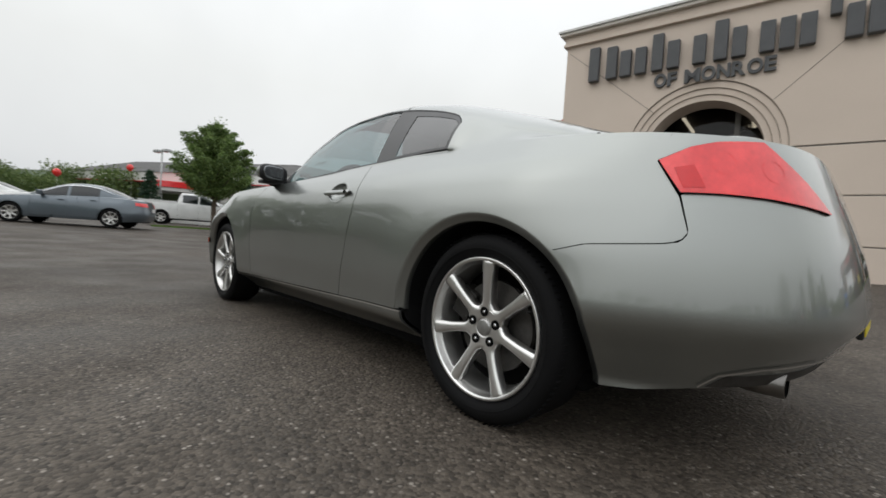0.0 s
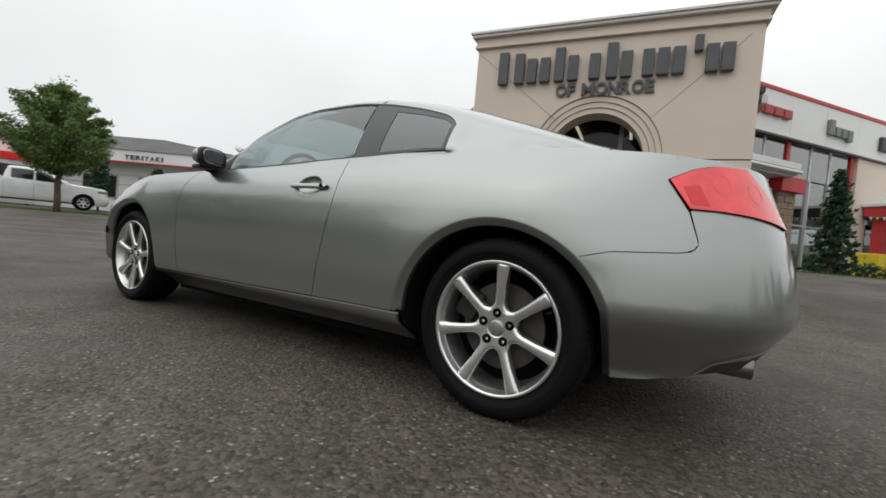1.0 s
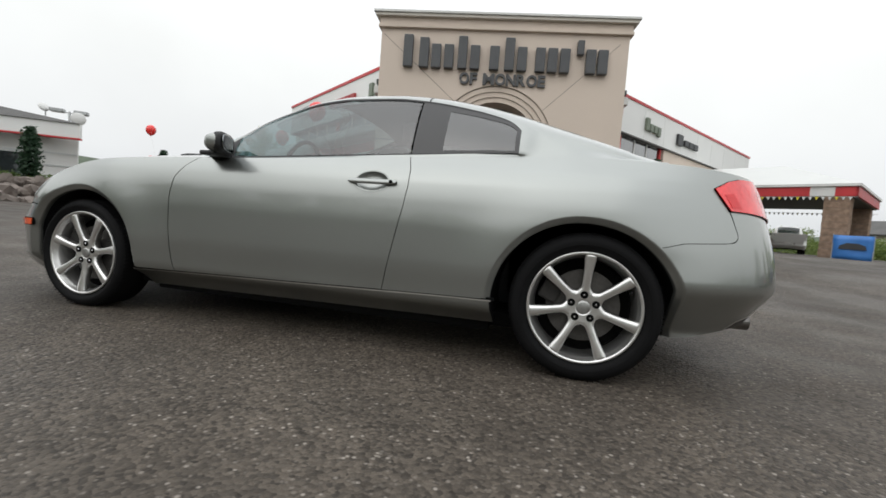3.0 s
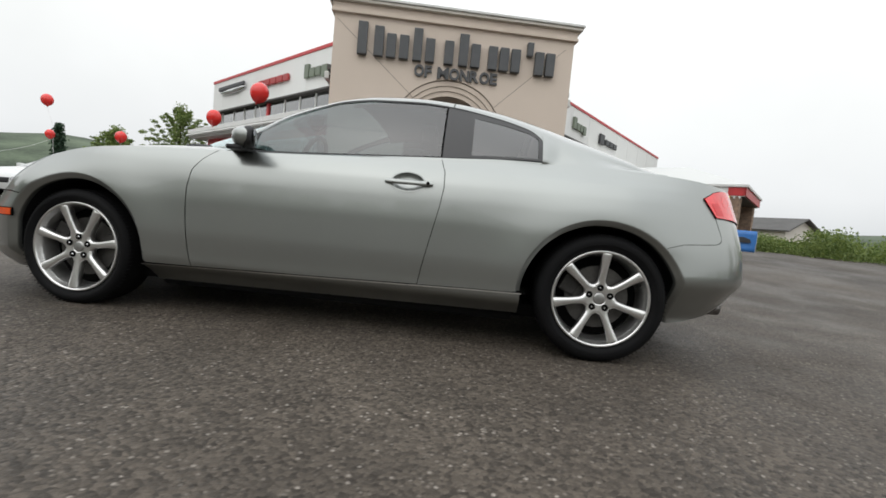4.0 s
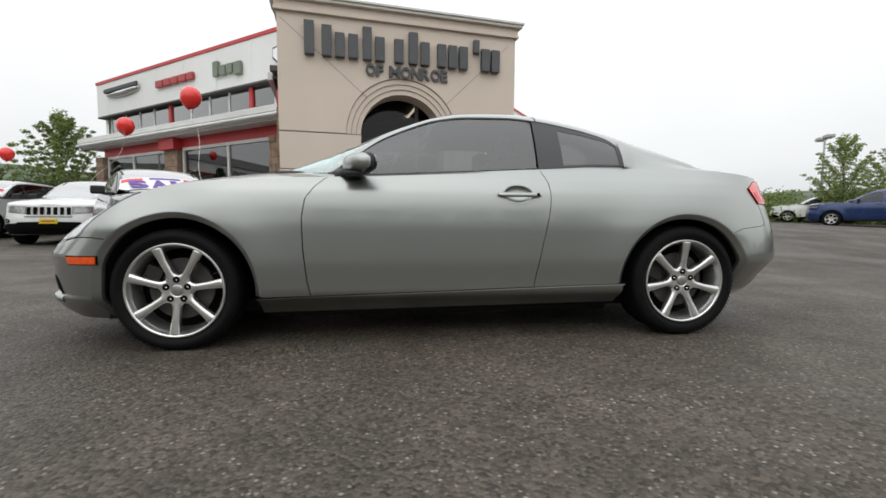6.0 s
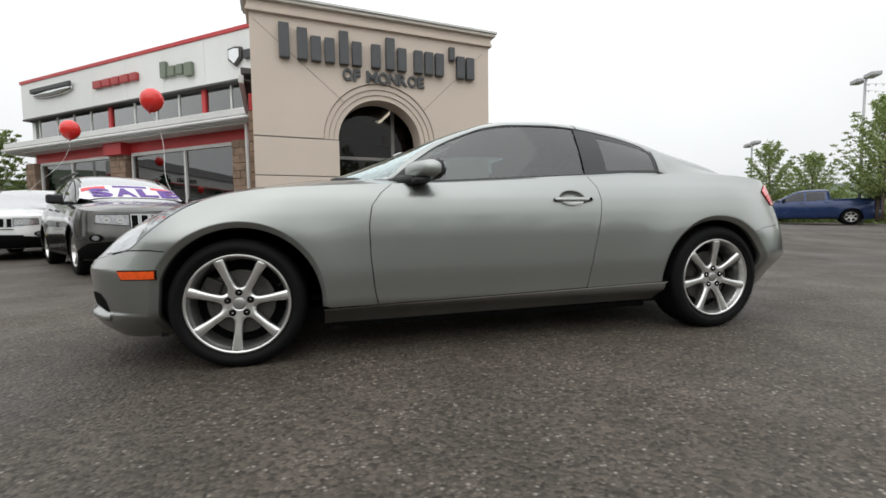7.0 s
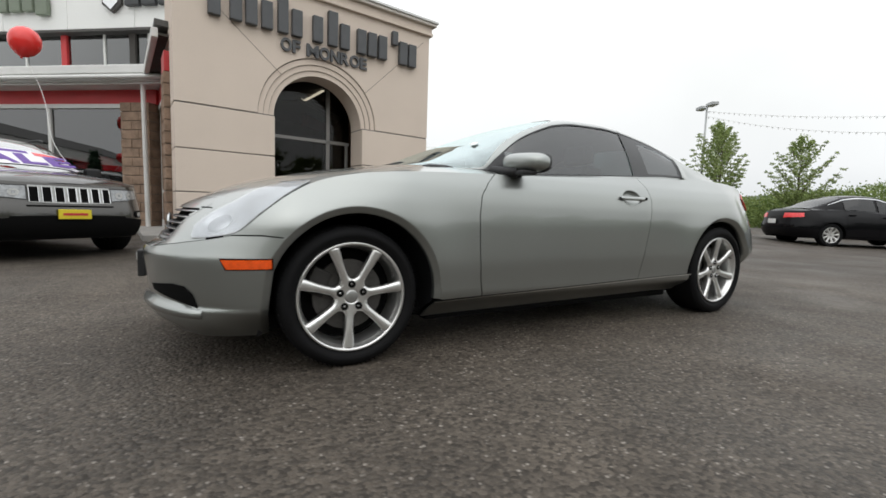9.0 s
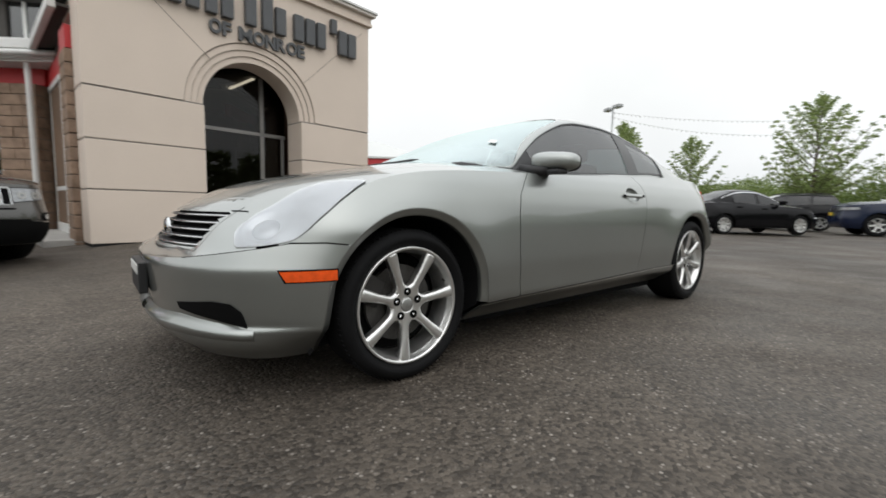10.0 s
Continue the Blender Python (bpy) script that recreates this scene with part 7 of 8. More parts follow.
def counter():
    """Pale shop front seen in the shade under the canopy."""
    s = thing("side_entrance", "glazed side entrance in shade under the canopy", "building", WR_M, kind="structure")
    for k in range(5):
        part("pane", box(16.3 + k * 1.35, 17.5 + k * 1.35, -0.08, -0.06, 0.5, 3.0), SHOP_GLASS, s)
        part("frame_post", box(17.5 + k * 1.35, 17.65 + k * 1.35, -0.12, 0.0, 0.4, 3.1, 0.01), ALU, s)
    part("frame_head", box(16.2, 23.2, -0.12, 0.02, 3.0, 3.2, 0.01), ALU, s)


counter()


def sheet_stand(name, label, x, y, yaw, w, h, mat, z=None):
    z = ground_height(x, y) if z is None else z
    b = thing(name, label, "banner", pose(x, y, z, 0, 0, yaw))
    bm = bmesh.new()
    rows = [[Vector((w * (i / 6 - 0.5), 0.03 * math.sin(i * 1.3 + j), h * j / 5)) for i in range(7)] for j in range(6)]
    add_grid(bm, rows)
    thicken(bm, 0.01)
    part("sheet", bm, mat, b, smooth=True)
    for s in (-1, 1):
        part("stake", tube([(s * w / 2, 0, -0.0), (s * w / 2, 0, h + 0.05)], 0.02, 8), POLE, b)
    return b


bl_ = sheet_stand("banner", "blue vinyl banner with a dark car print", 14.0, 19.2, -35, 1.3, 1.05, BLUE_SHEET)
part("print_shape", prism([(-0.45, 0.45), (0.45, 0.45), (0.4, 0.62), (0.15, 0.72), (-0.2, 0.72), (-0.42, 0.6)], -0.07, -0.045), DARK_SIGN, bl_)


def yellow_bin():
    b = thing("barrier", "yellow plastic barrier by the entrance", "barrier", pose(7.6, 22.4, ground_height(7.6, 22.4), 0, 0, -37))
    part("shell", box(-0.5, 0.5, -0.25, 0.25, 0.0, 1.0, 0.05), YELLOW, b)
    part("rib", box(-0.52, 0.52, -0.27, 0.27, 0.45, 0.52, 0.02), YELLOW, b)


yellow_bin()


# ---- planting ----
def leaves(bm, centre, spread, count, size, rnd, squash=1.0):
    for _ in range(count):
        p = Vector((rnd.gauss(0, 1), rnd.gauss(0, 1), rnd.gauss(0, 1) * squash)) * spread + centre
        n = Vector((rnd.gauss(0, 1), rnd.gauss(0, 1), rnd.gauss(0, 0.7))).normalized()
        a = n.orthogonal().normalized() * size * rnd.uniform(0.6, 1.3)
        b = n.cross(a).normalized() * size * rnd.uniform(0.35, 0.8)
        vs = [bm.verts.new(p + q) for q in (a, b, -a, -b)]
        bm.faces.new(vs)


def tree(name, label, x, y, z, height, crown_w, crown_from, mat, seed, limbs=26, per=70, leaf=0.10, trunk=0.09, spread=0.26, upright=0.5):
    rnd = random.Random(seed)
    t = thing(name, label, "tree", pose(x, y, z))
    bm = bmesh.new()
    pts, rad = [], []
    for k in range(9):
        f = k / 8
        pts.append((rnd.uniform(-1, 1) * 0.03 * k / 2, rnd.uniform(-1, 1) * 0.03 * k / 2, height * 0.92 * f - 0.1))
        rad.append(trunk * (1 - f) ** 0.7 + 0.012)
    add_tube(bm, pts, rad, 9)
    tips = []
    for k in range(limbs):
        f = (k + rnd.random()) / limbs
        h = crown_from + (height - crown_from) * (0.02 + 0.90 * f)
        a = k * 2.4 + rnd.uniform(-0.4, 0.4)
        prof = math.sin(math.pi * min(1, 0.18 + 0.80 * f)) ** 0.75
        ln = crown_w * 0.5 * prof * rnd.uniform(0.70, 1.12)
        base = Vector((pts[4][0], pts[4][1], max(crown_from * 0.8, h - ln * upright)))
        tip = Vector((math.cos(a) * ln, math.sin(a) * ln, h + rnd.uniform(0, 0.2)))
        mid = base.lerp(tip, 0.5) + Vector((0, 0, -0.06 * ln))
        add_tube(bm, [base, mid, tip], [trunk * 0.34, trunk * 0.2, 0.008], 5)
        tips.append((base, mid, tip))
    part("trunk", bm, BARK, t, smooth=True)
    bm = bmesh.new()
    for base, mid, tip in tips:
        for q in range(6):
            f = 0.30 + 0.155 * q
            c = base.lerp(tip, min(f, 1.06))
            leaves(bm, c, spread * (0.85 - 0.45 * f) * (0.7 + 0.5 * rnd.random()), per // 6, leaf, rnd, 0.5)
    leaves(bm, Vector((0, 0, height * 0.95)), spread * 0.7, per // 2, leaf, rnd)
    part("crown", bm, mat, t)
    return t


def conifer(name, label, x, y, z, height, width, seed, mat=None, cone=1.0):
    rnd = random.Random(seed)
    t = thing(name, label, "tree", pose(x, y, z))
    part("trunk", tube([(0, 0, -0.1), (0, 0, height * 0.9)], [0.07, 0.02], 8), BARK, t)
    bm = bmesh.new()
    for k in range(60):
        f = (k + rnd.random()) / 60
        w = width / 2 * ((1 - f) ** 0.8 * cone + (1 - cone) * math.sin(math.pi * min(0.97, 0.12 + f * 0.88)) ** 0.6)
        a = k * 2.4
        for q in (0.35, 0.7, 1.0):
            leaves(bm, Vector((math.cos(a) * w * q, math.sin(a) * w * q, 0.12 * height + f * height * 0.86 - 0.1 * w * q)), 0.07 + 0.05 * w, 12, 0.07 + 0.02 * width, rnd, 0.5)
    part("crown", bm, mat or LEAF_CONIFER, t)
    return t


def shrubs(name, label, spots, mat, seed, leaf=0.14, density=120):
    """Low growth along a line as one mass of leaves."""
    rnd = random.Random(seed)
    bm = bmesh.new()
    for x, y, z, r, h in spots:
        for k in range(density):
            a, f = rnd.uniform(0, 6.283), rnd.random()
            rr = r * math.sqrt(rnd.random()) * (1 - 0.45 * f)
            leaves(bm, Vector((x + rr * math.cos(a), y + rr * math.sin(a), z + h * f)), 0.10 * r, 3, leaf, rnd, 0.8)
    return tagged(link_mesh(name, bm, mat), label, "shrubs", kind="stuff")


def at(az, d, ex=0.5, ey=-2.8):
    """A place d metres from the middle of the walk, az degrees left of +y."""
    return ex - d * math.sin(radians(az)), ey + d * math.cos(radians(az))


tx_, ty_ = at(74.6, 24.5, 2.2, -2.1)
tree("tree", "round leafy street tree on the grass strip", tx_, ty_, 0.25, 5.35, 3.6, 1.95, LEAF_DARK, 3, 74, 540, 0.056, 0.12, 0.30, 0.55)
tree("tree", "young upright tree with pale fresh leaves", *at(-61.7, 29, -2.2, -2.5), 0.6, 5.4, 2.3, 1.2, LEAF_FRESH, 5, 46, 120, 0.055, 0.05, 0.16, 1.25)
tree("tree", "young upright tree with pale fresh leaves", *at(-68.9, 29, -2.3, -2.4), 0.6, 4.6, 3.0, 1.0, LEAF_FRESH, 6, 52, 130, 0.055, 0.05, 0.16, 1.15)
tree("tree", "larger young tree with open fresh crown", *at(-80.0, 28, -2.4, -2.3), 0.5, 6.2, 4.8, 1.3, LEAF_FRESH, 7, 74, 170, 0.056, 0.07, 0.18, 1.05)
tree("tree", "young upright tree with pale fresh leaves", *at(-50.8, 34, -0.9, -3.1), 0.5, 5.0, 3.2, 1.0, LEAF_FRESH, 8, 54, 190, 0.058, 0.06, 0.18, 1.15)
tree("tree", "young upright tree with pale fresh leaves", *at(-54.3, 36, -0.9, -3.1), 0.5, 4.3, 3.6, 0.8, LEAF_FRESH, 9, 54, 200, 0.058, 0.06, 0.19, 1.15)
tree("tree", "tall young tree beside the lamp post", *at(-59.0, 30, -0.9, -3.1), 0.5, 6.2, 3.2, 1.2, LEAF_FRESH, 10, 56, 170, 0.056, 0.06, 0.17, 1.2)
tree("tree", "leafy tree behind the showroom wing", *at(35.2, 29, 0.46, -3.17), 0.2, 5.6, 3.9, 1.0, LEAF_MID, 11, 52, 300, 0.065, 0.08, 0.20, 1.25)
tree("tree", "small leafy tree by the lot's edge", *at(41.0, 33, 0.46, -3.17), 0.2, 4.2, 2.8, 0.8, LEAF_MID, 12, 46, 320, 0.07, 0.08, 0.24, 0.9)
conifer("cedar", "narrow dark green columnar cedar", *at(81.3, 38, 2.4, -2.0), 0.3, 3.9, 1.3, 20, LEAF_CONIFER, 0.25)
conifer("cedar", "narrow dark green columnar cedar", *at(70.9, 31.5, 2.0, -2.3), 0.5, 3.5, 0.85, 21, LEAF_CONIFER, 0.25)
conifer("cedar", "narrow dark green columnar cedar", *at(58.0, 29, 1.47, -2.7), 1.2, 2.7, 0.75, 22, LEAF_CONIFER, 0.25)
conifer("cedar", "narrow dark green columnar cedar", *at(65.4, 29, 1.74, -2.47), 0.9, 2.1, 0.85, 23, LEAF_CONIFER, 0.25)
conifer("cedar", "narrow dark green columnar cedar", *at(45.4, 30, 0.46, -3.17), 0.3, 3.5, 0.55, 24, LEAF_CONIFER, 0.1)
conifer("fir", "dark fir in the bed beside the storefront", 5.70, 18.1, 0.5, 3.8, 1.35, 25, LEAF_CONIFER, 1.0)

shrubs("hedge", "mixed green shrubs at the far right edge of the lot", [(*at(a, 38 + 4 * math.sin(a) + 15 * step(36, 30, -a), 0, -3), 0.1, 1.9, 1.45 + 0.55 * math.sin(a * 1.1) + 0.35 * math.sin(a * 2.9) + 1.5 * step(52, 72, -a) + 0.9 * step(32, 24, -a)) for a in np.arange(-96, -13, 1.5)], LEAF_HEDGE, 30, 0.085, 900)
shrubs("hedge", "green shrubs behind the parked cars", [(*at(a, 52 + 5 * math.sin(a * 2), 2, -2), 0.2, 3.0, 3.7 + 0.9 * math.sin(a * 1.3)) for a in np.arange(82, 112, 2.0)], LEAF_BUSH, 31, 0.115, 2000)
# Unseen woods: heights set to darken paint reflections and cut low sky light.
shrubs("woods", "dark mixed woods behind, out of view, shaping reflections", [(*at(a, 46 + 5 * math.sin(a * 2.1), 2, -2), 0.0, 3.6, 8.6 + 2.6 * step(150, 118, a) - 3.4 * step(190, 225, a) + 2.2 * math.sin(a * 0.9)) for a in np.arange(98, 262, 3.4)], LEAF_BUSH, 32, 0.42, 260)
shrubs("hedge", "low dark planting in the bed by the storefront", [(5.2 + 0.55 * k, 17.6 + 0.75 * k, 0.5, 0.5, 0.55) for k in range(5)], LEAF_CONIFER, 33, 0.07, 60)


def grass_strip(name, label, pts, width, z, seed, count):
    """A kerbed bed with blades."""
    rnd = random.Random(seed)
    bed = thing(name, label, "grass strip", kind="structure")
    p = [Vector((a, b, 0)) for a, b in pts]
    d = (p[1] - p[0]).normalized()
    n = Vector((-d.y, d.x, 0)) * width
    quad = [p[0], p[1], p[1] + n, p[0] + n]
    bm = bmesh.new()
    top = [bm.verts.new(q + Vector((0, 0, z))) for q in quad]
    bot = [bm.verts.new(q + Vector((0, 0, z - 0.5))) for q in quad]
    bm.faces.new(top)
    for i in range(4):
        bm.faces.new((top[i], bot[i], bot[(i + 1) % 4], top[(i + 1) % 4]))
    part("soil", bm, SOIL, bed)
    L = (p[1] - p[0]).length
    ang = math.degrees(math.atan2(d.y, d.x))
    part("kerb", box(0, L, -0.15, 0.0, -0.5, 0.02, 0.03, pose(p[0].x, p[0].y, z, 0, 0, ang)), CONCRETE, bed)
    bm = bmesh.new()
    for _ in range(count):
        q = p[0] + d * rnd.uniform(0, L) + n * rnd.uniform(0.02, 0.98) + Vector((0, 0, z))
        a = rnd.uniform(0, 6.283)
        s = Vector((math.cos(a), math.sin(a), 0)) * 0.018
        tip = Vector((rnd.uniform(-0.05, 0.05), rnd.uniform(-0.05, 0.05), rnd.uniform(0.06, 0.14)))
        bm.faces.new([bm.verts.new(v) for v in (q - s, q + s, q + tip)])
    tagged(part("grass", bm, GRASS, bed), kind="stuff")


g0_ = at(80.5, 24.2, 2.2, -2.1)
g1_ = at(66.0, 25.5, 2.2, -2.1)
grass_strip("grass_strip", "kerbed strip of grass along the street", [g1_, g0_], -1.4, 0.22, 40, 9000)
wr = lambda s, t: tuple((WR_M @ Vector((s, t, 0)))[:2])
grass_strip("grass_strip", "kerbed bed of bright grass below the storefront", [wr(1.3, 4.4), wr(8.6, 4.4)], 1.2, 0.46, 41, 12000)


# ---- rocks, street and far buildings ----
def rock_bank():
    rnd = random.Random(5)
    proto = []
    for k in range(4):
        bm = bmesh.new()
        bmesh.ops.create_icosphere(bm, subdivisions=2, radius=1.0)
        for v in bm.verts:
            v.co *= 0.8 + 0.45 * noise.noise(v.co * 1.6 + Vector((k * 7, 0, 0)))
            v.co.z *= 0.75
        me = bpy.data.meshes.new("rock")
        bm.to_mesh(me)
        bm.free()
        me.materials.append(ROCK)
        proto.append(me)
    for k in range(44):
        az = 57.0 + 9.0 * (k % 15) / 14 + rnd.uniform(-0.4, 0.4)
        row = k // 15
        d = 26.5 + row * 0.9 + rnd.uniform(-0.2, 0.2)
        x, y = at(az, d, 1.6, -2.6)
        r = new("rock", proto[k % 4])
        r.matrix_world = pose(x, y, 0.25 + row * 0.45, rnd.uniform(0, 40), rnd.uniform(0, 40), rnd.uniform(0, 360)) @ Matrix.Scale(rnd.uniform(0.38, 0.62), 4)
        tagged(r, "rough brown landscape rock in a bank", "rock", "rocks of the bank")


rock_bank()
shrubs("hedge", "brownish shrubs over the rock bank", [(*at(a, 29.2, 1.6, -2.6), 1.0, 0.7, 0.6) for a in np.arange(57, 67, 1.0)], LEAF_BUSH, 34, 0.09, 60)


def takeaway():
    b = thing("takeaway", "low white takeaway building with grey roof and lettered fascia", "building", pose(-25.2, 16.3, 0.4, 0, 0, 210.6))
    L = 30.0
    bm = bmesh.new()
    lo_ = [bm.verts.new(p) for p in ((0, 0, 0), (L, 0, 0), (L, -5.0, 0), (7.6, -5.0, 0))]
    hi_ = [bm.verts.new((q.co.x, q.co.y, 3.5)) for q in lo_]
    for i in range(4):
        bm.faces.new((lo_[i], lo_[(i + 1) % 4], hi_[(i + 1) % 4], hi_[i]))
    bm.faces.new(hi_)
    bmesh.ops.recalc_face_normals(bm, faces=bm.faces)
    part("wall", bm, WHITE_PANEL, b)
    part("soffit", box(1.2, L, 0.0, 0.95, 3.46, 3.52), WHITE_TRIM, b)
    for k in range(3):
        part("wall_rail", box(0, L, 0.0, 0.05, 1.2 + 0.7 * k, 1.28 + 0.7 * k), ALU, b)
    for k in range(7):
        w = part("window", box(2.0 + 4.0 * k, 4.6 + 4.0 * k, 0.0, 0.06, 0.9, 2.6, 0.01), ALU, b)
        part("pane", box(2.1 + 4.0 * k, 4.5 + 4.0 * k, 0.05, 0.07, 1.0, 2.5), UPPER_GLASS, w)
    part("fascia", box(-0.6, L + 0.6, 0.95, 1.2, 3.47, 4.25, 0.02), WHITE_PANEL, b)
    part("fascia_edge", box(-0.62, L + 0.62, 0.93, 1.23, 3.38, 3.47, 0.02), RED_BAND, b, "dark red fascia edge")
    bm = bmesh.new()
    v = [bm.verts.new(p) for p in ((-0.75, 1.3, 4.25), (L + 0.6, 1.3, 4.25), (L + 0.6, -5.4, 4.25), (9.0, -5.4, 4.25), (8.7, -2.6, 5.75), (L - 3.0, -2.6, 5.75))]
    for f in ((0, 1, 5, 4), (1, 2, 5), (2, 3, 4, 5), (3, 0, 4)):
        bm.faces.new([v[i] for i in f])
    part("roof", bm, ROOF_GREY, b)
    x = 8.7
    for ch in "TERIYAKI":
        wd = 0.10 if ch == "I" else 0.30
        # reads from the front, which is the +y side
        m = Matrix.Translation((x, 1.22, 3.62)) @ Matrix.Rotation(radians(180), 4, "Z") @ Matrix.Rotation(radians(90), 4, "X")
        lettering("letter", ch, 0.42, 0.03, SIGN_GREY, m, b, bold=0.01, width=wd)
        x -= wd + 0.09


takeaway()


def dish():
    x, y = -27.4, 16.1
    d = thing("satellite_dish", "pale grey satellite dish on the takeaway roof", "dish", pose(x, y, 4.85, 0, 0, 200))
    part("mast", tube([(0, 0, -0.2), (0, 0, 0.75)], 0.03, 8), POLE, d)
    bm = lathe([(0.0, 0.08), (0.15, 0.055), (0.27, 0.0)], 24)
    thicken(bm, 0.012)
    bm.transform(pose(0.1, 0, 0.85, 25, 0, 60))
    part("reflector", bm, WHITE_TRIM, d, smooth=True)
    part("feed_arm", tube([(0, 0, 0.7), (0.45, -0.3, 0.8)], 0.015, 6), POLE, d)


def round_sign():
    x, y = at(54.0, 33, 1.15, -2.85)
    d = thing("round_sign", "pale round sign on a white post", "sign", pose(x, y, 0.3, 0, 0, 52))
    part("post", tube([(0, 0, 0), (0, 0, 4.5)], 0.06, 10), WHITE_TRIM, d)
    bm = lathe([(0.0, -0.04), (0.33, -0.04), (0.36, 0.0), (0.33, 0.04), (0.0, 0.04)], 28)
    bm.transform(pose(0, 0, 4.85))
    part("disc", bm, WHITE_TRIM, d, smooth=True)


dish()
round_sign()


def lamp_post(x, y, z, height, yaw, heads=2, label="tall galvanised car-park lamp with twin heads"):
    t = thing("street_lamp", label, "lamp post", pose(x, y, z, 0, 0, yaw))
    part("base", lathe([(0.0, 0.5), (0.22, 0.5), (0.25, 0.45), (0.25, -0.2)], 20, "Z"), CONCRETE, t)
    part("pole", tube([(0, 0, 0.4), (0, 0, height)], [0.075, 0.055], 12), POLE, t, smooth=True)
    for k in range(heads):
        s = 1 if k == 0 else -1
        part("arm", tube([(0, 0, height - 0.1), (s * 0.35, 0, height - 0.02)], 0.03, 8), POLE, t)
        h = part("head", box(s * 0.55 - 0.33, s * 0.55 + 0.33, -0.22, 0.22, height - 0.10, height + 0.10, 0.04), POLE, t)
        part("lens", box(s * 0.55 - 0.27, s * 0.55 + 0.27, -0.17, 0.17, height - 0.12, height - 0.098), WHITE_TRIM, h)


lamp_post(25.4, 13.5, 0.2, 7.5, 60)
lamp_post(*at(-49.2, 36, -0.93, -3.13), 0.4, 5.2, 60)
lamp_post(*at(80.3, 40, 2.4, -2.0), 0.3, 5.6, 20, 2)
lamp_post(*at(55.2, 34, 1.47, -2.7), 0.6, 5.0, 40, 2)


def pennants():
    """Strings of small flags between the lamp post and the far trees."""
    a = Vector((25.4, 13.5, 7.4))
    for k, e in enumerate((Vector((31.4, 2.4, 6.3)), Vector((29.6, 1.2, 5.6)))):
        s = thing("pennant_string", "sagging string of small pale pennants", "pennants", group="pennant strings")
        pts = [a.lerp(e, t) - Vector((0, 0, (0.35 + k * 0.35) * 4 * t * (1 - t) + k * 0.3)) for t in np.linspace(0, 1, 25)]
        part("string", tube(pts, 0.008, 5), STRING, s)
        for i in range(48):
            f = (i + 0.5) / 48 * 24
            p = pts[int(f)].lerp(pts[min(int(f) + 1, 24)], f - int(f))
            part("pennant", prism([(-0.05, 0), (0.05, 0), (0, -0.13)], -0.003, 0.003, pose(p.x, p.y, p.z, 0, 0, -55)), PENNANT, s)


pennants()


def balloon(x, y, z, r, foot, seed):
    rnd = random.Random(seed)
    b = thing("balloon", "glossy red balloon on a white ribbon", "balloon", pose(x, y, z, rnd.uniform(-12, 12), rnd.uniform(-12, 12), 0), "red balloons")
    bm = lathe([(0.0, 1.12 * r), (0.35 * r, 1.06 * r), (0.70 * r, 0.82 * r), (0.93 * r, 0.45 * r), (r, 0.05 * r), (0.92 * r, -0.40 * r), (0.68 * r, -0.80 * r), (0.36 * r, -1.08 * r), (0.10 * r, -1.22 * r), (0.05 * r, -1.25 * r), (0.09 * r, -1.33 * r), (0.0, -1.33 * r)], 28, "Z")
    part("skin", bm, BALLOON, b, smooth=True)
    inv = b.matrix_world.inverted()
    f = Vector(foot)
    p = Vector((x, y, z - 1.3 * r))
    pts = [inv @ (p.lerp(f, t) + Vector((0.05 * math.sin(6 * t), 0.05 * math.sin(5 * t), -0.12 * math.sin(math.pi * t)))) for t in np.linspace(0, 1, 12)]
    part("ribbon", tube(pts, 0.004, 5), STRING, b)


balloon(-4.5, 6.8, 3.2, 0.21, (-3.75, 5.5, 1.25), 1)
balloon(-7.28, 9.48, 3.06, 0.21, (-7.9, 9.0, 1.5), 2)
balloon(-9.95, 9.20, 2.22, 0.155, (-10.9, 9.6, 1.5), 3)
balloon(-15.85, 12.5, 3.8, 0.20, (-14.5, 11.7, 1.42), 4)
balloon(-13.9, 10.8, 2.32, 0.140, (-14.6, 8.5, 1.2), 5)
balloon(*at(88.9, 28, 2.4, -2.0), 2.55, 0.17, (*at(88.9, 28, 2.4, -2.0), 0.1), 6)
balloon(*at(83.1, 30, 2.4, -2.0), 3.4, 0.17, (*at(82.9, 30, 2.4, -2.0), 0.1), 7)


def fuel_canopy():
    """The flat red-edged roof beyond the street."""
    x, y = at(78.4, 46, 2.4, -2.0)
    c = thing("forecourt_canopy", "flat white forecourt roof with a red edge", "canopy", pose(x, y, 0.3, 0, 0, 80))
    part("roof", box(-2.0, 2.0, -4, 4, 2.7, 3.0, 0.02), WHITE_TRIM, c)
    part("edge", box(-2.1, 2.1, -4.1, 4.1, 3.0, 3.5, 0.03), RED_LENS, c, "red roof edge")
    for sx in (-1.5, 1.5):
        for sy in (-3, 3):
            part("post", box(sx - 0.12, sx + 0.12, sy - 0.12, sy + 0.12, -0.3, 2.7), WHITE_TRIM, c)


fuel_canopy()


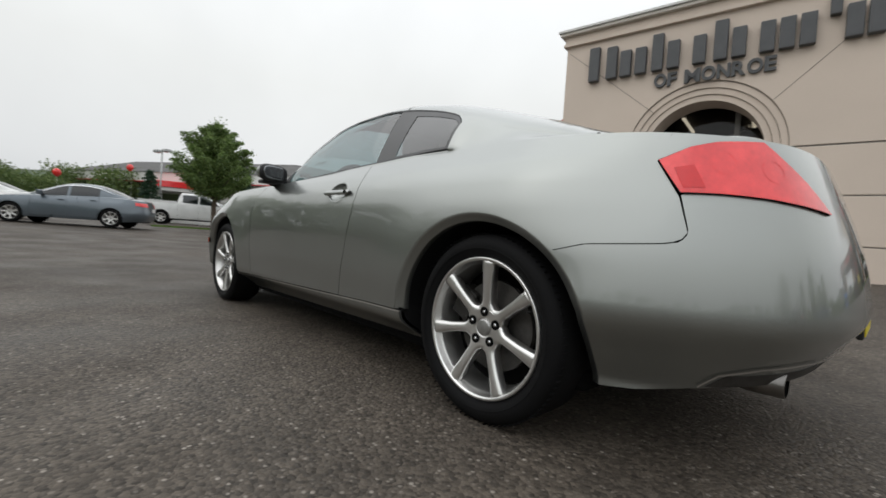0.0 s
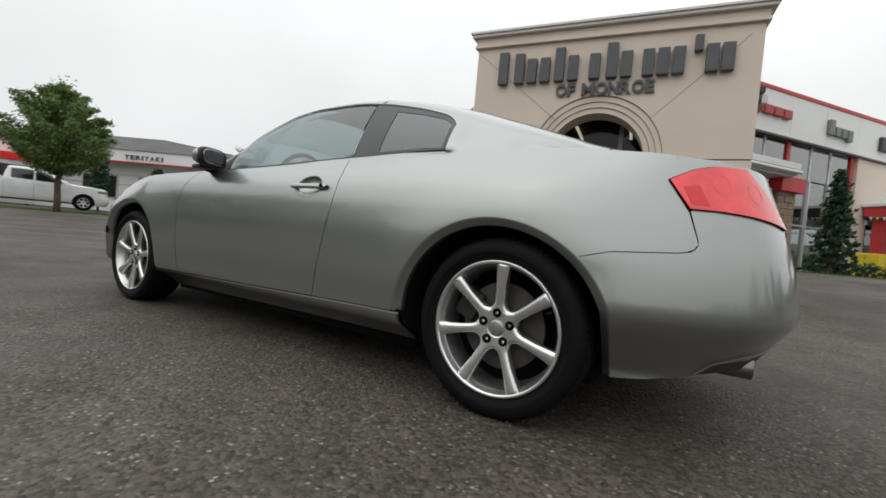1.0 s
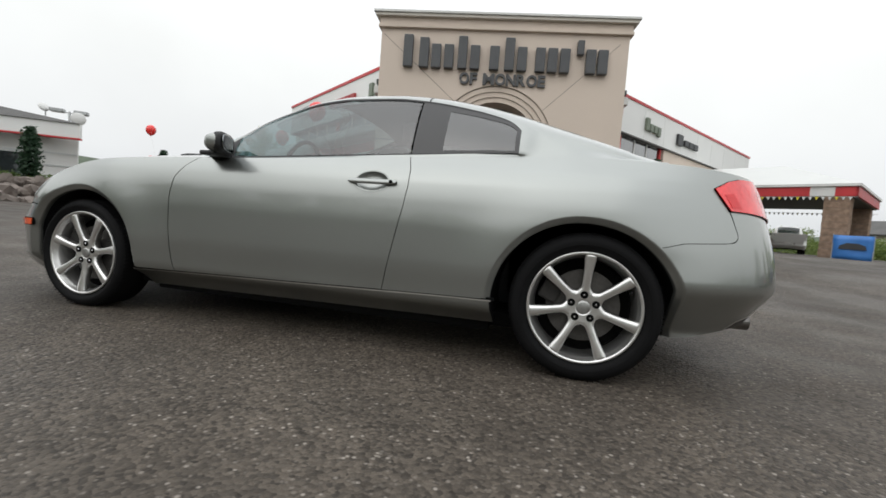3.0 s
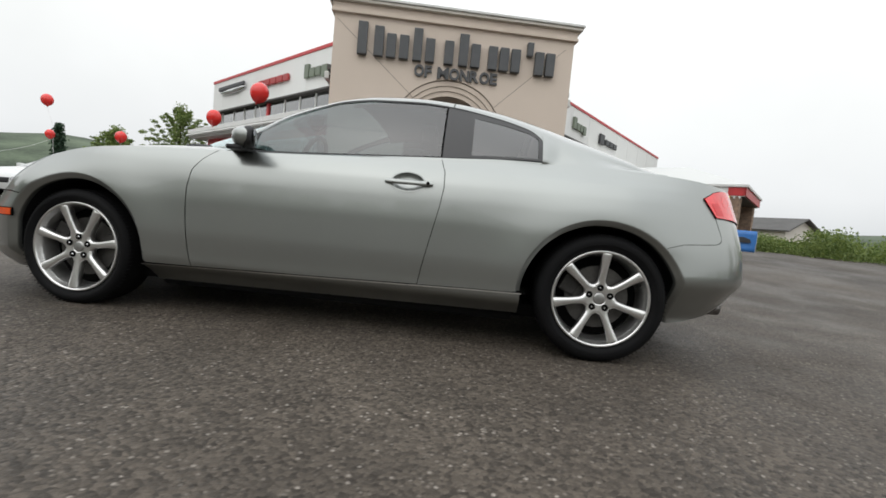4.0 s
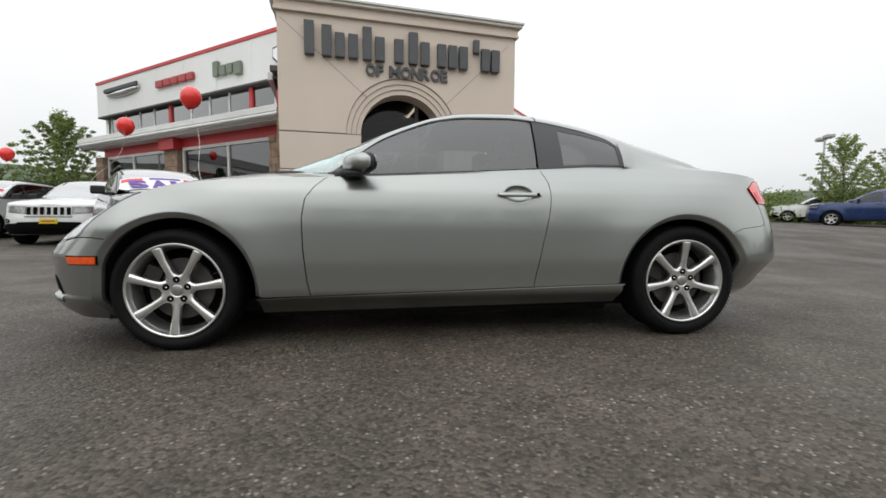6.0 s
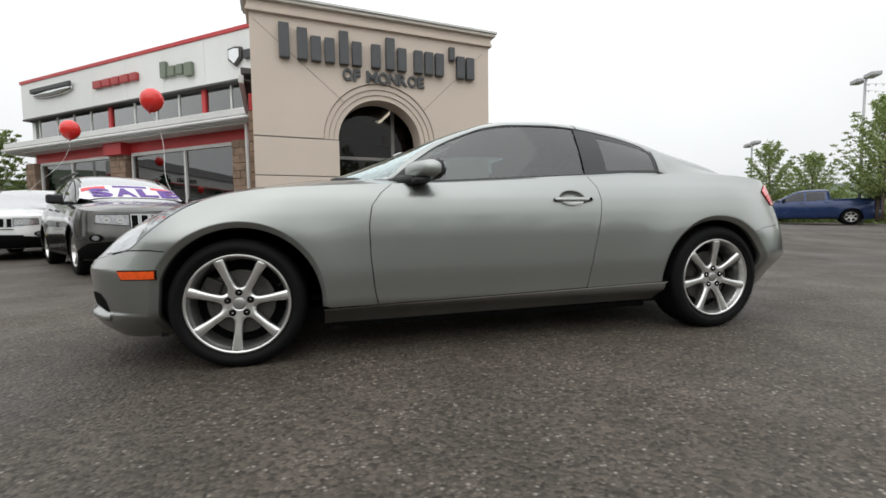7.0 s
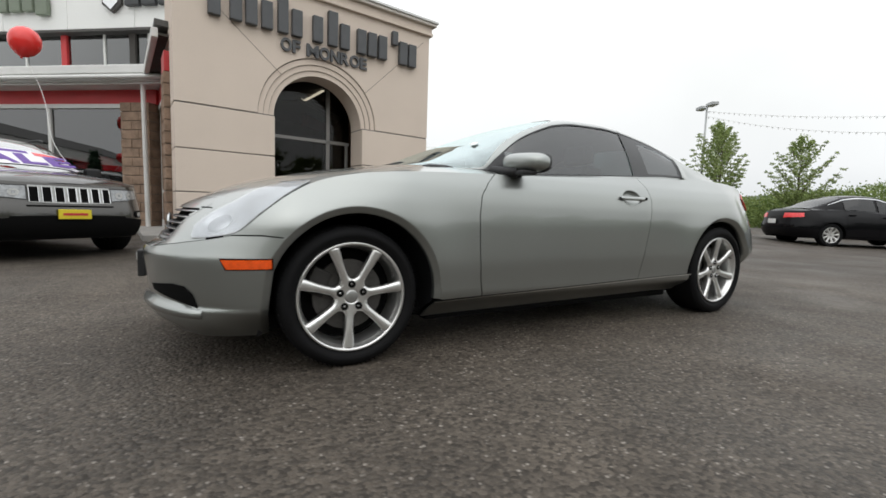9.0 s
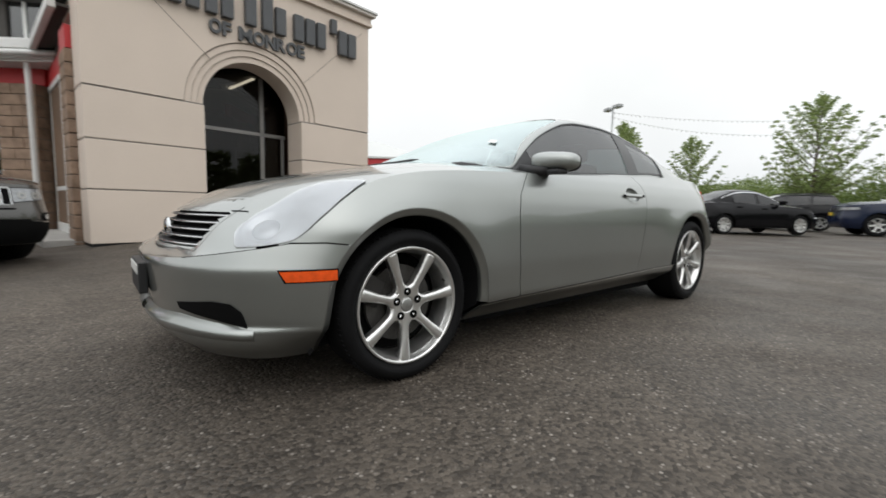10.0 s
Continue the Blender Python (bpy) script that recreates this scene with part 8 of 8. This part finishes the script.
def house(x, y, z, yaw, w, d, h, label):
    b = thing("house", label, "house", pose(x, y, z, 0, 0, yaw))
    part("wall", box(-w / 2, w / 2, -d / 2, d / 2, 0, h), STUCCO_SHADE, b)
    bm = bmesh.new()
    e = 0.5
    v = [bm.verts.new(p) for p in ((-w / 2 - e, -d / 2 - e, h), (w / 2 + e, -d / 2 - e, h), (w / 2 + e, d / 2 + e, h), (-w / 2 - e, d / 2 + e, h), (0, -d / 2 - e, h + w * 0.24), (0, d / 2 + e, h + w * 0.24))]
    for f in ((0, 4, 5, 3), (1, 2, 5, 4)):
        bm.faces.new([v[i] for i in f])
    thicken(bm, 0.12)
    part("roof", bm, ROOF_GREY, b)
    for y0 in (-d / 2, d / 2 - 0.2):
        part("gable", prism([(-w / 2, h), (w / 2, h), (0, h + w * 0.24 - 0.16)], y0, y0 + 0.2), STUCCO_SHADE, b)
    for k in (-1, 1):
        w_ = part("window", box(k * w * 0.22 - 0.6, k * w * 0.22 + 0.6, -d / 2 - 0.05, -d / 2, 1.0, 2.2), WHITE_TRIM, b)
        part("pane", box(k * w * 0.22 - 0.5, k * w * 0.22 + 0.5, -d / 2 - 0.06, -d / 2 - 0.04, 1.1, 2.1), UPPER_GLASS, w_)


house(*at(-33.6, 55, 0.5, -3.1), 0.2, -150, 5.6, 5.0, 2.5, "low pale house with dark gabled roof beyond the shrubs")
house(*at(-75.6, 85, -2.4, -2.3), 0.5, -70, 9, 9, 2.0, "low house with dark gabled roof beyond the trees")


def hills():
    bm = bmesh.new()
    rows = []
    n = 220
    for r, k in ((300, 0.0), (360, 0.6), (430, 1.0), (600, 0.9)):
        row = []
        for i in range(n + 1):
            a = 2 * math.pi * i / n
            az = (math.degrees(a) + 180) % 360 - 180
            base = 17 + 23 * step(8, 46, az) * (1 - step(75, 100, az)) + 5 * math.sin(a * 5)
            h = base * k * (r / 430) + 5 * noise.noise(Vector((math.cos(a) * 9, math.sin(a) * 9, r * 0.01)))
            row.append(Vector((-r * math.sin(a), r * math.cos(a), h if k else -2.0)))
        rows.append(row)
    add_grid(bm, rows)
    tagged(link_mesh("backdrop", bm, HILL, smooth=True), "low wooded hills round the horizon", "hills", kind="structure")


hills()


# ---- worn markings ----
def marking(x, y, yaw, ln, w):
    bm = bmesh.new()
    m = pose(x, y, 0, 0, 0, yaw)
    rows = []
    for i in range(13):
        row = []
        for j in (-0.5, 0.5):
            p = m @ Vector((ln * (i / 12 - 0.5), j * w + 0.01 * math.sin(i * 2.1 + j), 0))
            p.z = ground_height(p.x, p.y) + 0.006
            row.append(p)
        rows.append(row)
    add_grid(bm, rows)
    tagged(link_mesh("road_marking", bm, LINE_PAINT), "worn pale parking line on the asphalt", "marking", "worn lines", "structure")


marking(4.6, 10.2, -30, 2.6, 0.12)
marking(5.6, 9.0, -30, 1.9, 0.12)
marking(7.5, 12.5, 45, 3.0, 0.12)
marking(11.5, 12.0, -30, 3.0, 0.12)
